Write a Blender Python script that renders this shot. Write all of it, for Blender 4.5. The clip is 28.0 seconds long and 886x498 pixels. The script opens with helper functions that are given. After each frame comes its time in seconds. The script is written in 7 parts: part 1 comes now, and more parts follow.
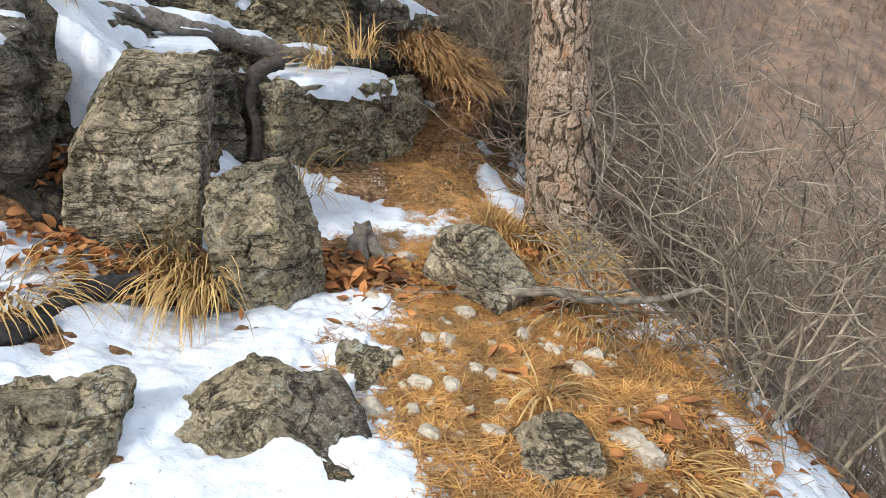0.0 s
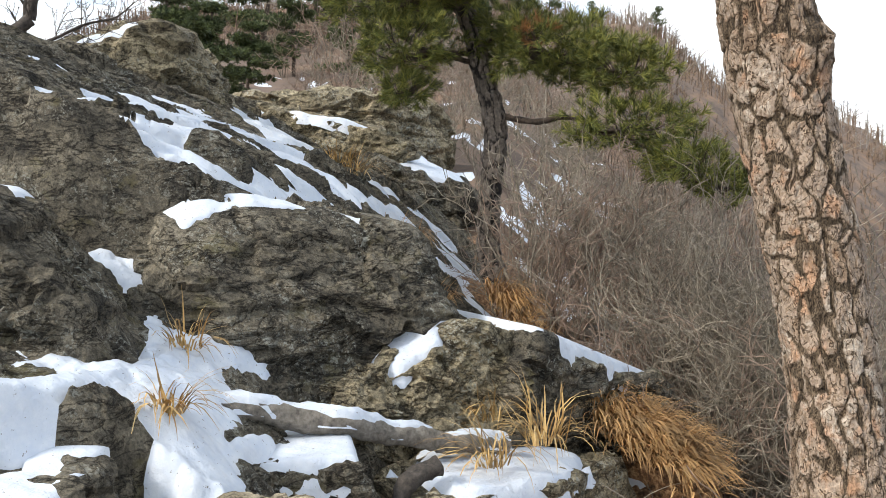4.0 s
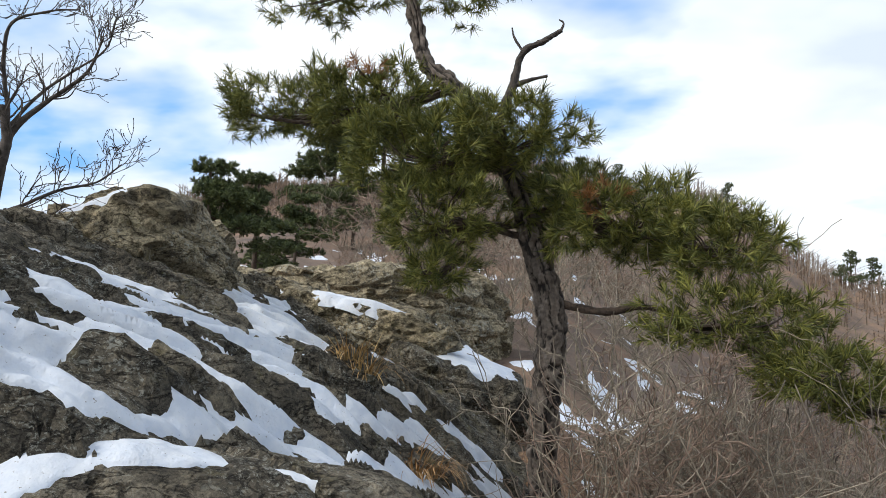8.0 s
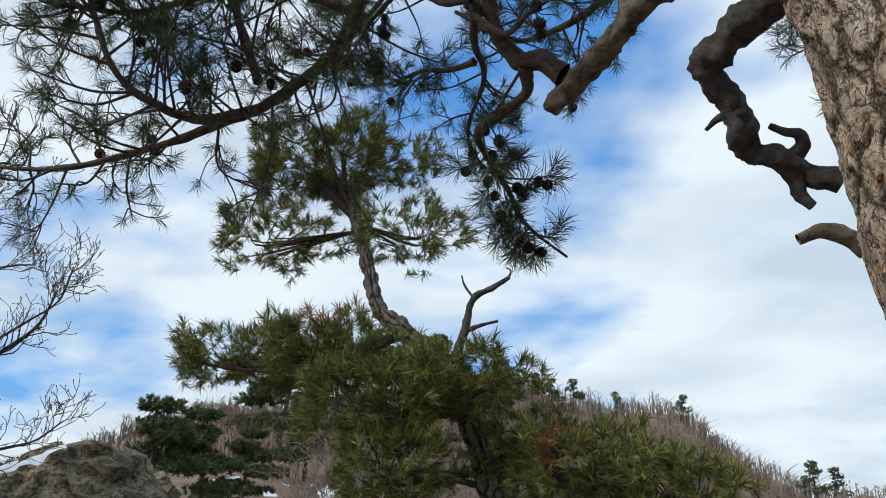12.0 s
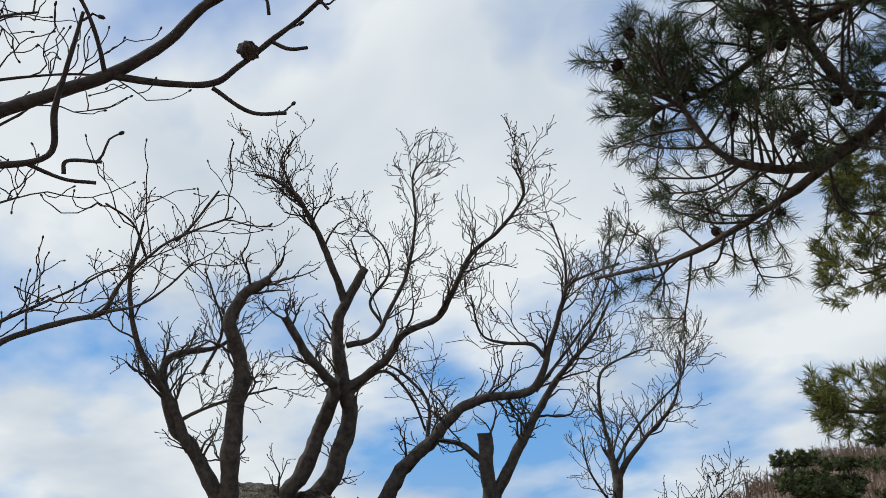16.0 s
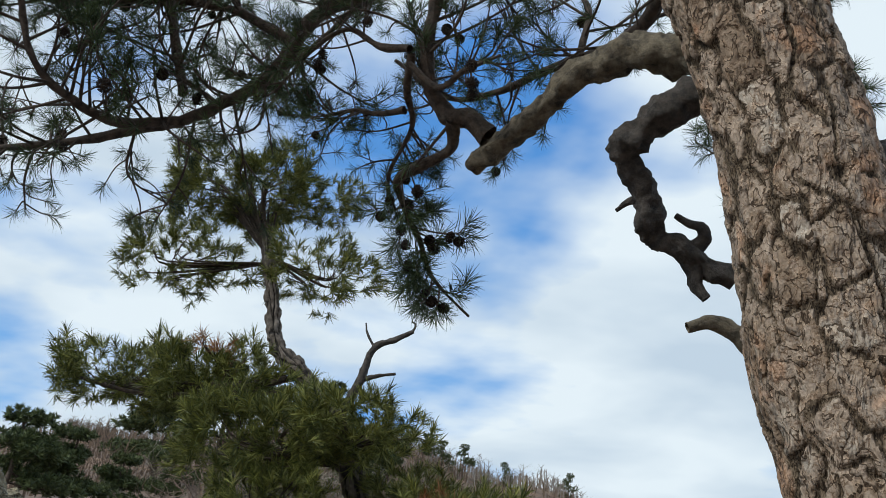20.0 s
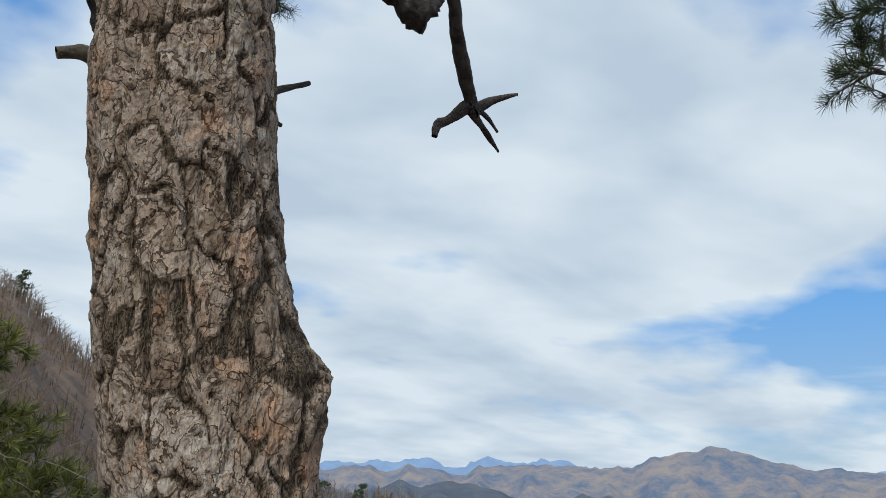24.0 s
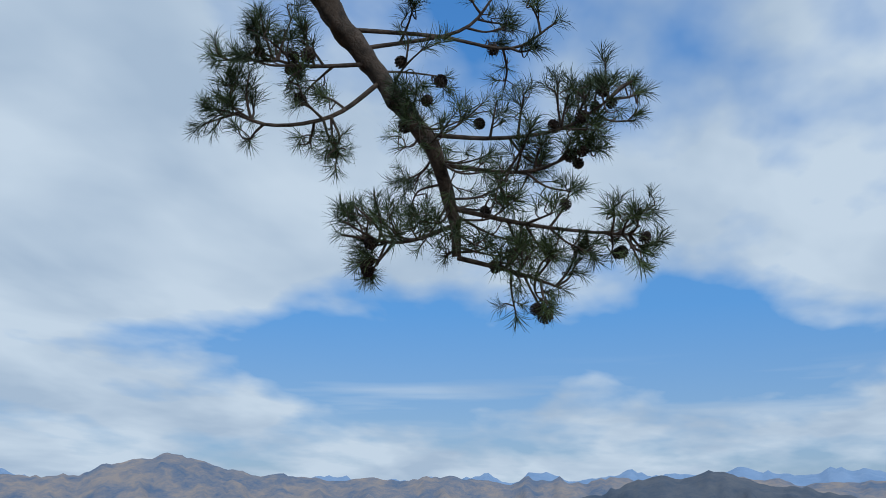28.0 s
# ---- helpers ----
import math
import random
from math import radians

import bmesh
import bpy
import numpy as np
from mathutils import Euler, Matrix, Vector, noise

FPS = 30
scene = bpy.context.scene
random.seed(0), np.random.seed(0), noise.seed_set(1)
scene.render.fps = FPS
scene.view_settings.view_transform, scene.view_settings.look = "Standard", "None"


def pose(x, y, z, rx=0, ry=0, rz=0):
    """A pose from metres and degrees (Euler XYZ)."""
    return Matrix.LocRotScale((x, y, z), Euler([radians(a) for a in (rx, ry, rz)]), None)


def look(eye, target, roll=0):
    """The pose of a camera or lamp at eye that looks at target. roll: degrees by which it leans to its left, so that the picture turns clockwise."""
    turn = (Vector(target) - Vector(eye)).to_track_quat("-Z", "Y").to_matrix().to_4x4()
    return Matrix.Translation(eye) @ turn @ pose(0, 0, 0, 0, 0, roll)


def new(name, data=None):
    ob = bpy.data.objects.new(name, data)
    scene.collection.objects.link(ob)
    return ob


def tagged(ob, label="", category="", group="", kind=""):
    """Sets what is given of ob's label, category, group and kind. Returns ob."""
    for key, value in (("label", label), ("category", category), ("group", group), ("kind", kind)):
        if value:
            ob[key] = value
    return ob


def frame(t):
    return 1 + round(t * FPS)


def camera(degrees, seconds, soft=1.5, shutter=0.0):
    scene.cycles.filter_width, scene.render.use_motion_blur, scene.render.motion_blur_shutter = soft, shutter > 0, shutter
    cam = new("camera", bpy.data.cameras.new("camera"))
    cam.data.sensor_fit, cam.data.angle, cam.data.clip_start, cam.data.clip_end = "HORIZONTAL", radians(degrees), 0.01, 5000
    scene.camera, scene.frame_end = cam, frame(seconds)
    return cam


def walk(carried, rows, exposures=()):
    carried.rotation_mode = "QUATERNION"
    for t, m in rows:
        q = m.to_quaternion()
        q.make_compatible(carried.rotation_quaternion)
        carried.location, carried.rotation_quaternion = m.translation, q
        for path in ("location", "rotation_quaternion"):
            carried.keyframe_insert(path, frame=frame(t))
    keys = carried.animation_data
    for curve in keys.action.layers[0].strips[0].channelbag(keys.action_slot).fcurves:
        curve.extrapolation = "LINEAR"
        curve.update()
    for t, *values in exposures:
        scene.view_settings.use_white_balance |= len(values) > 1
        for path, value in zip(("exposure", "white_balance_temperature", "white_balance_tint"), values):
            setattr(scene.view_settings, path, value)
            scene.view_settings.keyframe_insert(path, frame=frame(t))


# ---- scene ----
cam = camera(58.7, 28.0, soft=0.8)
METRES, EYE, TILT, LEAN, TURN = 5.0, 1.35, -24.0, -4.5, 0.0
ROWS = [
    (0.0, 0.0, 0.0, 0.0, 0.0, 0.0, -0.0),
    (0.5, 0.0142, 0.0195, 0.0271, -2.86, 1.52, 2.46),
    (1.0, 0.0168, 0.0417, 0.0563, -4.34, 4.9, 2.94),
    (1.5, 0.0077, 0.0508, 0.081, -0.73, 8.98, 2.33),
    (2.0, 0.0136, 0.0693, 0.1024, 7.62, 13.02, 1.08),
    (2.5, 0.0253, 0.0894, 0.1143, 11.33, 15.43, 0.01),
    (3.0, 0.0123, 0.1197, 0.1282, 12.53, 17.92, -0.35),
    (3.5, -0.0097, 0.1591, 0.1406, 12.96, 19.46, -1.32),
    (5.5, 0.0266, 0.2917, 0.1723, 19.22, 21.03, -3.7),
    (6.0, 0.0045, 0.3578, 0.2205, 19.89, 23.44, -4.86),
    (6.5, -0.0085, 0.3787, 0.2512, 20.45, 24.65, -5.63),
    (7.0, -0.0183, 0.4166, 0.2783, 20.93, 26.54, -5.95),
    (7.5, -0.0271, 0.4393, 0.3006, 19.93, 28.77, -5.89),
    (8.0, -0.0361, 0.4454, 0.3148, 18.21, 32.05, -5.1),
    (8.5, -0.0365, 0.4441, 0.3205, 17.2, 34.72, -4.23),
    (9.0, -0.0338, 0.4382, 0.3241, 16.56, 37.99, -3.57),
    (9.5, -0.0309, 0.4312, 0.3278, 15.54, 40.92, -2.7),
    (10.0, -0.0281, 0.4259, 0.3314, 15.02, 43.25, -2.37),
    (10.5, -0.027, 0.4265, 0.3347, 15.07, 44.13, -2.13),
    (11.0, -0.0273, 0.4229, 0.3378, 15.7, 45.26, -1.8),
    (11.5, -0.0285, 0.4202, 0.3411, 16.26, 46.85, -1.76),
    (13.5, -0.0344, 0.4128, 0.3452, 22.71, 49.58, -3.84),
    (14.0, -0.0469, 0.4067, 0.3442, 31.25, 48.79, -8.0),
    (14.5, -0.0589, 0.3989, 0.3426, 39.25, 47.43, -12.51),
    (15.0, -0.0625, 0.3947, 0.3419, 46.61, 45.75, -14.79),
    (15.5, -0.0653, 0.3865, 0.3407, 52.44, 44.59, -16.65),
    (16.0, -0.0689, 0.3782, 0.3382, 56.01, 44.34, -18.51),
    (16.5, -0.066, 0.3707, 0.3372, 57.17, 46.29, -19.09),
    (17.0, -0.0621, 0.3673, 0.3391, 57.51, 48.74, -19.47),
    (17.5, -0.0595, 0.3672, 0.3402, 57.32, 49.8, -19.77),
    (18.0, -0.0564, 0.3661, 0.3422, 55.31, 51.84, -19.7),
    (18.5, -0.0559, 0.3725, 0.3438, 46.96, 54.92, -18.84),
    (19.0, -0.0522, 0.3886, 0.3445, 31.92, 56.99, -13.76),
    (19.5, -0.0435, 0.4097, 0.3467, 18.19, 55.05, -8.44),
    (20.0, -0.024, 0.4258, 0.3454, 6.29, 52.17, -2.62),
    (20.5, 0.0021, 0.4356, 0.3416, -4.11, 48.01, 2.99),
    (21.0, 0.0235, 0.439, 0.337, -10.73, 44.33, 6.63),
    (21.5, 0.0329, 0.4512, 0.3339, -16.69, 39.57, 9.31),
    (22.0, 0.0292, 0.4671, 0.3317, -21.74, 35.41, 11.06),
    (22.5, 0.0227, 0.4751, 0.3311, -25.22, 33.45, 12.57),
    (24.5, 0.0295, 0.4399, 0.3334, -26.87, 36.65, 14.49),
    (25.0, 0.0318, 0.4352, 0.3355, -26.98, 37.59, 14.77),
    (25.5, 0.0348, 0.4319, 0.3353, -28.86, 37.86, 15.2),
    (26.0, 0.0398, 0.4334, 0.3304, -33.21, 36.84, 16.62),
    (26.5, 0.0453, 0.4363, 0.3257, -36.73, 33.93, 17.58),
    (27.0, 0.0485, 0.4368, 0.323, -40.54, 31.7, 18.11),
    (27.5, 0.0589, 0.4242, 0.3185, -50.56, 28.31, 21.0),
    (28.0, 0.0664, 0.404, 0.3101, -64.82, 23.08, 23.75),
]
walk(cam, [(t, pose(0, 0, EYE, TILT, LEAN, TURN) @ pose(METRES * x, METRES * y, METRES * z, 90 + pitch, roll, yaw)) for t, x, y, z, yaw, pitch, roll in ROWS],
     [(0, 0.88, 6400, 8), (2.5, 0.93, 6400, 7), (6, 1.06, 6550, 9), (7.2, 0.86, 6500, 9), (8, 0.55, 6350, 8), (9.5, 0.24, 6150, 5), (11.5, 0.20, 5950, 3), (13.5, 0.12, 6300, 7), (17, 0.0, 6350, 7), (18.8, -0.08, 6150, 5), (20, 0.10, 5950, 3), (23, -0.06, 5850, 4), (25, -0.05, 5900, 4), (26.8, -0.04, 5800, 4), (28, -0.33, 5450, 4)])

# ---- light: a bright, mostly clouded winter sky and a soft, weak sun ----
SUN_EL, SUN_AZ = 38.0, 132.0  # degrees up, and round to the left of +y
world = bpy.data.worlds.new("winter_sky")
scene.world = world
world.use_nodes = True


def sky_nodes(tree):
    n, l = tree.nodes, tree.links
    n.clear()
    out = n.new("ShaderNodeOutputWorld")
    back = n.new("ShaderNodeBackground")
    sky = n.new("ShaderNodeTexSky")
    sky.sky_type, sky.sun_disc = "NISHITA", False
    sky.sun_elevation, sky.sun_rotation = radians(SUN_EL), radians(-SUN_AZ)
    sky.altitude, sky.air_density, sky.dust_density, sky.ozone_density = 600, 1.0, 0.6, 1.6
    tex = n.new("ShaderNodeTexCoord")
    sep = n.new("ShaderNodeSeparateXYZ")
    l.new(tex.outputs["Generated"], sep.inputs[0])

    def m(op, a, b=None, clamp=False):
        q = n.new("ShaderNodeMath")
        q.operation, q.use_clamp = op, clamp
        for i, v in enumerate((a, b)):
            if v is None:
                continue
            if isinstance(v, (int, float)):
                q.inputs[i].default_value = v
            else:
                l.new(v, q.inputs[i])
        return q.outputs[0]

    zc = m("MAXIMUM", m("ADD", sep.outputs[2], 0.20), 0.08)
    comb = n.new("ShaderNodeCombineXYZ")
    l.new(m("DIVIDE", sep.outputs[0], zc), comb.inputs[0])
    l.new(m("DIVIDE", sep.outputs[1], zc), comb.inputs[1])

    def noise_at(scale, detail, rough, off, stretch, dist=0.0):
        mp = n.new("ShaderNodeMapping")
        mp.inputs["Location"].default_value = off
        mp.inputs["Rotation"].default_value = (0, 0, radians(-24))
        mp.inputs["Scale"].default_value = stretch
        l.new(comb.outputs[0], mp.inputs[0])
        t = n.new("ShaderNodeTexNoise")
        t.inputs["Scale"].default_value, t.inputs["Detail"].default_value = scale, detail
        t.inputs["Roughness"].default_value, t.inputs["Distortion"].default_value = rough, dist
        l.new(mp.outputs[0], t.inputs["Vector"])
        return t.outputs[0]

    big = noise_at(1.05, 4, 0.5, (3.4, 1.2, 0.0), (1.0, 1.15, 1.0), 0.15)
    fine = noise_at(3.4, 4, 0.5, (0.4, 5.2, 0.0), (1.0, 1.3, 1.0), 0.1)
    mix = m("ADD", m("MULTIPLY", big, 0.74), m("MULTIPLY", fine, 0.26))

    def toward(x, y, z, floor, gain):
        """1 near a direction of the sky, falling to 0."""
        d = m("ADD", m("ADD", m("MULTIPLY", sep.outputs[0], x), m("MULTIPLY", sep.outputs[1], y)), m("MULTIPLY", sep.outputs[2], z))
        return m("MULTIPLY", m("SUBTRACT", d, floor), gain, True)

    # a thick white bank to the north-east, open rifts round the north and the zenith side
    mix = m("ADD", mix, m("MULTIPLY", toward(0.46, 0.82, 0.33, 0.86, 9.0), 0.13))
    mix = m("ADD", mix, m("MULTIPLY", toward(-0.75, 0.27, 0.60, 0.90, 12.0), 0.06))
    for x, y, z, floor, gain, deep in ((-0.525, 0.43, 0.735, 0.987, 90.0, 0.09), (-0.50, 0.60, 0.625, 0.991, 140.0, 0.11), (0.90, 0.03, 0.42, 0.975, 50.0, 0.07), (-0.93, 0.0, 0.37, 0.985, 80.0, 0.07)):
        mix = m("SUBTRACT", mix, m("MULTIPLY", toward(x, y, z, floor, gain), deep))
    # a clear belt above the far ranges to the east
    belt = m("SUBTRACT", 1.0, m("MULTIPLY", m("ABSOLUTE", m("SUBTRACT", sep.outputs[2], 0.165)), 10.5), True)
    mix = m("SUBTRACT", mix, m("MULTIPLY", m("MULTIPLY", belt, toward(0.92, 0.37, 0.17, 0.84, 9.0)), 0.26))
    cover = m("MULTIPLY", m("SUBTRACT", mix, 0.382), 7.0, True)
    # long thin lens clouds low over the ranges
    lens = n.new("ShaderNodeMapping")
    lens.inputs["Scale"].default_value = (2.2, 2.2, 30.0)
    l.new(tex.outputs["Generated"], lens.inputs[0])
    thin = n.new("ShaderNodeTexNoise")
    thin.inputs["Scale"].default_value, thin.inputs["Detail"].default_value = 1.0, 4
    l.new(lens.outputs[0], thin.inputs["Vector"])
    low = m("SUBTRACT", 1.0, m("MULTIPLY", m("ABSOLUTE", m("SUBTRACT", sep.outputs[2], 0.10)), 16.0), True)
    cover = m("MAXIMUM", cover, m("MULTIPLY", m("MULTIPLY", m("SUBTRACT", thin.outputs[0], 0.50), 6.0, True), m("MULTIPLY", low, 0.75)))
    shade = noise_at(1.5, 4, 0.5, (7.0, 2.0, 0.0), (1.0, 1.3, 1.0), 0.2)
    ramp = n.new("ShaderNodeValToRGB")
    ramp.color_ramp.elements[0].position, ramp.color_ramp.elements[0].color = 0.34, (0.60, 0.66, 0.74, 1)
    ramp.color_ramp.elements[1].position, ramp.color_ramp.elements[1].color = 0.60, (0.86, 0.88, 0.90, 1)
    l.new(shade, ramp.inputs[0])
    # clear sky, pulled towards the pale blue of a hazy winter noon
    tone = n.new("ShaderNodeMix")
    tone.data_type, tone.blend_type = "RGBA", "MIX"
    tone.inputs[0].default_value = 0.72
    gain = n.new("ShaderNodeVectorMath")
    gain.operation = "SCALE"
    gain.inputs["Scale"].default_value = 0.085
    l.new(sky.outputs[0], gain.inputs[0])
    grad = n.new("ShaderNodeValToRGB")
    grad.color_ramp.elements[0].position, grad.color_ramp.elements[0].color = 0.02, (0.46, 0.58, 0.74, 1)
    grad.color_ramp.elements[1].position, grad.color_ramp.elements[1].color = 0.75, (0.10, 0.30, 0.76, 1)
    e = grad.color_ramp.elements.new(0.22)
    e.color = (0.20, 0.48, 0.93, 1)
    l.new(sep.outputs[2], grad.inputs[0])
    l.new(gain.outputs[0], tone.inputs[6])
    l.new(grad.outputs[0], tone.inputs[7])
    both = n.new("ShaderNodeMix")
    both.data_type = "RGBA"
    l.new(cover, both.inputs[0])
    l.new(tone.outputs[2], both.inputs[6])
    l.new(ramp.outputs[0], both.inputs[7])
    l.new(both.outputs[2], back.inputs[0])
    back.inputs[1].default_value = 0.92
    l.new(back.outputs[0], out.inputs[0])


sky_nodes(world.node_tree)
sun = new("sun", bpy.data.lights.new("sun", "SUN"))
sun.data.energy, sun.data.angle, sun.data.color = 2.0, radians(12), (1.0, 0.95, 0.88)
sun.matrix_world = look((0, 0, 0), (math.sin(radians(SUN_AZ)) * math.cos(radians(SUN_EL)), -math.cos(radians(SUN_AZ)) * math.cos(radians(SUN_EL)), -math.sin(radians(SUN_EL))))

# ---- tools: noise, meshes, tubes ----
RNG = np.random.default_rng(7)


def hash3(i, j, k, seed=0):
    i, j, k = (np.asarray(a).astype(np.int64) for a in (i, j, k))
    h = (i * 374761393 + j * 668265263 + k * 2147483647 + seed * 974711) & 0xFFFFFFFF
    h = ((h ^ (h >> 13)) * 1274126177) & 0xFFFFFFFF
    h = ((h ^ (h >> 16)) * 2246822519) & 0xFFFFFFFF
    return ((h ^ (h >> 15)) & 0xFFFFFF) / float(0xFFFFFF)


def vnoise(p, seed=0):
    """Smooth noise from -1 to 1 at the rows of p."""
    i = np.floor(p).astype(np.int64)
    f = p - i
    f = f * f * f * (f * (f * 6 - 15) + 10)
    out = 0.0
    for a in (0, 1):
        for b in (0, 1):
            for c in (0, 1):
                w = (f[:, 0] if a else 1 - f[:, 0]) * (f[:, 1] if b else 1 - f[:, 1]) * (f[:, 2] if c else 1 - f[:, 2])
                out = out + w * hash3(i[:, 0] + a, i[:, 1] + b, i[:, 2] + c, seed)
    return out * 2 - 1


def fbm(p, scale=1.0, octaves=4, seed=0, gain=0.5):
    out, amp, q = 0.0, 1.0, np.asarray(p, float) * scale
    for o in range(octaves):
        out = out + amp * vnoise(q, seed + o * 17)
        q, amp = q * 2.03 + 11.3, amp * gain
    return out


def ridged(p, scale=1.0, octaves=4, seed=0):
    out, amp, q = 0.0, 1.0, np.asarray(p, float) * scale
    for o in range(octaves):
        out = out + amp * (1 - 2 * np.abs(vnoise(q, seed + o * 13)))
        q, amp = q * 2.1 + 5.7, amp * 0.5
    return out


def cells(u, v, seed=0, wrap=0):
    """Nearest and second nearest jittered cell at (u, v): distances and a number of the nearest."""
    iu, iv = np.floor(u).astype(np.int64), np.floor(v).astype(np.int64)
    f1, f2, ident = np.full(len(u), 9.0), np.full(len(u), 9.0), np.zeros(len(u))
    for a in (-1, 0, 1):
        for b in (-1, 0, 1):
            cu, cv = iu + a, iv + b
            wu = cu % wrap if wrap else cu
            x = cu + 0.1 + 0.8 * hash3(wu, cv, 1, seed)
            y = cv + 0.1 + 0.8 * hash3(wu, cv, 2, seed)
            d = np.hypot(u - x, v - y)
            near = d < f1
            f2 = np.where(near, f1, np.minimum(f2, d))
            ident = np.where(near, hash3(wu, cv, 3, seed), ident)
            f1 = np.where(near, d, f1)
    return f1, f2, ident


def cells3(p, seed=0):
    """Nearest jittered cell in space: the way from its centre, and a number of it."""
    i = np.floor(p).astype(np.int64)
    best = np.full(len(p), 99.0)
    rel, ident = np.zeros_like(p), np.zeros(len(p))
    for a in (-1, 0, 1):
        for b in (-1, 0, 1):
            for c in (-1, 0, 1):
                q = i + np.array([a, b, c])
                o = np.stack([hash3(q[:, 0], q[:, 1], q[:, 2], seed + k) for k in (1, 2, 3)], -1)
                d = p - (q + 0.1 + 0.8 * o)
                n = (d * d).sum(1)
                near = n < best
                best = np.where(near, n, best)
                rel[near] = d[near]
                ident[near] = hash3(q[near, 0], q[near, 1], q[near, 2], seed + 9)
    return rel, ident


def smooth(a, b, x):
    t = np.clip((x - a) / (b - a), 0, 1)
    return t * t * (3 - 2 * t)


def mesh_of(name, verts, faces, mat, shade=True):
    """A mesh datablock from arrays; faces: an (n, 3) or (n, 4) array, or a list of such."""
    me = bpy.data.meshes.new(name)
    verts = np.asarray(verts, np.float32)
    blocks = [np.asarray(f, np.int32) for f in (faces if isinstance(faces, list) else [faces]) if len(f)]
    me.vertices.add(len(verts))
    me.vertices.foreach_set("co", verts.ravel())
    sizes = np.concatenate([np.full(len(b), b.shape[1], np.int32) for b in blocks])
    idx = np.concatenate([b.ravel() for b in blocks])
    me.loops.add(len(idx))
    me.loops.foreach_set("vertex_index", idx)
    me.polygons.add(len(sizes))
    me.polygons.foreach_set("loop_start", np.concatenate([[0], np.cumsum(sizes)[:-1]]).astype(np.int32))
    me.polygons.foreach_set("use_smooth", np.full(len(sizes), shade))
    me.materials.append(mat)
    me.update(calc_edges=True)
    me.validate()
    return me


def thing(name, at, label, category, group="", kind=""):
    ob = new(name)
    ob.location = at
    return tagged(ob, label, category, group, kind)


def part(name, me, parent, label=""):
    """Links a mesh, given in world places, as one part under a thing."""
    ob = new(name, me)
    ob.parent = parent
    top = parent
    off = Vector((0, 0, 0))
    while top is not None:
        off += top.location
        top = top.parent
    ob.location = -off
    if label:
        ob["label"] = label
    return ob


class Acc:
    """Gathers pieces of one mesh."""

    def __init__(self):
        self.v, self.f3, self.f4, self.n = [], [], [], 0

    def add(self, v, f):
        f = np.asarray(f)
        if len(v) == 0 or len(f) == 0:
            return
        (self.f3 if f.shape[1] == 3 else self.f4).append(f + self.n)
        self.v.append(np.asarray(v, float))
        self.n += len(v)

    def mesh(self, name, mat, shade=True):
        f = [np.concatenate(x) for x in (self.f3, self.f4) if x]
        return mesh_of(name, np.concatenate(self.v), f, mat, shade)


def curve(points, per=6):
    """Catmull-Rom through the points."""
    p = np.asarray(points, float)
    if len(p) < 3:
        t = np.linspace(0, 1, per + 1)[:, None]
        return p[0] * (1 - t) + p[-1] * t
    q = np.vstack([2 * p[0] - p[1], p, 2 * p[-1] - p[-2]])
    out = []
    for i in range(1, len(q) - 2):
        t = np.linspace(0, 1, per, endpoint=False)[:, None]
        a, b, c, d = q[i - 1], q[i], q[i + 1], q[i + 2]
        out.append(0.5 * (2 * b + (c - a) * t + (2 * a - 5 * b + 4 * c - d) * t ** 2 + (3 * b - a - 3 * c + d) * t ** 3))
    out.append(q[-2][None])
    return np.vstack(out)


def frames(p):
    t = np.gradient(p, axis=0)
    t /= np.linalg.norm(t, axis=1)[:, None] + 1e-12
    u = np.zeros_like(p)
    a = np.array([0.0, 0, 1]) if abs(t[0, 2]) < 0.9 else np.array([1.0, 0, 0])
    for i in range(len(p)):
        a = a - t[i] * (a @ t[i])
        a /= np.linalg.norm(a) + 1e-12
        u[i] = a
    return t, u, np.cross(t, u)


def tube(p, r, sides=5):
    """A closed-ended tube along the points p with radii r."""
    p, r = np.asarray(p, float), np.asarray(r, float)
    _, u, w = frames(p)
    a = np.linspace(0, 2 * math.pi, sides, endpoint=False)
    ring = np.cos(a)[None, :, None] * u[:, None] + np.sin(a)[None, :, None] * w[:, None]
    v = (p[:, None] + ring * r[:, None, None]).reshape(-1, 3)
    i = np.arange(len(p) - 1)[:, None] * sides
    j = np.arange(sides)[None]
    k = (j + 1) % sides
    f = np.stack([i + j, i + k, i + k + sides, i + j + sides], -1).reshape(-1, 4)
    return v, f


def turn_to(d, spin=0.0):
    """Rotation whose third axis is d."""
    d = np.asarray(d, float) / (np.linalg.norm(d) + 1e-12)
    a = np.array([0, 0, 1.0]) if abs(d[2]) < 0.95 else np.array([1.0, 0, 0])
    x = np.cross(a, d)
    x /= np.linalg.norm(x)
    y = np.cross(d, x)
    c, s = math.cos(spin), math.sin(spin)
    return np.stack([c * x + s * y, -s * x + c * y, d], 1)


def unit(v):
    v = np.asarray(v, float)
    return v / (np.linalg.norm(v) + 1e-12)


def ball(levels):
    bm = bmesh.new()
    bmesh.ops.create_icosphere(bm, subdivisions=levels, radius=1)
    v = np.array([q.co[:] for q in bm.verts])
    f = np.array([[q.index for q in g.verts] for g in bm.faces])
    bm.free()
    return v, f


BALLS = {n: ball(n) for n in (1, 2, 3, 4, 5, 6, 7)}


def vertex_normals(v, f):
    n = np.zeros_like(v)
    a = np.cross(v[f[:, 1]] - v[f[:, 0]], v[f[:, 2]] - v[f[:, 0]])
    for k in range(f.shape[1]):
        np.add.at(n, f[:, k], a)
    return n / (np.linalg.norm(n, axis=1)[:, None] + 1e-12)

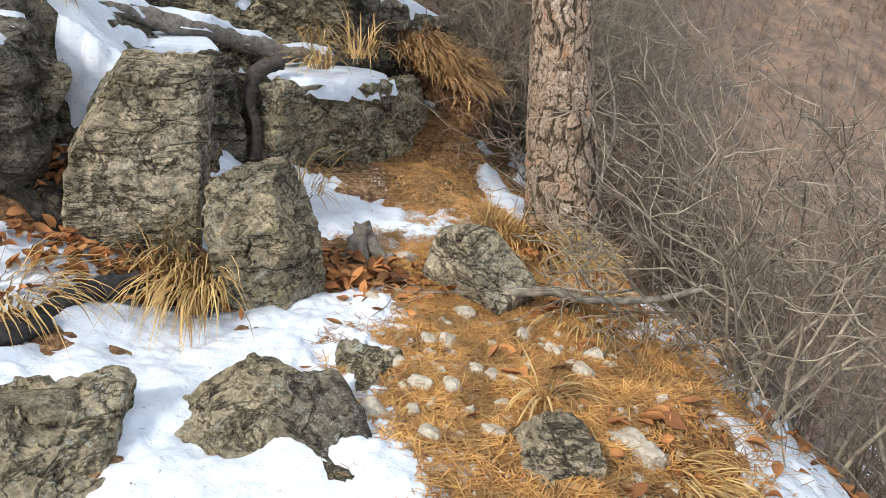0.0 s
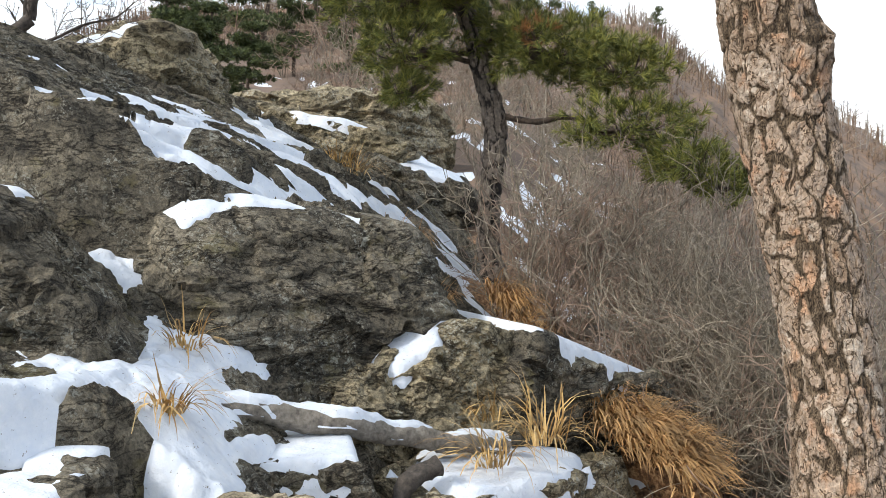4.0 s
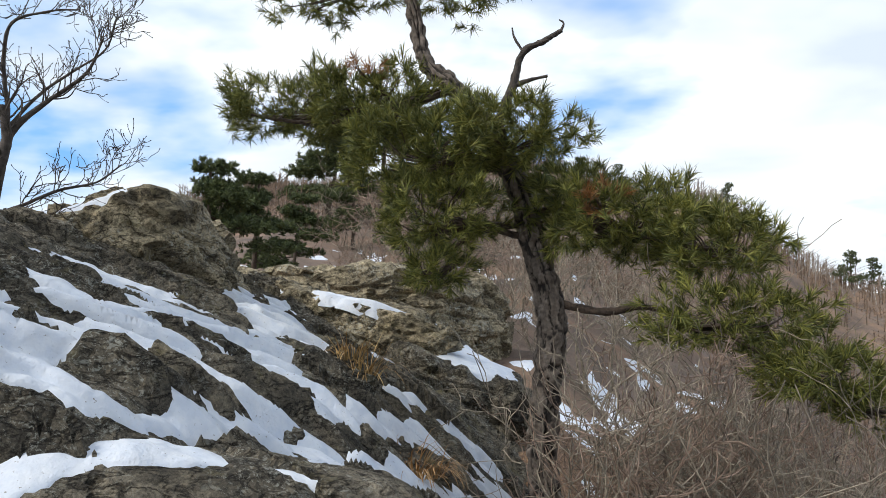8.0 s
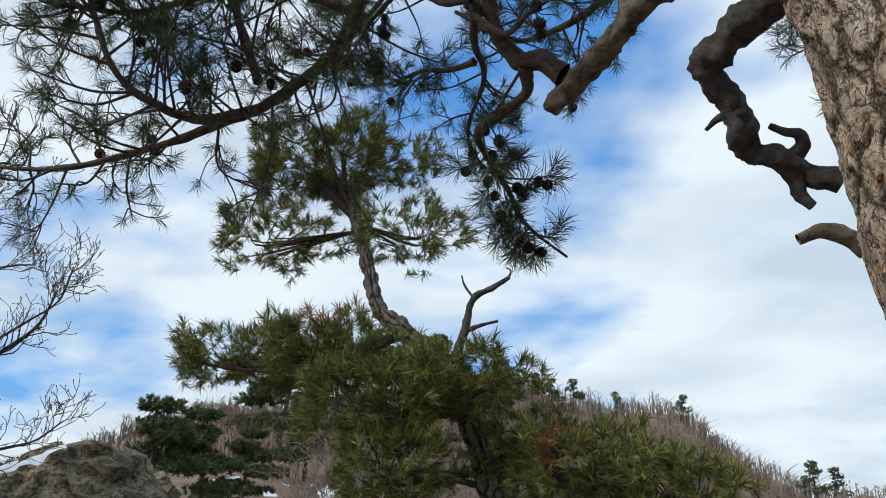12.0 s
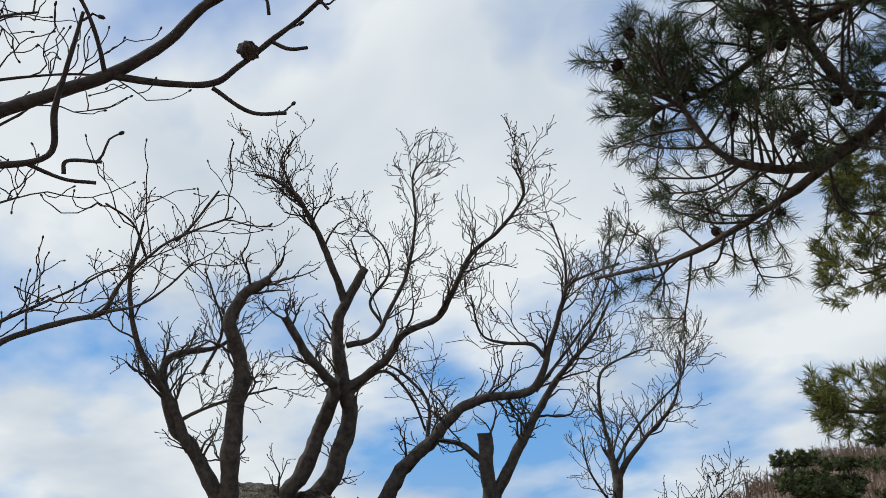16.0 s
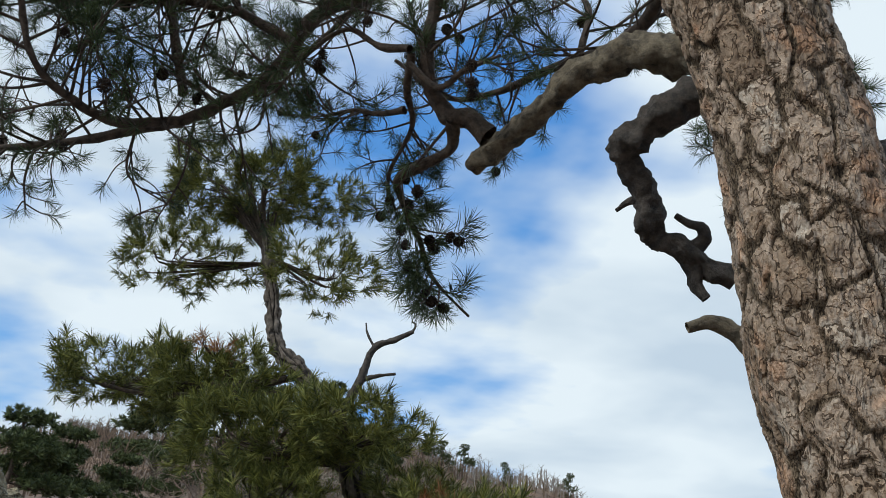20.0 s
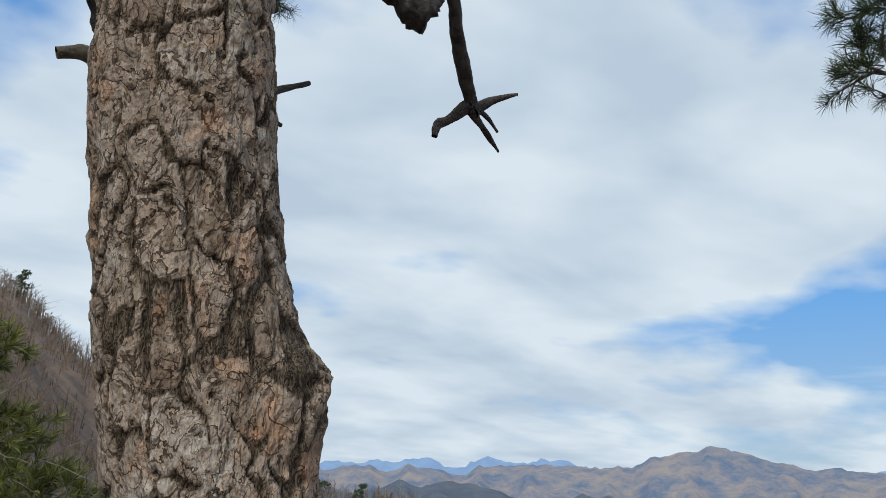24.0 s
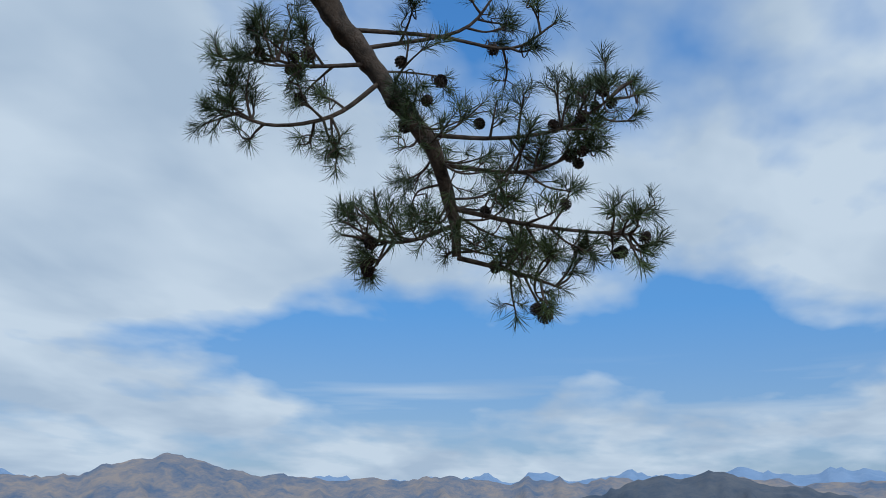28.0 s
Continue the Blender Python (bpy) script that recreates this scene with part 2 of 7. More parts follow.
# ---- materials ----
def material(name, build):
    mat = bpy.data.materials.new(name)
    mat.use_nodes = True
    t = mat.node_tree
    bsdf = t.nodes["Principled BSDF"]
    build(t, bsdf)
    return mat


def link(t, a, b):
    t.links.new(a, b)


def place_of(t):
    g = t.nodes.new("ShaderNodeNewGeometry")
    return g.outputs["Position"]


def noise_node(t, scale, detail=6, rough=0.6, vec=None, stretch=None, dist=0.0):
    q = t.nodes.new("ShaderNodeTexNoise")
    q.inputs["Scale"].default_value, q.inputs["Detail"].default_value = scale, detail
    q.inputs["Roughness"].default_value, q.inputs["Distortion"].default_value = rough, dist
    v = vec or place_of(t)
    if stretch:
        mp = t.nodes.new("ShaderNodeMapping")
        mp.inputs["Scale"].default_value = stretch
        link(t, v, mp.inputs[0])
        v = mp.outputs[0]
    link(t, v, q.inputs["Vector"])
    return q.outputs[0]


def ramp(t, value, *stops):
    r = t.nodes.new("ShaderNodeValToRGB")
    e = r.color_ramp.elements
    while len(e) < len(stops):
        e.new(0.5)
    for k, (pos, col) in enumerate(stops):
        e[k].position, e[k].color = pos, (*col, 1)
    link(t, value, r.inputs[0])
    return r.outputs[0]


def blend(t, fac, a, b, mode="MIX"):
    m = t.nodes.new("ShaderNodeMix")
    m.data_type, m.blend_type = "RGBA", mode
    for sock, v in ((m.inputs[0], fac), (m.inputs[6], a), (m.inputs[7], b)):
        if isinstance(v, (int, float)):
            sock.default_value = v
        elif isinstance(v, tuple):
            sock.default_value = (*v, 1)
        else:
            link(t, v, sock)
    return m.outputs[2]


def bump(t, bsdf, height, strength, distance, chain=None):
    b = t.nodes.new("ShaderNodeBump")
    b.inputs["Strength"].default_value, b.inputs["Distance"].default_value = strength, distance
    link(t, height, b.inputs["Height"])
    if chain:
        link(t, chain, b.inputs["Normal"])
    link(t, b.outputs[0], bsdf.inputs["Normal"])
    return b.outputs[0]


def rock_mat(name, dark, mid, pale, lichen=0.5):
    """Weathered rock: two tones in patches, crisp mottling, pale lichen specks, hair cracks along the bedding."""
    def build(t, b):
        base = ramp(t, noise_node(t, 3.4, 10, 0.66, dist=0.4), (0.36, dark), (0.50, mid), (0.64, pale))
        mottle = ramp(t, noise_node(t, 26, 12, 0.78, dist=0.6), (0.38, (0.42, 0.41, 0.39)), (0.49, (0.95, 0.95, 0.95)), (0.60, (1.45, 1.42, 1.36)))
        col = blend(t, 1.0, base, mottle, "MULTIPLY")
        grain = ramp(t, noise_node(t, 110, 5, 0.8), (0.37, (0.58, 0.57, 0.55)), (0.61, (1.32, 1.30, 1.27)))
        col = blend(t, 1.0, col, grain, "MULTIPLY")
        patch = ramp(t, noise_node(t, 2.1, 6, 0.62), (0.46, (0, 0, 0)), (0.56, (lichen, lichen, lichen)))
        for scale, edge in ((17, 0.57), (46, 0.56)):
            spots = ramp(t, noise_node(t, scale, 6, 0.75, dist=1.2), (edge, (0, 0, 0)), (edge + 0.03, (1, 1, 1)))
            col = blend(t, blend(t, 1.0, spots, patch, "MULTIPLY"), col, (0.44, 0.435, 0.37))
        moss = ramp(t, noise_node(t, 4.4, 8, 0.72), (0.56, (0, 0, 0)), (0.66, (0.55, 0.55, 0.55)))
        col = blend(t, moss, col, (0.16, 0.135, 0.055))
        # cracks and ledge lines drawn out along the bedding
        lines = []
        for scale, wide, rot in ((2.6, 0.016, 0.24), (7.0, 0.022, 0.10)):
            q = t.nodes.new("ShaderNodeTexNoise")
            q.inputs["Scale"].default_value, q.inputs["Detail"].default_value = scale, 6
            q.inputs["Roughness"].default_value, q.inputs["Distortion"].default_value = 0.6, 0.6
            mp = t.nodes.new("ShaderNodeMapping")
            mp.inputs["Scale"].default_value, mp.inputs["Rotation"].default_value = (1.0, 1.0, 2.4), (0.1, rot, 0.0)
            link(t, place_of(t), mp.inputs[0])
            link(t, mp.outputs[0], q.inputs["Vector"])
            off = t.nodes.new("ShaderNodeMath")
            off.operation = "SUBTRACT"
            off.inputs[1].default_value = 0.5
            link(t, q.outputs[0], off.inputs[0])
            far = t.nodes.new("ShaderNodeMath")
            far.operation = "ABSOLUTE"
            link(t, off.outputs[0], far.inputs[0])
            crack = ramp(t, far.outputs[0], (0.0, (0.30, 0.28, 0.26)), (wide, (1, 1, 1)))
            col = blend(t, 1.0, col, crack, "MULTIPLY")
            lines.append(crack)
        link(t, col, b.inputs["Base Color"])
        b.inputs["Roughness"].default_value = 0.9
        b.inputs["Specular IOR Level"].default_value = 0.3
        n1 = bump(t, b, noise_node(t, 30, 12, 0.76, dist=0.4), 0.9, 0.022)
        n2 = bump(t, b, lines[1], 0.8, 0.010, n1)
        bump(t, b, lines[0], 0.9, 0.020, n2)

    return material(name, build)


ROCK = rock_mat("weathered_rock", (0.14, 0.118, 0.08), (0.28, 0.236, 0.155), (0.42, 0.352, 0.235), 0.8)
ROCK_DARK = rock_mat("dark_rock", (0.06, 0.053, 0.041), (0.125, 0.108, 0.08), (0.22, 0.192, 0.145), 0.55)
ROCK_TAN = rock_mat("tan_rock", (0.17, 0.145, 0.10), (0.32, 0.27, 0.185), (0.46, 0.395, 0.285), 0.7)


def snow_build(t, b):
    col = ramp(t, noise_node(t, 14, 5, 0.6), (0.3, (0.56, 0.60, 0.67)), (0.7, (0.71, 0.725, 0.75)))
    grit = ramp(t, noise_node(t, 60, 3, 0.7), (0.29, (0.30, 0.25, 0.19)), (0.345, (1, 1, 1)))
    link(t, blend(t, 1.0, col, grit, "MULTIPLY"), b.inputs["Base Color"])
    b.inputs["Roughness"].default_value = 0.75
    b.inputs["Subsurface Weight"].default_value = 0.0
    n1 = bump(t, b, noise_node(t, 90, 4, 0.6), 0.35, 0.006)
    bump(t, b, noise_node(t, 12, 5, 0.6), 0.5, 0.03, n1)


SNOW = material("thin_old_snow", snow_build)


def soil_build(t, b):
    grain = ramp(t, noise_node(t, 34, 8, 0.7), (0.36, (0.05, 0.028, 0.015)), (0.5, (0.25, 0.135, 0.06)), (0.64, (0.55, 0.37, 0.20)))
    wide = ramp(t, noise_node(t, 1.3, 6, 0.65), (0.35, (0.62, 0.60, 0.60)), (0.65, (1.1, 1.0, 0.92)))
    near = blend(t, 1.0, grain, wide, "MULTIPLY")
    # the woods floor farther off is duller: dead leaves, twigs and grey brush
    far = ramp(t, noise_node(t, 0.35, 9, 0.72), (0.34, (0.085, 0.062, 0.047)), (0.5, (0.165, 0.112, 0.08)), (0.66, (0.28, 0.168, 0.098)))
    d = t.nodes.new("ShaderNodeVectorMath")
    d.operation = "LENGTH"
    link(t, place_of(t), d.inputs[0])
    k = t.nodes.new("ShaderNodeMapRange")
    k.inputs["From Min"].default_value, k.inputs["From Max"].default_value = 6.0, 14.0
    link(t, d.outputs["Value"], k.inputs[0])
    # past 150 m the valley woods get a blue-grey distance haze in their colour
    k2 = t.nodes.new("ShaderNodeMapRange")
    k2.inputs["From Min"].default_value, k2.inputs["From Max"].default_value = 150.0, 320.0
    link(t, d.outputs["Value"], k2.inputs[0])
    hazed_valley = ramp(t, noise_node(t, 0.01, 8, 0.7), (0.35, (0.05, 0.058, 0.075)), (0.65, (0.10, 0.098, 0.11)))
    link(t, blend(t, k2.outputs[0], blend(t, k.outputs[0], near, far), hazed_valley), b.inputs["Base Color"])
    b.inputs["Roughness"].default_value = 0.95
    bump(t, b, noise_node(t, 40, 8, 0.7), 0.8, 0.02)


SOIL = material("needle_covered_soil", soil_build)


def plain(name, a, c, scale=30, rough=0.85, island=True, bumps=0.0):
    """Two shades, by the piece and by grain."""
    def build(t, b):
        col = ramp(t, noise_node(t, scale, 5, 0.65), (0.32, a), (0.68, c))
        if island:
            g = t.nodes.new("ShaderNodeNewGeometry")
            tone = ramp(t, g.outputs["Random Per Island"], (0.0, (0.55, 0.55, 0.55)), (1.0, (1.3, 1.3, 1.3)))
            col = blend(t, 1.0, col, tone, "MULTIPLY")
        link(t, col, b.inputs["Base Color"])
        b.inputs["Roughness"].default_value = rough
        if bumps:
            bump(t, b, noise_node(t, scale * 3, 6, 0.7), 0.8, bumps)

    return material(name, build)


def leafy(name, a, c, rough=0.6, clump=7.0):
    """Needles and blades: shade by the piece and by the clump."""
    def build(t, b):
        g = t.nodes.new("ShaderNodeNewGeometry")
        col = ramp(t, g.outputs["Random Per Island"], (0.0, a), (1.0, c))
        tone = ramp(t, noise_node(t, clump, 3, 0.6), (0.36, (0.60, 0.62, 0.66)), (0.62, (1.3, 1.26, 1.15)))
        link(t, blend(t, 1.0, col, tone, "MULTIPLY"), b.inputs["Base Color"])
        b.inputs["Roughness"].default_value = rough
        b.inputs["Specular IOR Level"].default_value = 0.3

    return material(name, build)


STONE_PALE = plain("pale_limestone", (0.30, 0.245, 0.175), (0.56, 0.49, 0.39), 40, 0.9, False, 0.004)
TWIG = plain("grey_brush_stems", (0.11, 0.088, 0.064), (0.38, 0.315, 0.23), 20)
TWIG_RED = plain("reddish_brush_stems", (0.13, 0.085, 0.06), (0.36, 0.25, 0.18), 20)
OAK = plain("oak_bark", (0.035, 0.026, 0.02), (0.12, 0.095, 0.075), 25, bumps=0.01)
BUD = plain("near_twig_bark", (0.03, 0.022, 0.018), (0.09, 0.065, 0.05), 60, bumps=0.003)
LIMB = plain("pine_limb_bark", (0.03, 0.021, 0.015), (0.13, 0.09, 0.062), 35, island=False, bumps=0.012)
LIMB_OLD = plain("weathered_limb_wood", (0.035, 0.027, 0.018), (0.25, 0.20, 0.13), 28, island=False, bumps=0.012)
DEAD = plain("dead_grey_wood", (0.022, 0.018, 0.015), (0.11, 0.088, 0.07), 40, island=False, bumps=0.01)
DRIFT = plain("bleached_dead_wood", (0.09, 0.075, 0.06), (0.30, 0.26, 0.21), 30, island=False, bumps=0.01)
CHAR = plain("charred_wood", (0.012, 0.011, 0.010), (0.06, 0.055, 0.052), 30, island=False, bumps=0.012)
NEEDLE = leafy("pine_needles", (0.022, 0.040, 0.016), (0.095, 0.125, 0.045))
NEEDLE_OLIVE = leafy("olive_pine_needles", (0.040, 0.056, 0.013), (0.27, 0.265, 0.060))
NEEDLE_FAR = leafy("distant_pine_needles", (0.035, 0.052, 0.02), (0.13, 0.15, 0.055))
NEEDLE_RUST = leafy("rusty_pine_needles", (0.20, 0.09, 0.03), (0.38, 0.19, 0.07))
STRAW = leafy("dry_straw_grass", (0.30, 0.17, 0.055), (0.62, 0.43, 0.19))
STRAW_RED = leafy("rusty_dead_grass", (0.26, 0.14, 0.055), (0.56, 0.34, 0.15))
LITTER = leafy("fallen_pine_needles", (0.24, 0.10, 0.03), (0.62, 0.36, 0.13), 0.8)
LEAF = leafy("fallen_oak_leaves", (0.15, 0.055, 0.02), (0.42, 0.19, 0.07), 0.75)
CONE = plain("cone_scales", (0.014, 0.010, 0.008), (0.06, 0.038, 0.024), 80)
WOODS = leafy("distant_bare_woods", (0.10, 0.072, 0.054), (0.26, 0.180, 0.128), 0.9)
WOODS_PALE = leafy("distant_pale_trunks", (0.19, 0.16, 0.14), (0.34, 0.30, 0.27), 0.9)


def bark_build(t, b):
    """Pinkish grey plates with orange fresh patches and thin wandering flake edges; dark fibrous bark in the fissures,
    darkened further as crevice shade. Laid down with the relief as (tone, plate, rims).
    """
    a = t.nodes.new("ShaderNodeAttribute")
    a.attribute_name = "plate"
    sep = t.nodes.new("ShaderNodeSeparateXYZ")
    link(t, a.outputs["Vector"], sep.inputs[0])
    tone = ramp(t, sep.outputs[0], (0.15, (0.20, 0.140, 0.095)), (0.34, (0.31, 0.228, 0.16)), (0.50, (0.41, 0.32, 0.245)), (0.64, (0.30, 0.225, 0.165)), (0.82, (0.49, 0.41, 0.33)))
    warm = ramp(t, noise_node(t, 11, 4, 0.55, dist=0.4), (0.55, (0, 0, 0)), (0.66, (0.6, 0.6, 0.6)))
    tone = blend(t, warm, tone, (0.48, 0.27, 0.155))

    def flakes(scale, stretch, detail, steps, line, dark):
        """Edges of paper-thin flakes: steps down a wandering surface, a shade line painted under each lip."""
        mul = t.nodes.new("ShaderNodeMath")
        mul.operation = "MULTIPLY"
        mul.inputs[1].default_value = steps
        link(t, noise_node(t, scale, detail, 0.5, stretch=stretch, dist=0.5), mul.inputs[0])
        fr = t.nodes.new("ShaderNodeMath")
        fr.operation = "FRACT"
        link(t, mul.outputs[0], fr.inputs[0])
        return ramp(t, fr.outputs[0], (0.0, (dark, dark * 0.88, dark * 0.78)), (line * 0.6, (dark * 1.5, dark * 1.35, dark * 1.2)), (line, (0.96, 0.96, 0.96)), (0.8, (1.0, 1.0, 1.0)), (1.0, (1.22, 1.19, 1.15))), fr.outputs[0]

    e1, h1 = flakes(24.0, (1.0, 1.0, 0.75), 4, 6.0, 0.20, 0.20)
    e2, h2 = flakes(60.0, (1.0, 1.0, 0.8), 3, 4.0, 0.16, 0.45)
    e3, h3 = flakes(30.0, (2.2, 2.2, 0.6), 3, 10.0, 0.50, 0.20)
    fine = ramp(t, noise_node(t, 120, 6, 0.7), (0.34, (0.78, 0.76, 0.74)), (0.62, (1.16, 1.15, 1.13)))
    plate = blend(t, 1.0, blend(t, 1.0, tone, e1, "MULTIPLY"), e2, "MULTIPLY")
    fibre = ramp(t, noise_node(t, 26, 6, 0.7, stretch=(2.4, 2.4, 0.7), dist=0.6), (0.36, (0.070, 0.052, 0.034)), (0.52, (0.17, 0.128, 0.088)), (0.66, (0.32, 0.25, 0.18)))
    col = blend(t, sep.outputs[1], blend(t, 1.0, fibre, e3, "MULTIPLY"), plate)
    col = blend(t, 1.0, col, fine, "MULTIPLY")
    # crevice shade multiplied into the colour where the plates give way to fissures
    hollow_shade = t.nodes.new("ShaderNodeMapRange")
    hollow_shade.inputs["From Min"].default_value, hollow_shade.inputs["From Max"].default_value = 0.05, 0.5
    link(t, sep.outputs[1], hollow_shade.inputs[0])
    col = blend(t, 1.0, col, ramp(t, hollow_shade.outputs[0], (0.0, (0.80, 0.77, 0.73)), (1.0, (1, 1, 1))), "MULTIPLY")
    link(t, col, b.inputs["Base Color"])
    b.inputs["Roughness"].default_value = 0.9
    b.inputs["Specular IOR Level"].default_value = 0.25
    n0 = bump(t, b, h1, 0.8, 0.006)
    n1 = bump(t, b, h2, 0.6, 0.003, n0)
    bump(t, b, h3, 0.5, 0.006, n1)


BARK = material("pine_plate_bark", bark_build)


def bark_dark_build(t, b):
    a = t.nodes.new("ShaderNodeAttribute")
    a.attribute_name = "plate"
    sep = t.nodes.new("ShaderNodeSeparateXYZ")
    link(t, a.outputs["Vector"], sep.inputs[0])
    tone = ramp(t, sep.outputs[0], (0.0, (0.09, 0.072, 0.056)), (0.6, (0.20, 0.16, 0.128)), (1.0, (0.33, 0.275, 0.225)))
    flake = ramp(t, noise_node(t, 26, 6, 0.7), (0.35, (0.6, 0.58, 0.56)), (0.62, (1.1, 1.1, 1.1)))
    col = blend(t, sep.outputs[1], (0.03, 0.024, 0.02), blend(t, 1.0, tone, flake, "MULTIPLY"))
    link(t, col, b.inputs["Base Color"])
    b.inputs["Roughness"].default_value = 0.95
    bump(t, b, noise_node(t, 40, 6, 0.7), 0.7, 0.012)


BARK_DARK = material("dark_furrowed_bark", bark_dark_build)


# Haze put into the colour: bluer base and a faint self-glow, stronger with distance.
def far_build(low, high, haze_glow):
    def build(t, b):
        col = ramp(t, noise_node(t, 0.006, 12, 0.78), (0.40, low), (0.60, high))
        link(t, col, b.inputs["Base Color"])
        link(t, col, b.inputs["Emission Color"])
        b.inputs["Emission Strength"].default_value = haze_glow
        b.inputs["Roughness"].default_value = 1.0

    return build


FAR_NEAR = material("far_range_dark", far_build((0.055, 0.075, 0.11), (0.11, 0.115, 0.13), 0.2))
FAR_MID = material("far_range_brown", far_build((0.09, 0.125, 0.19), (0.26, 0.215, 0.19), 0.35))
FAR_BACK = material("far_range_haze_blue", far_build((0.15, 0.22, 0.34), (0.19, 0.26, 0.38), 0.5))

# ---- the ground: one sheet from the path to the horizon ----
MID = np.array([0.1, 2.5])
RINGS = np.array([0.0, 0.9, 1.5, 2.3, 3.5, 6.0, 12.0, 30.0, 70.0, 125.0, 260.0, 700.0, 4200.0])
PROFILES = {  # degrees round to the left of +y: heights at those distances
    -180: (-0.05, -0.02, 0.0, -0.05, -0.2, -0.7, -2.0, -7.0, -18, -30, -50, -80, -100),
    -120: (-0.05, -0.05, -0.4, -0.9, -1.8, -3.6, -8.0, -20, -40, -55, -70, -85, -100),
    -80: (-0.05, -0.1, -0.6, -1.3, -2.4, -4.6, -9.5, -23, -46, -60, -72, -85, -100),
    -50: (-0.05, -0.1, -0.5, -1.1, -2.1, -4.1, -8.6, -20, -36, -40, -55, -80, -100),
    -25: (-0.05, -0.08, -0.3, -0.7, -1.3, -2.6, -5.5, -13, -20, -1.5, -30, -70, -100),
    -10: (-0.05, -0.08, -0.15, -0.3, -0.5, -1.0, -2.3, -4.5, 0.0, 14.0, -10, -60, -100),
    2: (-0.05, -0.08, -0.10, -0.1, 0.0, 0.2, 0.8, 3.5, 12.0, 26.5, 10, -60, -100),
    14: (-0.05, -0.08, -0.12, -0.12, 0.25, 0.9, 2.0, 6.5, 16.0, 33.0, 20, -60, -100),
    30: (-0.05, -0.08, -0.10, 0.0, 0.7, 1.6, 2.4, 6.0, 15.0, 27.0, 20, -60, -100),
    50: (-0.05, -0.10, 0.0, 0.75, 1.3, 2.0, 2.5, 4.0, 8.0, 10.0, 0, -60, -100),
    80: (-0.05, -0.15, 0.05, 0.6, 1.2, 1.7, 2.0, 2.0, 2.0, 0.0, -20, -70, -100),
    130: (-0.05, -0.10, 0.0, 0.2, 0.5, 0.6, 0.0, -3.0, -10, -25, -50, -80, -100),
    180: (-0.05, -0.02, 0.0, -0.05, -0.2, -0.7, -2.0, -7.0, -18, -30, -50, -80, -100),
}
_az = np.array(sorted(PROFILES))
_tab = np.array([PROFILES[a] for a in _az])


def height(x, y):
    """Height of the ground at x, y (arrays)."""
    x, y = np.asarray(x, float), np.asarray(y, float)
    dx, dy = x - MID[0], y - MID[1]
    r = np.hypot(dx, dy)
    az = np.degrees(np.arctan2(-dx, dy))
    i = np.clip(np.searchsorted(_az, az) - 1, 0, len(_az) - 2)
    f = np.clip((az - _az[i]) / (_az[i + 1] - _az[i]), 0, 1)
    f = f * f * (3 - 2 * f)
    j = np.clip(np.searchsorted(RINGS, r) - 1, 0, len(RINGS) - 2)
    g = np.clip((r - RINGS[j]) / (RINGS[j + 1] - RINGS[j]), 0, 1)
    z = (_tab[i, j] * (1 - g) + _tab[i, j + 1] * g) * (1 - f) + (_tab[i + 1, j] * (1 - g) + _tab[i + 1, j + 1] * g) * f
    p = np.stack([x, y, np.zeros_like(x)], -1).reshape(-1, 3)
    n = fbm(p, 1.1, 3, 3).reshape(x.shape) * 0.05 * np.clip(r, 0.5, 3) + fbm(p, 7.0, 3, 9).reshape(x.shape) * 0.014 * smooth(25, 6, r)
    n = n + fbm(p, 0.09, 4, 5).reshape(x.shape) * np.clip((r - 8) * 0.03, 0, 1.3)
    return z + n


def ground_sheet():
    rings = np.concatenate([[0.02], np.geomspace(0.08, 6.0, 260), np.geomspace(6.3, 4200, 130)])
    sides = 720
    a = np.linspace(0, 2 * math.pi, sides, endpoint=False)
    x = MID[0] - rings[:, None] * np.sin(a)
    y = MID[1] + rings[:, None] * np.cos(a)
    v = np.stack([x, y, height(x, y)], -1).reshape(-1, 3)
    i = np.arange(len(rings) - 1)[:, None] * sides
    j = np.arange(sides)[None]
    k = (j + 1) % sides
    f = np.stack([i + j, i + k, i + k + sides, i + j + sides], -1).reshape(-1, 4)
    f = f[:, ::-1]
    fan = np.stack([np.zeros(sides - 2, int), np.arange(1, sides - 1), np.arange(2, sides)], -1)
    return v, f, fan


GV, GF, GFAN = ground_sheet()
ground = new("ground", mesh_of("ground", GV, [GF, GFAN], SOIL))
tagged(ground, "needle-strewn stony path and steep brown wooded hillside", "ground", kind="structure")


def on_ground(x, y, lift=0.0):
    return (float(x), float(y), float(height(np.array([x]), np.array([y]))[0]) + lift)


# ---- snow that lies on a surface ----
def snow_over(name, v, f, mask, thick, label, drop=0.02):
    """A sheet of snow over part of a surface: mask above 0 where it lies; it thins to nothing at its rim."""
    keep = (mask[f] > -0.06).any(axis=1)
    f = f[keep]
    if not len(f):
        return None
    used, inv = np.unique(f, return_inverse=True)
    f = inv.reshape(f.shape)
    m = mask[used]
    lift = np.where(m > 0, thick * smooth(0, 0.5, m) + 0.006 * smooth(0, 0.06, m), drop * np.clip(m / 0.06, -1.5, 0))
    q = v[used] + np.array([0, 0, 1.0]) * lift[:, None]
    ob = new(name, mesh_of(name, q, f, SNOW))
    return tagged(ob, label, "snow", "snow patches", "stuff")


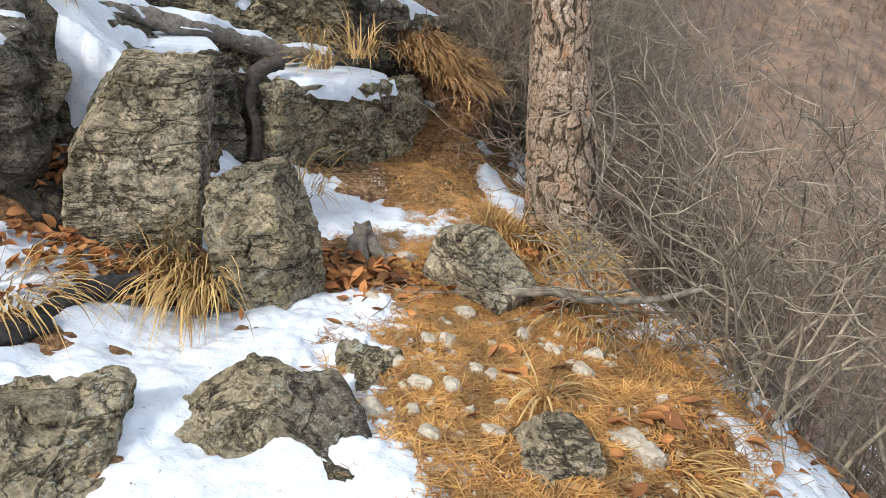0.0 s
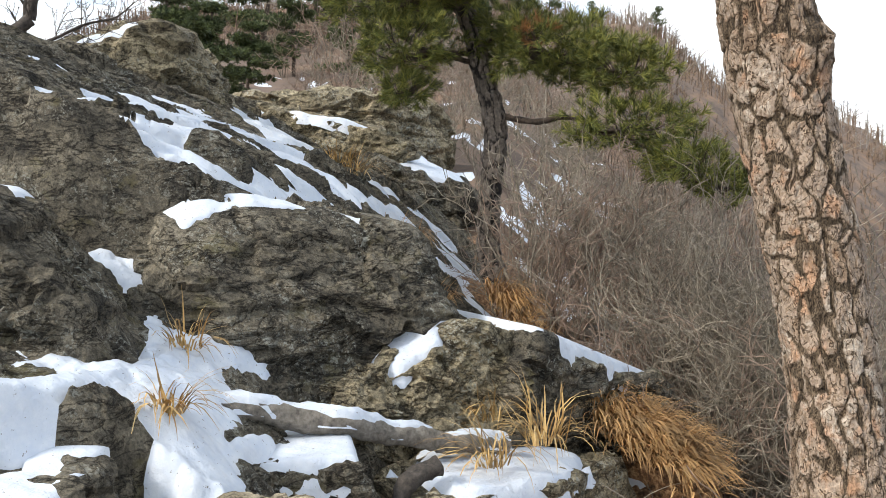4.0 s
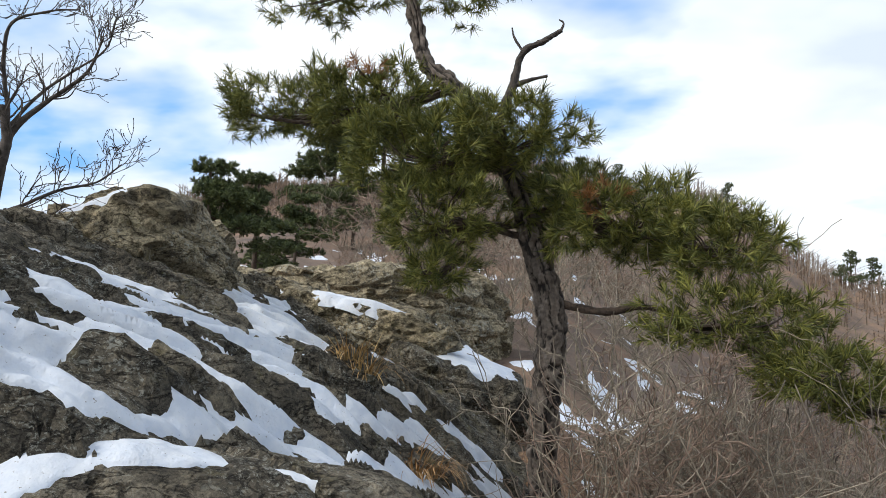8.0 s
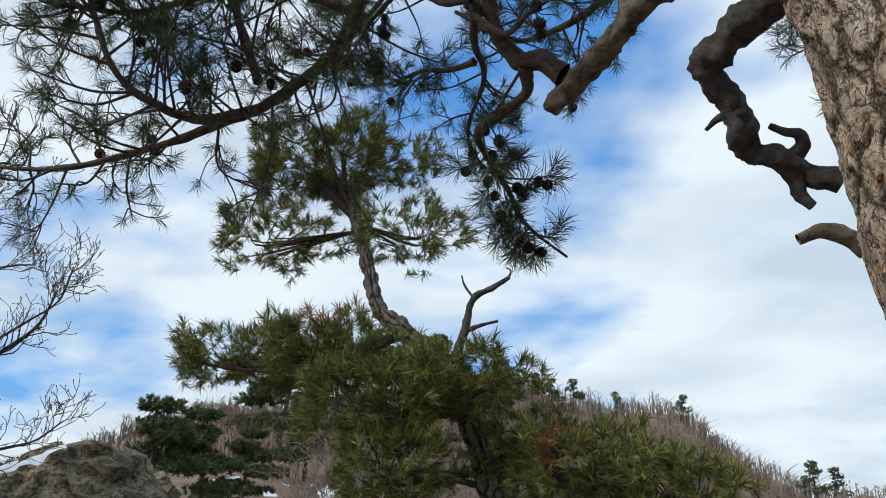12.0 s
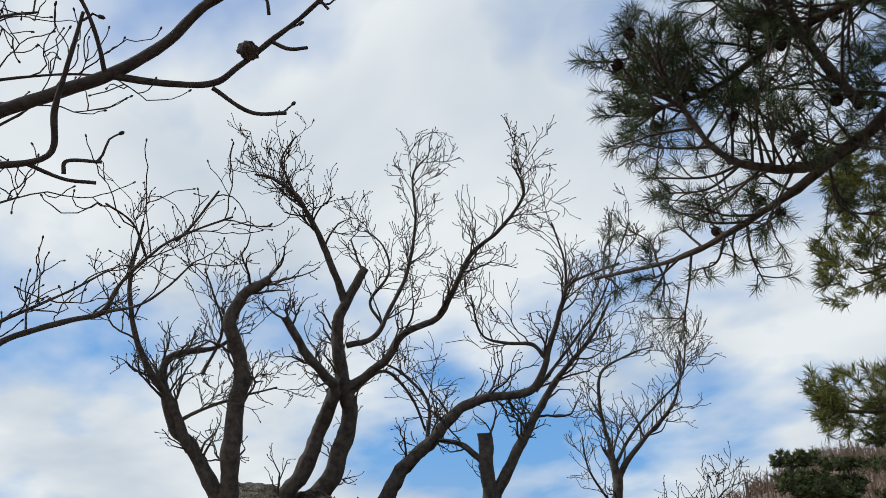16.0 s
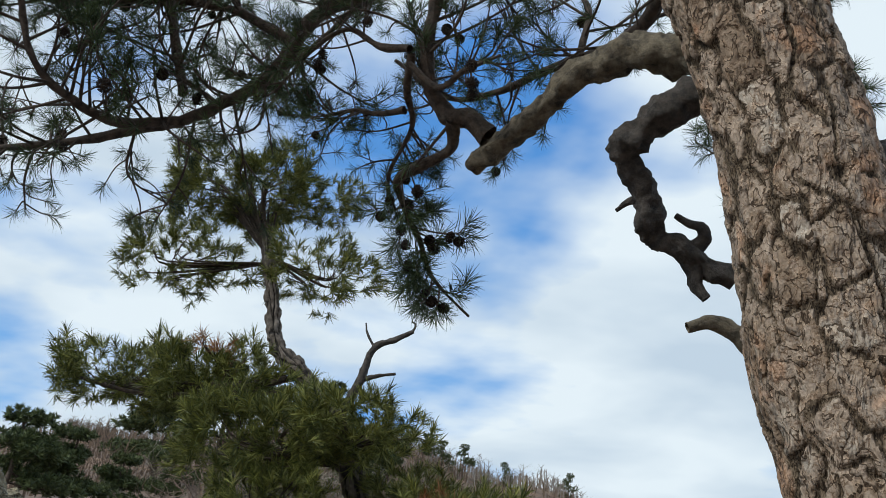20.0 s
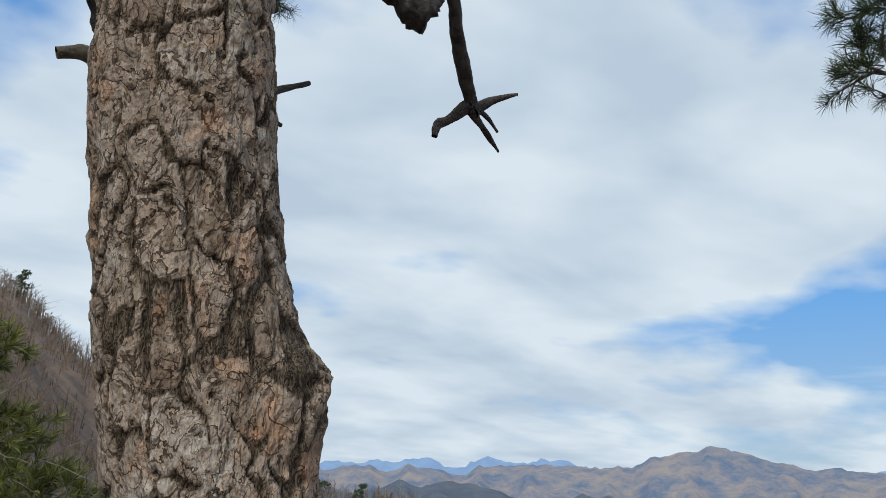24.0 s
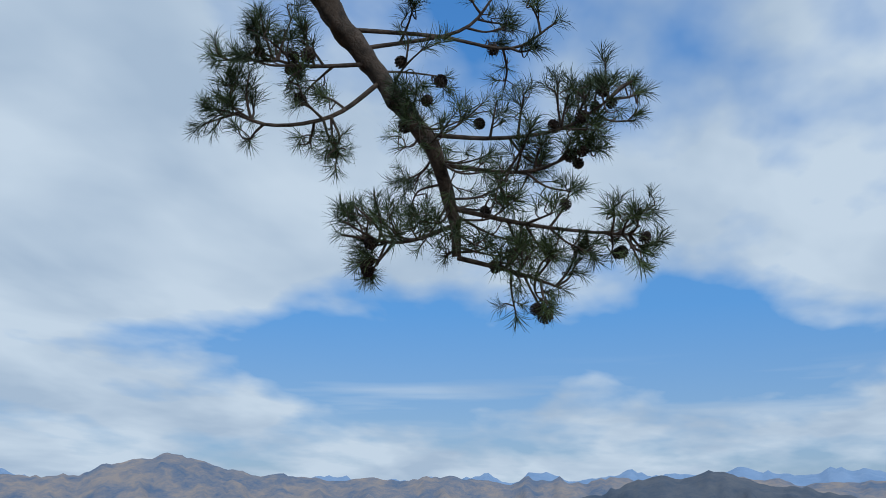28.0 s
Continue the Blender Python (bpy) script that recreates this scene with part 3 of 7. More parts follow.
def patches(p, spots):
    """Union of soft ellipses (x, y, half length, half width, degrees): above 0 inside."""
    m = np.full(len(p), -1.0)
    for x, y, a, b, d in spots:
        c, s = math.cos(radians(d)), math.sin(radians(d))
        u, w = (p[:, 0] - x) * c + (p[:, 1] - y) * s, -(p[:, 0] - x) * s + (p[:, 1] - y) * c
        m = np.maximum(m, 1 - np.hypot(u / a, w / b))
    return m


def ground_snow():
    r = np.hypot(GV[:, 0] - MID[0], GV[:, 1] - MID[1])
    az = np.degrees(np.arctan2(-(GV[:, 0] - MID[0]), GV[:, 1] - MID[1]))
    m = patches(GV, [(-0.62, 2.05, 0.62, 0.50, 20), (-0.30, 2.55, 0.40, 0.20, 10), (-0.45, 3.62, 0.72, 0.46, -15), (-0.95, 3.45, 0.25, 0.5, 20),
                     (-0.35, 1.6, 0.45, 0.5, 0), (-1.25, 2.72, 0.22, 0.16, 0), (-0.95, 2.35, 0.5, 0.2, 15), (-0.20, 2.28, 0.16, 0.3, 0), (1.22, 2.75, 0.40, 0.60, 20), (1.46, 1.92, 0.50, 0.52, 0), (1.08, 3.3, 0.38, 0.6, 0), (1.0, 3.95, 0.35, 0.6, 10), (0.62, 4.7, 0.22, 0.4, 0), (1.6, 3.2, 0.35, 0.5, 0), (0.50, 5.0, 0.15, 0.30, 0), (0.05, 5.95, 0.5, 0.55, 20), (0.35, 6.7, 0.35, 0.6, 0), (1.0, 7.1, 0.35, 0.7, 10), (0.9, 5.9, 0.3, 0.6, 0), (-1.3, 2.55, 0.35, 0.25, 0), (1.35, 3.7, 0.3, 0.7, 0),
                     (-1.20, 3.55, 0.40, 0.40, 30)])
    wild = fbm(GV, 1.6, 5, 31) * 0.6 - 0.28
    slope = smooth(2.0, 3.5, r) * smooth(40, 20, r) * (az > -60) * (az < 70)
    m = np.maximum(m * 0.7 - 0.04 + fbm(GV, 5.0, 4, 21) * 0.22 + fbm(GV, 17.0, 3, 22) * 0.13, np.where(slope > 0, wild + (slope - 1), -1))
    near = r < 40
    f = GF[near[GF].all(axis=1)]
    snow_over("snow_patch", GV, f, np.where(near, m, -1), 0.03, "patchy thin white snow lying on the stony slope")


ground_snow()


# ---- rocks ----
def chips(w, n, scale, depth, seed):
    """Break a surface into flat facets that step and tilt against one another."""
    q = w * scale + 0.35 * np.stack([fbm(w, scale * 0.9, 2, seed + k) for k in (1, 2, 3)], -1)
    rel, ident = cells3(q, seed)
    k = (ident * 9973).astype(np.int64)
    tilt = np.stack([hash3(k, 1, 0, seed), hash3(k, 2, 0, seed), hash3(k, 3, 0, seed)], -1) - 0.5
    return depth * ((ident - 0.5) * 1.0 + (rel * tilt).sum(1) * 1.5)


def rock_shape(at, size, rz=0.0, tip=(0, 0), seed=1, cuts=(), faces=5, rough=0.05, level=5, strata=0.0, edge=40.0, dip=0.0, whole=False):
    """A cut and weathered block: half sizes along its own axes; cuts: (nx, ny, nz, d) planes in units of the half sizes."""
    v, f = BALLS[level]
    rng = np.random.default_rng(seed)
    planes = [(1, 0, 0, 1), (-1, 0, 0, 1), (0, 1, 0, 1), (0, -1, 0, 1), (0, 0, 1, 1), (0, 0, -1, 1)]
    for _ in range(faces):
        n = unit(rng.normal(size=3))
        planes.append((*n, 0.90 + 0.30 * rng.random()))
    planes += [(*unit(c[:3]), c[3]) for c in cuts]
    inv = np.zeros(len(v))
    for nx, ny, nz, d in planes:
        k = np.clip((v @ np.array([nx, ny, nz])) / d, 0, None)
        inv += k ** edge
    p = v / (inv[:, None] ** (1 / edge))
    p = p * np.array(size)
    big = float(np.prod(size)) ** (1 / 3)
    a, b, c = radians(tip[0]), radians(tip[1]), radians(rz)
    m = np.array(Euler((a, b, c)).to_matrix())
    w = p @ m.T + np.array(at)
    n = vertex_normals(w, f)
    body = w
    d = fbm(w + seed, 1.1 / big, 3, seed) * rough * big * 0.9
    d = d + chips(w, n, 2.0 / big, rough * big * 2.0, seed)
    if level > 3:
        d = d + chips(w * np.array([1, 1, 1.5]), n, 5.5 / big, rough * big * 0.45, seed + 50)
    if strata:
        q = (w[:, 2] + dip * w[:, 0] + 0.12 * fbm(w, 1.1, 3, seed + 5)) / strata
        s = q - np.floor(q)
        sel = smooth(0.95, 0.5, np.abs(n[:, 2]))
        d = d + ((smooth(0.0, 0.16, s) - s) * 0.22 + (hash3(np.floor(q), 0, 0, seed) - 0.5) * 0.26) * strata * sel
    w = w + n * d[:, None]
    fine = 1.0 if level > 3 else 0.2
    w = w + n * ((ridged(w * np.array([1, 1, 1.6]), 7.0, 4, seed + 8) * 0.0035 + ridged(w * np.array([1, 1, 1.8]), 20.0, 3, seed + 14) * 0.0025 + fbm(w, 45.0, 3, seed + 12) * 0.0018) * fine * min(1.0, big / 0.4))[:, None]
    crack = 1 - smooth(0.0, 0.035, np.abs(fbm(w * np.array([1, 1, 1.5]), 1.2 / big ** 0.6, 3, seed + 31)))
    w = w - n * (crack * min(0.03, 0.07 * big))[:, None]
    return (w, f, body, n) if whole else (w, f)


def rock(name, at, size, mat, label, snow=None, group="rocks beside the path", **kw):
    """One rock; snow: (least upward slope, amount, thickness)."""
    w, f, body, n = rock_shape(at, size, whole=True, **kw)
    ob = new(name, mesh_of(name, w - np.array(at), f, mat, False))
    ob.location = at
    tagged(ob, label, "rock", group)
    if snow:
        m = (n[:, 2] - snow[0]) * 1.6 + fbm(body, 1.9, 4, kw.get("seed", 1) + 40, 0.5) * 0.5 + snow[1]
        snow_over("rock_snow", body, f, np.where(n[:, 2] > snow[0] - 0.25, m, -1), snow[2] * 1.5, "white snow caught on the ledges of a rock", 0.06)
    return ob


rock("boulder", (-0.58, 2.76, 0.09), (0.20, 0.20, 0.27), ROCK, "grey angular boulder standing at the edge of the path", seed=4, rz=16, tip=(0, -6), level=6, rough=0.035, faces=2, cuts=[(0.75, -0.25, 0.55, 0.78), (-0.25, -0.35, 0.9, 0.85), (0.5, -0.8, -0.1, 0.95)])
rock("boulder", (-1.12, 3.03, 0.33), (0.24, 0.24, 0.37), ROCK_TAN, "tall tan and grey boulder among dead leaves", seed=9, rz=12, tip=(-3, 5), level=6, rough=0.03, faces=2, cuts=[(-0.75, -0.1, 0.62, 0.88), (0.25, -0.95, 0.25, 0.93)])
rock("outcrop_block", (-0.545, 4.885, -0.10), (0.96, 0.38, 0.44), ROCK, "olive-brown weathered rock block with a flat top, above the path", seed=13, rz=56, tip=(2, 8), level=6, rough=0.05, faces=3, cuts=[(0.85, -0.3, 0.5, 0.95)], snow=(0.85, -0.25, 0.025))
rock("outcrop_block", (-1.25, 4.02, 0.24), (0.26, 0.25, 0.34), ROCK_DARK, "dark split rock wedged between larger blocks", seed=17, rz=25, level=5, rough=0.07, snow=(0.7, -0.05, 0.02))
rock("boulder", (-1.62, 3.15, 0.50), (0.11, 0.10, 0.16), ROCK_TAN, "small tan rock perched between two boulders", seed=21, rz=40, tip=(0, 25), level=4, rough=0.06)
rock("boulder", (-1.98, 3.05, 0.36), (0.42, 0.42, 0.46), ROCK_DARK, "large dark boulder above the path with snow on top", seed=25, rz=30, tip=(5, 6), level=6, rough=0.06, strata=0.15, snow=(0.80, -0.15, 0.03))
rock("slab", (0.25, 2.80, 0.02), (0.20, 0.12, 0.18), ROCK_TAN, "grey-tan slab of rock tilted up out of the path", seed=31, rz=-42, tip=(12, 4), level=5, rough=0.025, faces=1, cuts=[(0.62, 0, 0.8, 0.55), (-0.2, -0.6, 0.7, 0.85)])
rock("boulder", (0.41, 1.73, -0.05), (0.105, 0.105, 0.11), ROCK_TAN, "rounded grey-tan rock bedded in the path", seed=36, rz=10, level=5, rough=0.05)
rock("stone", (0.65, 1.80, -0.035), (0.045, 0.085, 0.05), STONE_PALE, "pale broken stone on the needle litter", seed=38, rz=25, level=4, rough=0.06)
rock("boulder", (-0.45, 1.83, -0.10), (0.22, 0.17, 0.17), ROCK, "rough grey-brown rock poking out of the snow", seed=41, rz=-38, tip=(-10, 8), level=6, rough=0.04, faces=2, cuts=[(-0.5, -0.45, 0.7, 0.72), (0.6, -0.2, 0.75, 0.78)])
rock("boulder", (-0.99, 1.58, -0.09), (0.26, 0.24, 0.20), ROCK, "dark mossy rock in the snow beside the path", seed=45, rz=10, level=6, rough=0.045, faces=3, cuts=[(0.4, -0.4, 0.8, 0.8)])
rock("slab", (-0.15, 1.66, -0.11), (0.36, 0.13, 0.13), ROCK_DARK, "long low sloping rock half under snow", seed=48, rz=-62, tip=(0, 6), level=5, rough=0.035, faces=3)
rock("slab", (-0.13, 2.17, -0.10), (0.11, 0.13, 0.09), ROCK, "flat weathered rock at the rim of the snow", seed=52, rz=15, level=5, rough=0.07)

# the great outcrop: a bedded face, its sloping back, a knob and farther blocks
rock("bedrock_outcrop", (-2.15, 5.35, 0.80), (1.02, 1.15, 0.74), ROCK_DARK, "massive dark bedded rock face with snow along its upper edge", seed=61, rz=48, level=7, rough=0.025, strata=0.12, dip=0.16, faces=2, edge=30,
     cuts=[(0, -0.9, 0.435, 0.98), (0.28, 0.0, 1.0, 0.93), (0.75, -0.35, 0.2, 0.95), (-1.0, -0.25, 0.15, 0.98)], snow=(0.80, -0.2, 0.03), group="blocks of the outcrop")
rock("bedrock_outcrop", (-2.60, 3.72, 0.86), (0.70, 0.42, 0.72), ROCK_DARK, "dark upright rock wall beside a snowy cleft", seed=63, rz=18, level=6, rough=0.05, strata=0.17, dip=0.1, faces=4, edge=22, cuts=[(0.80, 0.0, 0.60, 0.86)], snow=(0.86, 0.0, 0.03), group="blocks of the outcrop")
rock("outcrop_block", (-1.16, 4.82, 0.55), (0.52, 0.26, 0.42), ROCK, "ribbed olive rock buttress at the foot of the dark face", seed=64, rz=40, tip=(-14, 10), level=6, rough=0.08, strata=0.1, dip=0.5, snow=(0.86, -0.30, 0.02), cuts=[(-0.6, -0.3, 0.7, 0.7)], group="blocks of the outcrop")
rock("outcrop_block", (-1.62, 4.28, 0.62), (0.16, 0.13, 0.14), ROCK_DARK, "small dark rock at the foot of the face", seed=65, rz=40, level=5, rough=0.08, group="blocks of the outcrop")
rock("outcrop_block", (-0.62, 5.58, 0.30), (0.55, 0.45, 0.42), ROCK_DARK, "dark sloping block with snow in its cracks", seed=66, rz=50, tip=(0, 22), level=6, rough=0.07, strata=0.14, snow=(0.60, 0.05, 0.03), group="blocks of the outcrop")
rock("crag", (-4.75, 8.10, 2.15), (1.15, 0.9, 0.95), ROCK, "craggy rounded rock knob on the crest", seed=71, rz=20, tip=(0, 14), level=6, rough=0.08, strata=0.2, dip=0.35, snow=(0.72, -0.42, 0.03), cuts=[(0.8, 0, 0.6, 0.75)], group="blocks of the outcrop")
rock("outcrop_block", (-3.55, 9.9, 1.75), (0.95, 0.7, 0.62), ROCK, "grey cracked block on the upper slope", seed=75, rz=10, tip=(0, 12), level=6, rough=0.08, strata=0.16, snow=(0.75, -0.35, 0.03), group="blocks of the outcrop")
rock("outcrop_block", (-4.6, 12.6, 2.35), (1.75, 0.9, 0.60), ROCK, "long flat-topped grey rock on the upper slope", seed=78, rz=5, level=6, rough=0.07, strata=0.2, snow=(0.8, -0.45, 0.03), group="blocks of the outcrop")
rock("outcrop_block", (-2.45, 9.6, 1.35), (0.7, 0.5, 0.5), ROCK_DARK, "dark lichen-spotted block on the slope", seed=82, rz=-20, tip=(0, 20), level=5, rough=0.08, strata=0.15, snow=(0.7, -0.25, 0.03), group="blocks of the outcrop")


def strip_mask(P, lines):
    """Above 0 within the half widths of the lines (x, y, half width)."""
    m = np.full(len(P), -1.0)
    for line in lines:
        q = np.array(line)
        for a, b in zip(q[:-1], q[1:]):
            d = b[:2] - a[:2]
            k = np.clip(((P[:, :2] - a[:2]) @ d) / (d @ d + 1e-9), 0, 1)
            far = np.hypot(P[:, 0] - a[0] - k * d[0], P[:, 1] - a[1] - k * d[1])
            m = np.maximum(m, 1 - far / (a[2] + (b[2] - a[2]) * k))
    return m


def ledges():
    """The bedded back of the outcrop: ribs of rock that run down to the lower side, snow between them."""
    nx, ny = 420, 420
    x = np.linspace(-7.2, -0.25, nx)
    y = np.linspace(4.1, 10.6, ny)
    X, Y = np.meshgrid(x, y, indexing="ij")
    P = np.stack([X, Y, np.zeros_like(X)], -1).reshape(-1, 3)
    warp = (fbm(P, 0.5, 3, 91) * 0.35 + fbm(P, 1.7, 3, 92) * 0.12).reshape(X.shape)
    base = 0.95 - 0.44 * X - 0.05 * Y - 0.5 * np.clip(X + 2.15, 0, None) - 0.25 * np.clip(-X - 4.4, 0, None)
    along, across = 0.8 * X + 0.6 * Y, 0.8 * Y - 0.6 * X
    T = np.stack([along, across, np.zeros_like(X)], -1).reshape(-1, 3)
    s = (across + warp * 0.7) / 0.27
    q = s - np.floor(s)
    amp = 0.09 + 0.06 * fbm(P, 0.8, 2, 95).reshape(X.shape)
    long = T * np.array([0.42, 1.9, 1])
    lines = []
    lines.append([(-3.6, 5.37, 0.126), (-3.4, 5.47, 0.123), (-3.3, 5.68, 0.125), (-2.91, 5.46, 0.113), (-2.77, 5.66, 0.115), (-2.43, 5.68, 0.109), (-2.13, 5.67, 0.073), (-2.0, 5.86, 0.061), (-1.82, 6.14, 0.067), (-1.66, 6.81, 0.084)])
    lines.append([(-3.78, 5.93, 0.14), (-3.74, 6.44, 0.149), (-3.29, 6.34, 0.138), (-3.0, 6.39, 0.134), (-2.79, 6.51, 0.134), (-2.5, 6.48, 0.129), (-2.28, 6.36, 0.123), (-2.05, 6.48, 0.08), (-1.98, 6.98, 0.095), (-1.87, 7.38, 0.111)])
    lines.append([(-2.8, 4.5, 0.093), (-2.83, 4.66, 0.102), (-2.87, 4.93, 0.111), (-2.65, 4.85, 0.104), (-2.67, 5.17, 0.112), (-2.57, 5.43, 0.116), (-2.4, 5.63, 0.117)])
    lines.append([(-2.6, 4.62, 0.06), (-2.45, 4.86, 0.09), (-2.45, 5.18, 0.11), (-2.44, 5.51, 0.11)])
    lines.append([(-2.75, 4.55, 0.05), (-2.5, 4.58, 0.07), (-2.25, 4.68, 0.07), (-2.10, 4.72, 0.05)])
    lines.append([(-2.09, 4.82, 0.042), (-2.06, 5.06, 0.049), (-2.02, 5.31, 0.054), (-1.96, 5.59, 0.061), (-1.87, 5.87, 0.068), (-1.76, 6.16, 0.077), (-1.65, 6.51, 0.088), (-1.52, 6.72, 0.095)])
    lines.append([(-4.02, 8.43, 0.161), (-3.12, 7.36, 0.13), (-2.6, 6.71, 0.111), (-2.28, 6.36, 0.101)])
    lines.append([(-4.01, 8.99, 0.21), (-3.11, 7.75, 0.167), (-2.78, 7.41, 0.155)])
    lines.append([(-1.57, 6.87, 0.11), (-1.46, 7.63, 0.143), (-1.31, 7.82, 0.152), (-1.09, 7.87, 0.149)])
    lines.append([(-1.46, 6.63, 0.083), (-1.31, 7.18, 0.102), (-1.23, 7.43, 0.11)])
    lines.append([(-2.05, 6.27, 0.06), (-2.02, 6.56, 0.067), (-1.96, 6.92, 0.075)])
    lines.append([(-3.01, 9.04, 0.108), (-2.82, 9.24, 0.11)])
    lines.append([(-1.85, 7.94, 0.097), (-1.72, 8.09, 0.099)])
    lines.append([(-2.19, 7.37, 0.08), (-2.12, 7.71, 0.069)])
    lines.append([(-1.51, 7.83, 0.224), (-1.21, 7.4, 0.211), (-0.95, 7.37, 0.21), (-0.76, 6.67, 0.19), (-0.62, 6.04, 0.172)])
    lines.append([(-1.1, 7.04, 0.108), (-0.93, 7.96, 0.122), (-0.66, 7.51, 0.116)])
    lines.append([(-1.16, 6.74, 0.079), (-1.06, 7.45, 0.09), (-0.86, 7.71, 0.094)])
    lines.append([(-1.51, 7.07, 0.072), (-1.43, 7.65, 0.08), (-1.3, 7.79, 0.082)])
    streak = strip_mask(P, lines) * 0.80 - 0.04 + 0.42 * fbm(T * np.array([0.55, 2.0, 1]), 3.4, 4, 94) + 0.22 * fbm(T * np.array([0.8, 2.8, 1]), 10.0, 3, 95) + 0.16 * np.cos(2 * math.pi * (q - 0.16)).ravel()
    spare = 0.8 * fbm(long, 1.5, 4, 99) + 0.8 * fbm(T * np.array([0.5, 2.6, 1]), 5.0, 4, 93) - 1.05
    streak = np.maximum(streak, spare)
    calm = (1 - 0.65 * smooth(-0.25, 0.15, streak)).reshape(X.shape)
    z = base + amp * (smooth(0.0, 0.22, q) - q) + calm * (0.05 * ridged(T * np.array([0.45, 1.6, 1]), 2.4, 5, 97).reshape(X.shape) + chips(T * np.array([0.45, 1.5, 1]), None, 2.6, 0.08, 98).reshape(X.shape) + 0.012 * fbm(P, 14, 3, 96).reshape(X.shape) + 0.03)
    front = np.interp(X, [-2.6, -1.9, -1.3, -0.8], [4.15, 4.45, 5.0, 5.55])
    low = smooth(-0.05, 0.22, Y - front)
    z = z - (1 - low) * 1.1
    v = np.stack([X, Y, z], -1).reshape(-1, 3)
    i = np.arange(nx - 1)[:, None] * ny
    j = np.arange(ny - 1)[None]
    f = np.stack([i + j, i + j + ny, i + j + ny + 1, i + j + 1], -1).reshape(-1, 4)
    ob = new("bedrock_slope", mesh_of("bedrock_slope", v, f, ROCK_DARK, False))
    tagged(ob, "ribbed bedded rock slope with ledges running downhill", "rock", "blocks of the outcrop")
    v2 = v.copy()
    v2[:, 2] += np.where(streak > 0, 0.020 * smooth(0, 0.5, streak) + 0.008 * smooth(0, 0.05, streak), 0.25 * streak)
    keep = (streak[f] > -0.08).any(axis=1)
    ob = new("ledge_snow", mesh_of("ledge_snow", v2, f[keep], SNOW))
    tagged(ob, "long streaks of snow lying along rock ledges", "snow", "snow patches", "stuff")
    return v


LEDGE = ledges()


def ledge_z(x, y):
    """Height of the bedded slope near a place."""
    return float(LEDGE[np.argmin((LEDGE[:, 0] - x) ** 2 + (LEDGE[:, 1] - y) ** 2), 2])


def gully():
    """A stepped apron of rock in the cleft between two walls, with snow down its middle."""
    n = 230
    x = np.linspace(-2.95, -0.95, n)
    y = np.linspace(2.7, 4.65, n)
    X, Y = np.meshgrid(x, y, indexing="ij")
    P = np.stack([X, Y, np.zeros_like(X)], -1).reshape(-1, 3)
    z = 0.80 + 0.53 * np.clip(-1.65 - X, 0, 0.80) - 0.06 * smooth(-1.8, -2.1, X) - 0.85 * np.clip(X + 1.65, 0, None) + 0.30 * np.clip(Y - 3.95, 0, None) + 0.10 * np.clip(3.8 - Y, 0, None)
    edge = np.minimum(np.minimum(X + 2.95, -0.95 - X), np.minimum(Y - np.interp(X, [-1.9, -1.6], [2.7, 3.15]), 4.65 - Y)) + 0.10 * fbm(P, 3, 3, 43).reshape(X.shape)
    z = z + 0.06 * fbm(P, 1.4, 3, 41).reshape(X.shape) - 0.5 * smooth(0.22, 0.0, edge)
    lines = [[(-3.14, 4.6, 0.607), (-2.57, 4.28, 0.389), (-2.31, 4.11, 0.158), (-2.09, 4.02, 0.144), (-1.94, 3.97, 0.141), (-1.77, 3.89, 0.14)],
             [(-1.82, 3.94, 0.047), (-1.74, 4.09, 0.042), (-1.65, 4.25, 0.04), (-1.6, 4.38, 0.042)]]
    lines += [[(-3.17, 5.09, 0.285), (-2.61, 4.43, 0.203), (-2.31, 4.13, 0.089), (-2.09, 3.99, 0.091), (-1.92, 3.9, 0.105)],
              [(-1.89, 2.88, 0.064), (-1.84, 3.07, 0.071), (-1.8, 3.28, 0.08), (-1.78, 3.51, 0.092)],
              [(-1.92, 3.9, 0.089), (-1.8, 4.03, 0.064), (-1.64, 4.27, 0.063)],
              [(-1.8, 3.59, 0.301), (-1.7, 3.66, 0.274), (-1.55, 3.53, 0.215), (-1.4, 3.38, 0.187), (-1.27, 3.21, 0.165)],
              [(-1.55, 2.9, 0.058), (-1.55, 3.04, 0.063), (-1.52, 3.14, 0.067)],
              [(-1.41, 3.68, 0.047), (-1.39, 3.89, 0.046)]]
    m = strip_mask(P, lines) * 0.8 - 0.05 + 0.22 * fbm(P, 5.5, 5, 46) + 0.10 * fbm(P, 19, 3, 45)
    bare = 1 - smooth(-0.3, 0.1, m)
    z = z + (bare * (chips(P, None, 3.2, 0.05, 47) + chips(P, None, 8.0, 0.03, 48) + 0.012 * ridged(P, 9, 4, 49)) + 0.012 * fbm(P, 11, 3, 42)).reshape(X.shape)
    v = np.stack([X, Y, z], -1).reshape(-1, 3)
    i = np.arange(n - 1)[:, None] * n
    j = np.arange(n - 1)[None]
    f = np.stack([i + j, i + j + n, i + j + n + 1, i + j + 1], -1).reshape(-1, 4)
    ob = new("rock_apron", mesh_of("rock_apron", v, f, ROCK_DARK, False))
    tagged(ob, "stepped dark rock at the foot of the cleft", "rock", "blocks of the outcrop")
    snow_over("gully_snow", v, f, m, 0.03, "snow lying down the cleft between two dark rock walls")


gully()

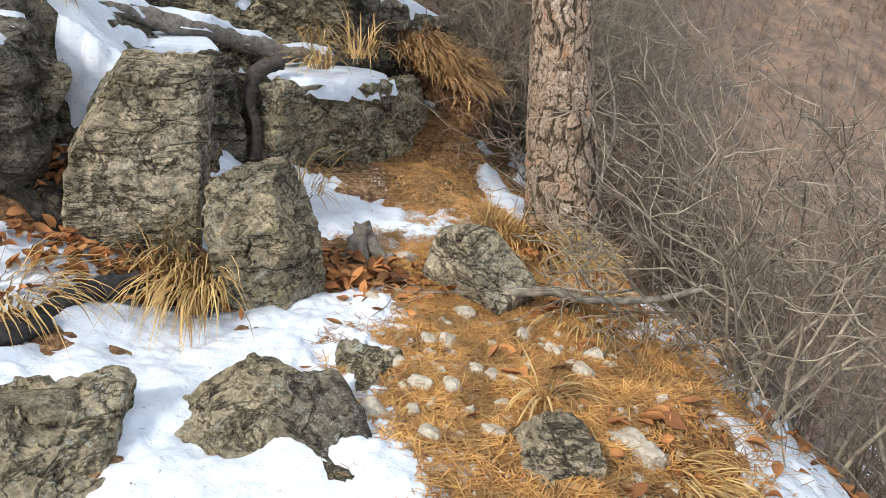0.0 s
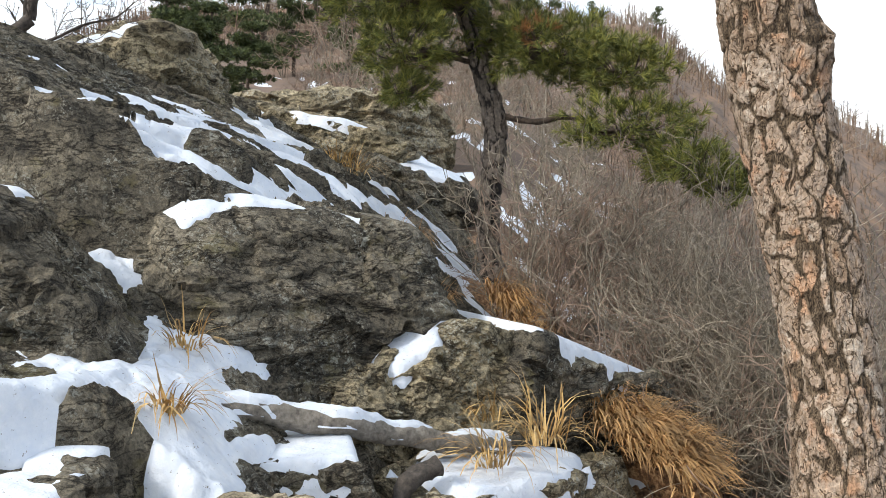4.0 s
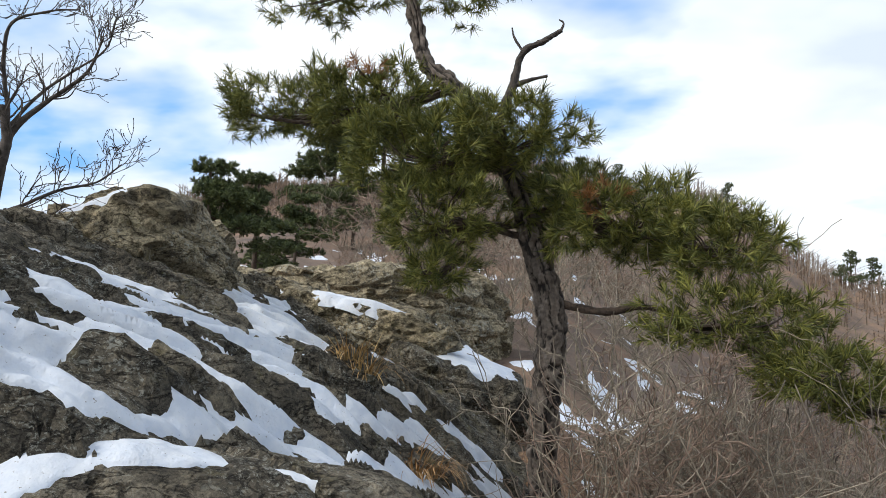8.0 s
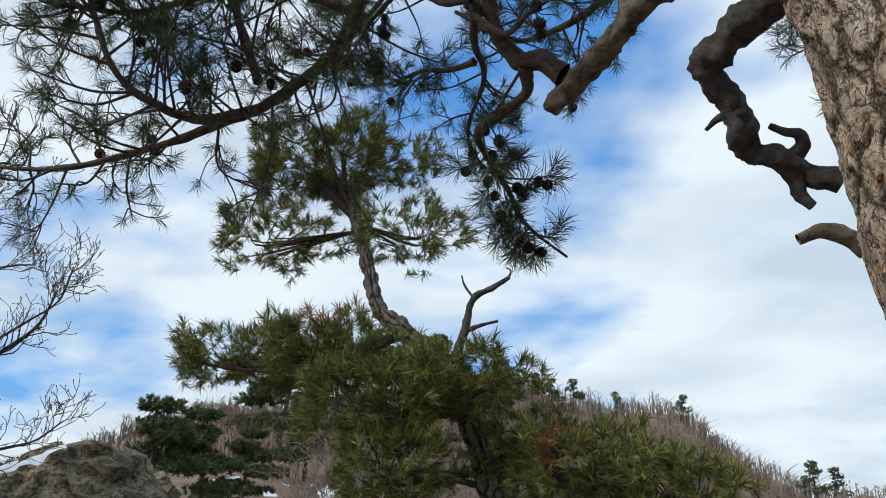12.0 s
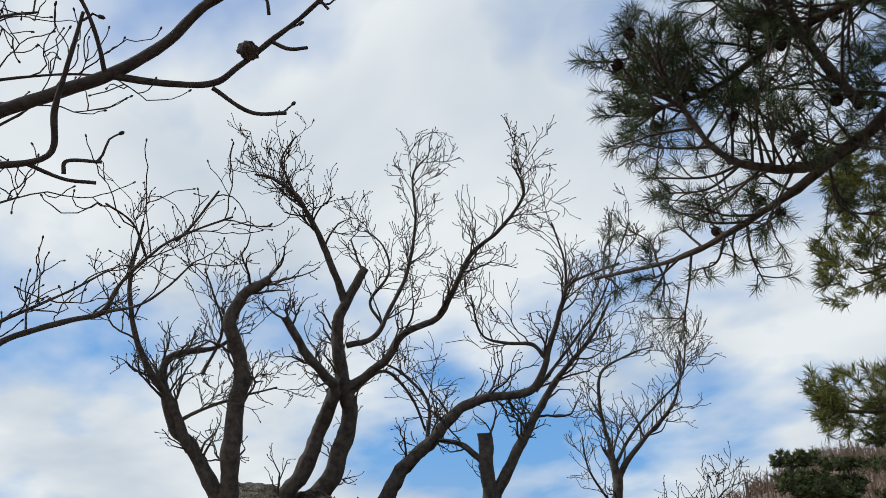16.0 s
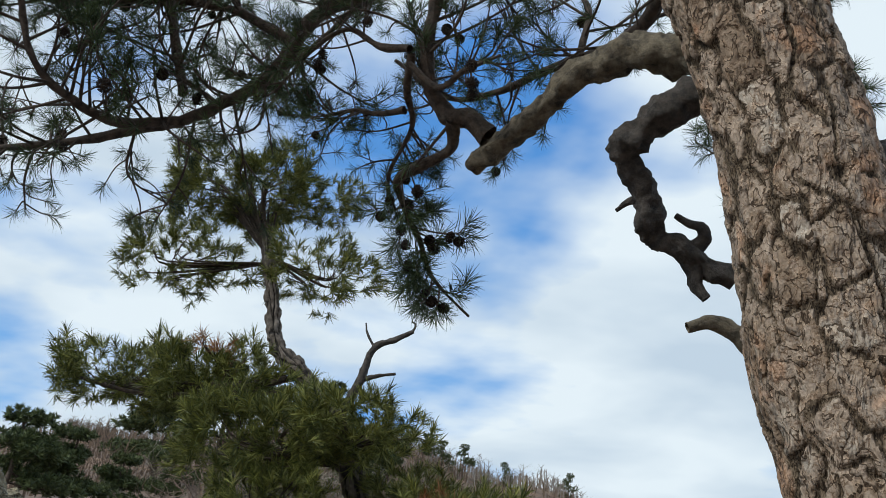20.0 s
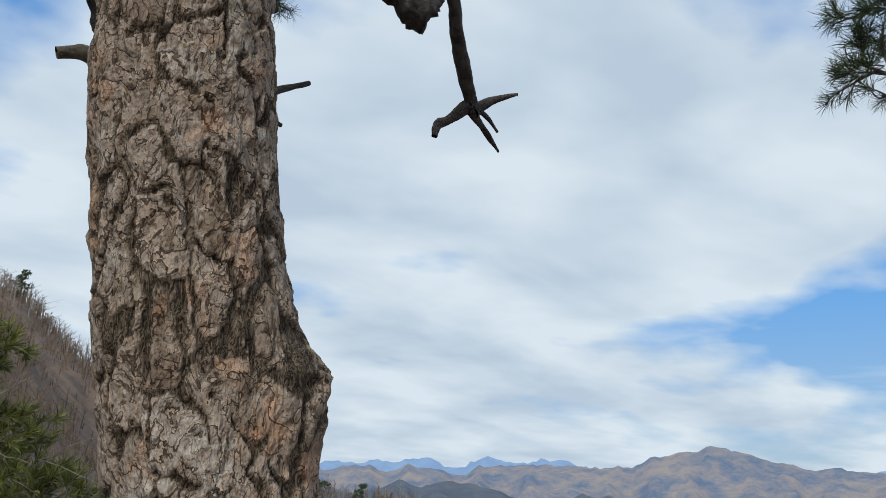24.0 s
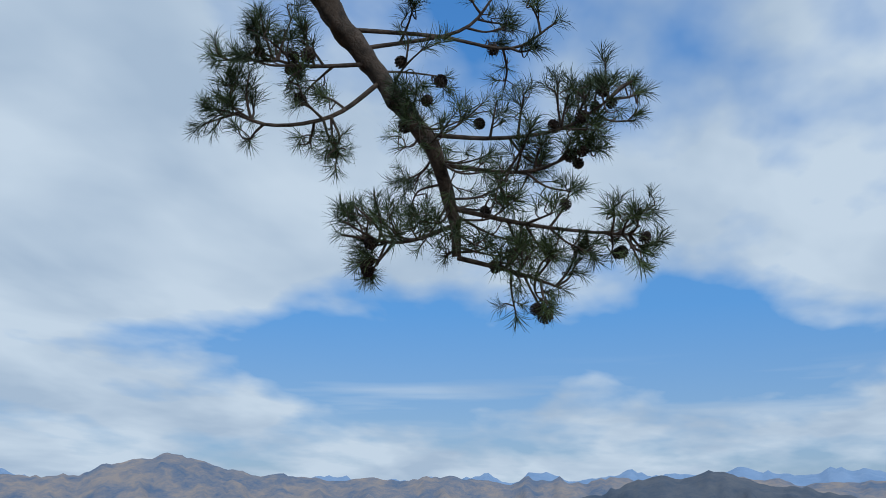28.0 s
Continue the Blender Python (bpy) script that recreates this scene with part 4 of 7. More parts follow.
# ---- far ranges ----
def far_range(name, dist, crest, rough, mat, label, seed, a0=-150, a1=10):
    """A range of hills: crest(az) is its rise in degrees."""
    az = np.linspace(a0, a1, 520)
    rows = np.linspace(0, 1, 26)
    A, K = np.meshgrid(az, rows, indexing="ij")
    one = np.stack([az * 0.42, np.zeros_like(az), np.zeros_like(az) + seed], -1)
    top = np.array([crest(a) for a in az]) + rough * ridged(one, 1.0, 5, seed)
    r = dist * (0.72 + 0.28 * K)
    el = -5.0 + (top[:, None] + 5.0) * K ** 0.8
    p = np.stack([A * 0.35, K * 3, np.zeros_like(A)], -1).reshape(-1, 3)
    el = el + (ridged(p, 1.0, 5, seed + 3).reshape(A.shape)) * 1.1 * np.sin(math.pi * K) * (rough + 0.2)
    t = np.radians(A)
    z = 2 + r * np.tan(np.radians(el))
    v = np.stack([-r * np.sin(t), r * np.cos(t), z], -1).reshape(-1, 3)
    i = np.arange(len(az) - 1)[:, None] * 26
    j = np.arange(25)[None]
    f = np.stack([i + j, i + j + 1, i + j + 27, i + j + 26], -1).reshape(-1, 4)
    ob = new(name, mesh_of(name, v, f, mat))
    return tagged(ob, label, "mountain", kind="structure")


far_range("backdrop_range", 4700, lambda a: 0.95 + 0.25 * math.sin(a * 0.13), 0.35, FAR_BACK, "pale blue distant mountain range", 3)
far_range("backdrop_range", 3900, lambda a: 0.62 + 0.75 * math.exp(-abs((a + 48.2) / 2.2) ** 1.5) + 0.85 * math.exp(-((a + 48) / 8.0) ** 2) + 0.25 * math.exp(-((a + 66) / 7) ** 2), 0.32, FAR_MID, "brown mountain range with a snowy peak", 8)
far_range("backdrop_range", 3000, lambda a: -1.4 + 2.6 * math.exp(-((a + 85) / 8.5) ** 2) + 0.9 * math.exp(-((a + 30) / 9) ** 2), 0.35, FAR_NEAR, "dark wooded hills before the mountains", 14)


# ---- bark ----
def bark_tube(points, radii, sides, per_m, wrap, tall, depth, seed, bumps=(), squash=0.0):
    """A trunk with plates of bark in relief. Returns the mesh places, faces and the plate attribute."""
    c = curve(points, 8)
    length = np.concatenate([[0], np.cumsum(np.linalg.norm(np.diff(c, axis=0), axis=1))])
    rr = np.interp(np.linspace(0, 1, len(c)), np.linspace(0, 1, len(points)), radii)
    n = int(length[-1] * per_m)
    s = np.linspace(0, length[-1], n)
    p = np.stack([np.interp(s, length, c[:, k]) for k in range(3)], -1)
    for _ in range(3):
        p[1:-1] = (p[:-2] + p[1:-1] * 2 + p[2:]) / 4
    r = np.interp(s, length, rr)
    t, u, w = frames(p)
    a = np.linspace(0, 2 * math.pi, sides, endpoint=False)
    out = np.cos(a)[None, :, None] * u[:, None] + np.sin(a)[None, :, None] * w[:, None]
    flat = (p[:, None] + out * r[:, None, None]).reshape(-1, 3)
    S = np.repeat(s, sides)
    A = np.tile(a, n) / (2 * math.pi) * wrap
    q = flat
    A2 = A + fbm(q, 5, 3, seed) * 0.30 + fbm(q, 22, 3, seed + 1) * 0.10
    V2 = S / tall + fbm(q, 5, 3, seed + 2) * 0.35 + fbm(q, 22, 3, seed + 3) * 0.07 + 0.5 * (np.floor(A2) % 2)
    f1, f2, ident = cells(A2, V2 + 50, seed, wrap)
    wide = 0.27 + 0.20 * fbm(q, 7, 2, seed + 12)
    gap = smooth(0.02, 1.0, (f2 - f1 + 0.10 * fbm(q * np.array([1, 1, 0.5]), 40, 3, seed + 3)) / np.clip(wide, 0.12, 0.6))
    gap = smooth(0.44, 0.62, gap)
    # thin flakes that overlap: terraces of a wandering surface
    lay = (fbm(q * np.array([1, 1, 0.7]), 26, 3, seed + 4) * 2.6 + 40)
    step = np.floor(lay)
    part_of = lay - step
    flake = hash3(step, np.floor(ident * 997), 5, seed)
    terrace = step - 40 + smooth(0.0, 0.22, part_of)
    rim = 1 - smooth(0.0, 0.10, part_of)
    scale = 0.5 + 0.5 * fbm(q, 60, 2, seed + 8)
    rib = ridged(q * np.array([1, 1, 0.28]), 46, 3, seed + 6)
    h = depth * (gap * (0.75 + 0.25 * ident) + gap * 0.22 * terrace + (1 - gap) * (0.42 * rib + 0.25 * terrace) - 0.5)
    h = h + r.repeat(sides) * 0.05 * fbm(q, 2.5, 2, seed + 9)
    o = out.reshape(-1, 3)
    for at, size, lift in bumps:
        d = np.linalg.norm((flat - np.array(at)) / np.array(size), axis=1)
        h = h + lift * np.exp(-d ** 2 * 1.4) * (1 + 0.35 * ridged(q, 14, 3, seed + 11))
    v = flat + o * h[:, None]
    i = np.arange(n - 1)[:, None] * sides
    j = np.arange(sides)[None]
    k = (j + 1) % sides
    f = np.stack([i + j, i + k, i + k + sides, i + j + sides], -1).reshape(-1, 4)
    return v, f, np.stack([0.30 * ident + 0.45 * flake + 0.25 * scale, gap, rim * gap], -1)


def bark_part(name, parent, mat, label="", **kw):
    v, f, a = bark_tube(**kw)
    me = mesh_of(name, v, f, mat)
    at = me.attributes.new("plate", "FLOAT_VECTOR", "POINT")
    at.data.foreach_set("vector", a.astype(np.float32).ravel())
    return part(name, me, parent, label)


def rough_limb(points, r0, r1, sides=16, rough=0.20, seed=1, per=16, swell=()):
    """A gnarled limb: a tube with knots and grooves."""
    c = curve(points, per)
    k = np.linspace(0, 1, len(c))
    r = r0 + (r1 - r0) * k ** 0.85
    for at, gain in swell:
        r = r * (1 + gain * np.exp(-((k - at) / 0.045) ** 2))
    c = c + np.stack([fbm(c, 6, 2, seed + z) for z in (1, 2, 3)], -1) * (r[:, None] * 0.35)
    v, f = tube(c, r, sides)
    mid = np.repeat(c, sides, axis=0)
    d = v - mid
    q = mid * 0.35 + d
    g = 1 + rough * (0.8 * fbm(mid * 0.8 + d, 16, 3, seed) + 0.9 * ridged(q, 34, 3, seed + 5) + 0.7 * fbm(q, 80, 2, seed + 6))
    return mid + d * g[:, None], f


# ---- needles and cones ----
def tuft_shape(n, length, width, seed, spread=(12, 78)):
    """A brush of needles along +z."""
    rng = np.random.default_rng(seed)
    th = np.radians(rng.uniform(spread[0], spread[1], n))
    ph = rng.uniform(0, 2 * math.pi, n)
    d = np.stack([np.sin(th) * np.cos(ph), np.sin(th) * np.sin(ph), np.cos(th)], -1)
    base = np.stack([np.zeros(n), np.zeros(n), rng.uniform(-0.35, 0.25, n) * length], -1) + d * 0.004
    L = length * rng.uniform(0.7, 1.1, n)[:, None]
    side = np.cross(d, rng.normal(size=(n, 3)))
    side /= np.linalg.norm(side, axis=1)[:, None]
    tip = base + d * L + np.array([0, 0, -0.12]) * L
    mid = base + d * L * 0.55
    v = np.stack([base - side * width * 0.5, base + side * width * 0.5, mid + side * width * 0.5, tip, mid - side * width * 0.5], 1).reshape(-1, 3)
    k = np.arange(n)[:, None] * 5
    f = np.concatenate([k + np.array([[0, 1, 2]]), k + np.array([[0, 2, 4]]), k + np.array([[4, 2, 3]])])
    return v, f


TUFTS = [tuft_shape(44, 0.075, 0.0019, s) for s in (1, 2, 3, 4)]
TUFTS_MID = [tuft_shape(32, 0.098, 0.0040, s, (6, 64)) for s in (5, 6, 7)]
TUFTS_FAR = [tuft_shape(20, 0.34, 0.05, s, (10, 85)) for s in (8, 9)]


def put_tufts(acc, spots, kinds, rng, scale=1.0):
    for p, d in spots:
        v, f = kinds[rng.integers(len(kinds))]
        m = turn_to(d, rng.uniform(0, 6.28)) * (scale * rng.uniform(0.8, 1.2))
        acc.add(v @ m.T + p, f)


def cone_mesh():
    """An open pine cone: rows of woody scales round a core."""
    acc = Acc()
    v, f = BALLS[2]
    acc.add(v * np.array([0.011, 0.011, 0.018]), f)
    for n in range(46):
        k = n / 46
        a = n * 2.39996
        z = 0.019 - 0.038 * k
        reach = 0.021 * math.sin(math.pi * (0.12 + 0.80 * k)) ** 0.7
        c, s = math.cos(a), math.sin(a)
        out, side = np.array([c, s, 0.0]), np.array([-s, c, 0.0])
        p = np.array([0, 0, z])
        tip = p + out * reach + np.array([0, 0, 0.006])
        w = 0.0055
        q = np.array([p + out * 0.004, tip + side * w - out * 0.004, tip, tip - side * w - out * 0.004, tip - np.array([0, 0, 0.004])])
        acc.add(q, np.array([[0, 1, 2], [0, 2, 3], [1, 4, 2], [2, 4, 3], [0, 4, 1], [0, 3, 4]]))
    return acc.mesh("cone", CONE, False)


CONE_MESH = cone_mesh()


def sprays(limb, count, reach, rng, wood, spots, start=0.25, up=0.35, twigs=3, r=0.006, aim=None):
    """Side shoots along a limb, each with twigs that end in a tuft."""
    c = curve(limb, 8)
    for n in range(count):
        k = start + (1 - start) * rng.random() ** 0.8
        i = min(int(k * (len(c) - 1)), len(c) - 2)
        along = unit(c[i + 1] - c[i])
        side = unit(np.cross(along, rng.normal(size=3)))
        d = unit(side + along * rng.uniform(0.1, 0.9) + np.array([0, 0, up]))
        if aim is not None:
            d = unit(d + np.array(aim))
        L = reach * rng.uniform(0.5, 1.1) * (1.15 - 0.45 * k)
        a = c[i]
        b = a + d * L * 0.5 + rng.normal(size=3) * 0.05 * L
        e = b + unit(d + np.array([0, 0, 0.25]) + rng.normal(size=3) * 0.25) * L * 0.5
        q = curve([a, b, e], 5)
        wood.add(*tube(q, np.linspace(r, r * 0.45, len(q)), 5))
        spots.append((e, unit(e - b)))
        for m in range(twigs):
            j = rng.integers(3, len(q) - 1)
            dd = unit(unit(q[j] - q[j - 1]) + unit(rng.normal(size=3)) * 0.9 + np.array([0, 0, 0.3]))
            z = q[j] + dd * L * rng.uniform(0.18, 0.42)
            mid = (q[j] + z) / 2 + rng.normal(size=3) * 0.012
            w = curve([q[j], mid, z], 3)
            wood.add(*tube(w, np.linspace(r * 0.55, r * 0.35, len(w)), 4))
            spots.append((z, dd))


def foliage(parent, spots, kinds, rng, mat=None, scale=1.0, name="needles"):
    acc = Acc()
    put_tufts(acc, spots, kinds, rng, scale)
    return tagged(part(name, acc.mesh(name, mat or NEEDLE, False), parent), kind="stuff")


def add_cones(parent, spots, count, rng, size=1.0):
    for n in rng.choice(len(spots), min(count, len(spots)), replace=False):
        p, d = spots[n]
        ob = new("pine_cone", CONE_MESH)
        ob.parent = parent
        ob.location = Vector(p - d * 0.05 + rng.normal(size=3) * 0.012 + np.array([0, 0, -0.02])) - parent.location
        ob.rotation_euler = Euler((rng.uniform(1.5, 3.5), rng.uniform(-0.8, 0.8), rng.uniform(0, 6)))
        k = size * rng.uniform(0.8, 1.15)
        ob.scale = (k, k, k)


# ---- the pine beside the path ----
def big_pine():
    rng = np.random.default_rng(11)
    tree = thing("pine_tree", on_ground(0.69, 3.6), "tall red pine with thick plated bark beside the path", "tree")
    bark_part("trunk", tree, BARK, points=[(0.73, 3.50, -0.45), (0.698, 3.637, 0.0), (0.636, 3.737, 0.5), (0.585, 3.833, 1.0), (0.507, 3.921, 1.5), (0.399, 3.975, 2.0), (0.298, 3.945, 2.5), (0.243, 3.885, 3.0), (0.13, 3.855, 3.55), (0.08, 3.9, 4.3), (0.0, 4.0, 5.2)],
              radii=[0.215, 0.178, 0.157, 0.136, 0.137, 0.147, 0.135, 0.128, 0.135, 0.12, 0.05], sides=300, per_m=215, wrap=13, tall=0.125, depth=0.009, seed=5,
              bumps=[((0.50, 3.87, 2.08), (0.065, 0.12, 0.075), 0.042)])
    limbs = []

    def limb(name, pts, r0, r1, mat=LIMB, label="", **kw):
        v, f = rough_limb(pts, r0, r1, **kw)
        limbs.append(part(name, mesh_of(name, v, f, mat), tree, label))

    # the heavy limb that ends in a broken stub
    limb("limb", [(0.203, 4.191, 3.423), (0.076, 4.239, 3.479), (-0.033, 4.305, 3.499), (-0.136, 4.385, 3.495), (-0.246, 4.484, 3.455), (-0.347, 4.568, 3.422), (-0.426, 4.643, 3.396)], 0.042, 0.022, LIMB_OLD, "thick weathered limb with a broken end", seed=3, swell=[(0.30, 0.15), (0.55, 0.12), (0.88, 0.45)], rough=0.34)
    up = [(-0.366, 4.577, 3.465), (-0.428, 4.567, 3.511), (-0.499, 4.569, 3.535), (-0.553, 4.534, 3.607), (-0.572, 4.484, 3.699), (-0.537, 4.403, 3.828), (-0.488, 4.234, 4.021)]
    limb("limb", up, 0.030, 0.016, LIMB, seed=7)
    down = [(-0.487, 4.557, 3.504), (-0.501, 4.638, 3.458), (-0.595, 4.689, 3.43), (-0.673, 4.736, 3.407), (-0.654, 4.827, 3.346), (-0.615, 4.918, 3.28), (-0.583, 5.011, 3.201), (-0.462, 5.117, 3.104)]
    limb("limb", down, 0.020, 0.004, LIMB, seed=9)
    # the long limb overhead
    long = [(0.12, 3.9, 3.9), (0.0, 4.18, 4.05), (-0.25, 4.4, 4.22), (-0.70, 4.6, 4.20), (-1.02, 4.67, 4.07), (-1.17, 4.76, 3.91), (-1.35, 4.78, 3.78), (-1.53, 4.77, 3.67), (-1.90, 4.75, 3.58), (-2.31, 4.72, 3.54), (-2.75, 4.66, 3.60)]
    limb("limb", long, 0.045, 0.006, LIMB, seed=12)
    fork = [(-1.10, 4.72, 3.98), (-1.35, 4.66, 4.10), (-1.62, 4.60, 4.10), (-1.90, 4.52, 4.02), (-2.15, 4.40, 4.02)]
    limb("limb", fork, 0.020, 0.006, LIMB, seed=14)
    fork2 = [(-0.72, 4.6, 4.19), (-0.95, 4.9, 4.35), (-1.25, 5.2, 4.4), (-1.55, 5.4, 4.3)]
    limb("limb", fork2, 0.018, 0.006, LIMB, seed=15)
    fork3 = [(-1.45, 4.67, 3.72), (-1.51, 4.58, 3.97), (-1.54, 4.47, 4.24), (-1.64, 4.35, 4.44), (-1.77, 4.21, 4.61)]
    limb("limb", fork3, 0.018, 0.006, LIMB, seed=44)
    fork4 = [(-1.50, 4.77, 3.685), (-1.66, 4.62, 3.58), (-1.80, 4.40, 3.62), (-1.85, 4.28, 3.82), (-1.84, 4.12, 4.06)]
    limb("limb", fork4, 0.018, 0.006, LIMB, seed=45)
    # the curled dead branch under it
    limb("dead_branch", [(0.211, 4.212, 3.317), (0.142, 4.237, 3.316), (0.078, 4.272, 3.297), (0.011, 4.317, 3.261), (-0.001, 4.356, 3.22), (0.043, 4.39, 3.173), (0.059, 4.433, 3.115), (0.089, 4.469, 3.06), (0.145, 4.483, 3.032), (0.201, 4.499, 2.996), (0.275, 4.508, 2.961)], 0.036, 0.020, DEAD, "dark curled dead branch", seed=17, rough=0.40, swell=[(0.30, 0.25), (0.62, 0.2)])
    limb("dead_branch", [(0.171, 4.497, 3.027), (0.2, 4.471, 3.054), (0.192, 4.453, 3.077), (0.158, 4.447, 3.09), (0.131, 4.437, 3.105)], 0.022, 0.007, DEAD, seed=18)
    limb("dead_branch", [(0.147, 4.494, 3.041), (0.178, 4.51, 2.984), (0.182, 4.519, 2.949), (0.205, 4.523, 2.915)], 0.022, 0.012, DEAD, seed=19)
    limb("dead_branch", [(0.057, 4.456, 3.171), (0.016, 4.465, 3.163), (-0.015, 4.48, 3.144)], 0.014, 0.005, DEAD, seed=20)
    # broken stubs
    limb("stub", [(0.235, 4.258, 2.688), (0.189, 4.244, 2.713), (0.148, 4.233, 2.724), (0.103, 4.232, 2.713)], 0.022, 0.01, LIMB_OLD, "short broken branch stub", seed=21)
    limb("stub", [(0.472, 4.278, 2.742), (0.526, 4.299, 2.776), (0.577, 4.319, 2.811), (0.631, 4.336, 2.847)], 0.01, 0.005, DEAD, seed=22)
    limb("stub", [(0.48, 4.29, 2.712), (0.524, 4.302, 2.713), (0.545, 4.316, 2.721), (0.572, 4.331, 2.723)], 0.009, 0.004, DEAD, seed=23)
    # the dead branch with an elbow and a claw
    limb("dead_branch", [(0.27, 4.0, 3.0), (0.36, 4.10, 3.03), (0.47, 4.15, 3.06), (0.58, 4.2, 3.115), (0.70, 4.2, 3.085), (0.80, 4.2, 3.055), (0.87, 4.2, 3.06), (0.885, 4.21, 3.14), (0.905, 4.2, 3.21)], 0.036, 0.023, DEAD, "thick dead branch with a knotted elbow", seed=25, swell=[(0.70, 0.8), (0.95, 0.35)], rough=0.34)
    limb("dead_branch", [(0.905, 4.2, 3.21), (0.96, 4.25, 3.16), (1.01, 4.3, 3.09), (1.08, 4.37, 3.03), (1.13, 4.42, 2.985), (1.145, 4.43, 2.95)], 0.018, 0.016, DEAD, seed=26)
    limb("dead_branch", [(1.14, 4.43, 2.955), (1.19, 4.41, 2.99), (1.26, 4.38, 3.015)], 0.017, 0.004, DEAD, seed=27)
    limb("dead_branch", [(1.14, 4.43, 2.95), (1.20, 4.46, 2.92), (1.275, 4.5, 2.885)], 0.014, 0.004, DEAD, seed=28)
    limb("dead_branch", [(1.13, 4.43, 2.96), (1.08, 4.45, 2.915), (1.045, 4.45, 2.895), (1.035, 4.45, 2.86)], 0.017, 0.008, DEAD, seed=29)
    limb("dead_branch", [(1.15, 4.43, 2.97), (1.2, 4.44, 2.95), (1.24, 4.45, 2.92)], 0.008, 0.004, DEAD, seed=30)
    # the drooping branch on the open side
    side = [(0.08, 3.93, 4.45), (0.6, 4.0, 4.2), (1.15, 3.7, 3.75), (1.55, 3.5, 3.40), (1.74, 3.42, 3.16), (1.84, 3.37, 3.06), (1.91, 3.28, 2.91), (1.96, 3.21, 2.79), (2.03, 3.19, 2.65), (2.06, 3.19, 2.54)]
    limb("limb", side, 0.045, 0.011, LIMB, "reddish drooping live branch", seed=33)
    arms = [[(1.88, 3.32, 2.98), (1.80, 3.42, 2.86), (1.72, 3.56, 2.83), (1.67, 3.66, 2.90)],
            [(1.86, 3.34, 3.02), (1.76, 3.50, 3.00), (1.70, 3.60, 3.04)],
            [(1.94, 3.24, 2.84), (2.0, 3.05, 2.82), (2.04, 2.88, 2.84), (2.04, 2.72, 2.93)],
            [(1.97, 3.2, 2.76), (2.05, 3.0, 2.74), (2.10, 2.85, 2.80)],
            [(2.02, 3.19, 2.66), (2.10, 3.02, 2.62), (2.16, 2.88, 2.60), (2.17, 2.76, 2.58)],
            [(2.04, 3.19, 2.62), (2.0, 3.32, 2.58), (1.94, 3.46, 2.60)],
            [(2.06, 3.19, 2.54), (2.12, 3.05, 2.50), (2.16, 2.95, 2.46)],
            [(1.80, 3.39, 3.10), (1.95, 3.2, 3.12), (2.02, 3.02, 3.08), (2.04, 2.9, 3.14)],
            [(1.84, 3.37, 3.06), (1.98, 3.15, 3.14), (2.0, 3.05, 3.24)]]
    wood, spots = Acc(), []
    for n, a in enumerate(arms):
        c = curve(a, 5)
        wood.add(*tube(c, np.linspace(0.007, 0.003, len(c)), 6))
        sprays(a, 15 if n < 7 else 4, 0.15, rng, wood, spots, 0.2, 0.2, 3, 0.004)
        spots.append((c[-1], unit(c[-1] - c[-2])))
    for a in ([(1.15, 3.7, 3.75), (1.12, 3.82, 3.45), (1.05, 3.9, 3.13), (0.99, 3.9, 3.06)], [(1.15, 3.7, 3.75), (1.16, 3.85, 3.4), (1.14, 3.9, 3.17), (1.12, 3.9, 3.09)]):
        c = curve(a, 5)
        wood.add(*tube(c, np.linspace(0.006, 0.003, len(c)), 6))
        spots.append((c[-1], unit(c[-1] - c[-2])))
        spots.append((c[-3], unit(c[-1] - c[-3])))
    sprays(side[5:], 30, 0.22, rng, wood, spots, 0.1, 0.1, 3, 0.004)
    tagged(part("twig_work", wood.mesh("twig_work", LIMB), tree), kind="stuff")
    foliage(tree, spots, TUFTS, rng, scale=0.66)
    add_cones(tree, spots, 36, rng, 0.85)
    # shoots of the limbs overhead
    wood, spots = Acc(), []
    sprays(long, 42, 0.42, rng, wood, spots, 0.42, 0.10, 4)
    sprays(fork, 60, 0.42, rng, wood, spots, 0.15, 0.25, 4)
    sprays(fork2, 34, 0.40, rng, wood, spots, 0.2, 0.2, 4)
    sprays(fork3, 40, 0.40, rng, wood, spots, 0.05, 0.15, 4)
    sprays(fork4, 38, 0.40, rng, wood, spots, 0.05, 0.15, 4)
    back = [(0.14, 3.9, 3.6), (0.16, 4.18, 3.75), (0.05, 4.6, 3.86), (-0.14, 4.9, 4.03), (-0.41, 5.1, 4.06), (-0.62, 5.2, 4.12), (-0.86, 5.2, 4.32)]
    limb("limb", back, 0.026, 0.007, LIMB, seed=46)
    high = [(-0.10, 4.86, 4.0), (-0.06, 4.85, 4.25), (-0.2, 4.9, 4.45)]
    limb("limb", high, 0.014, 0.006, LIMB, seed=47)
    sprays(back, 22, 0.40, rng, wood, spots, 0.2, 0.0, 4)
    behind = [(0.13, 3.9, 3.8), (0.25, 4.2, 3.93), (0.42, 4.55, 3.98), (0.56, 4.8, 3.88), (0.64, 5.05, 3.78), (0.70, 5.2, 3.62)]
    limb("limb", behind, 0.022, 0.006, LIMB, seed=48)
    sprays(behind, 44, 0.34, rng, wood, spots, 0.35, 0.0, 4)
    over = [(0.10, 3.9, 4.2), (-0.32, 4.3, 4.10), (-0.63, 4.3, 4.17), (-1.0, 4.3, 4.25), (-1.35, 4.3, 4.45)]
    limb("limb", over, 0.028, 0.006, LIMB, seed=49)
    sprays(over, 20, 0.42, rng, wood, spots, 0.25, 0.1, 4)
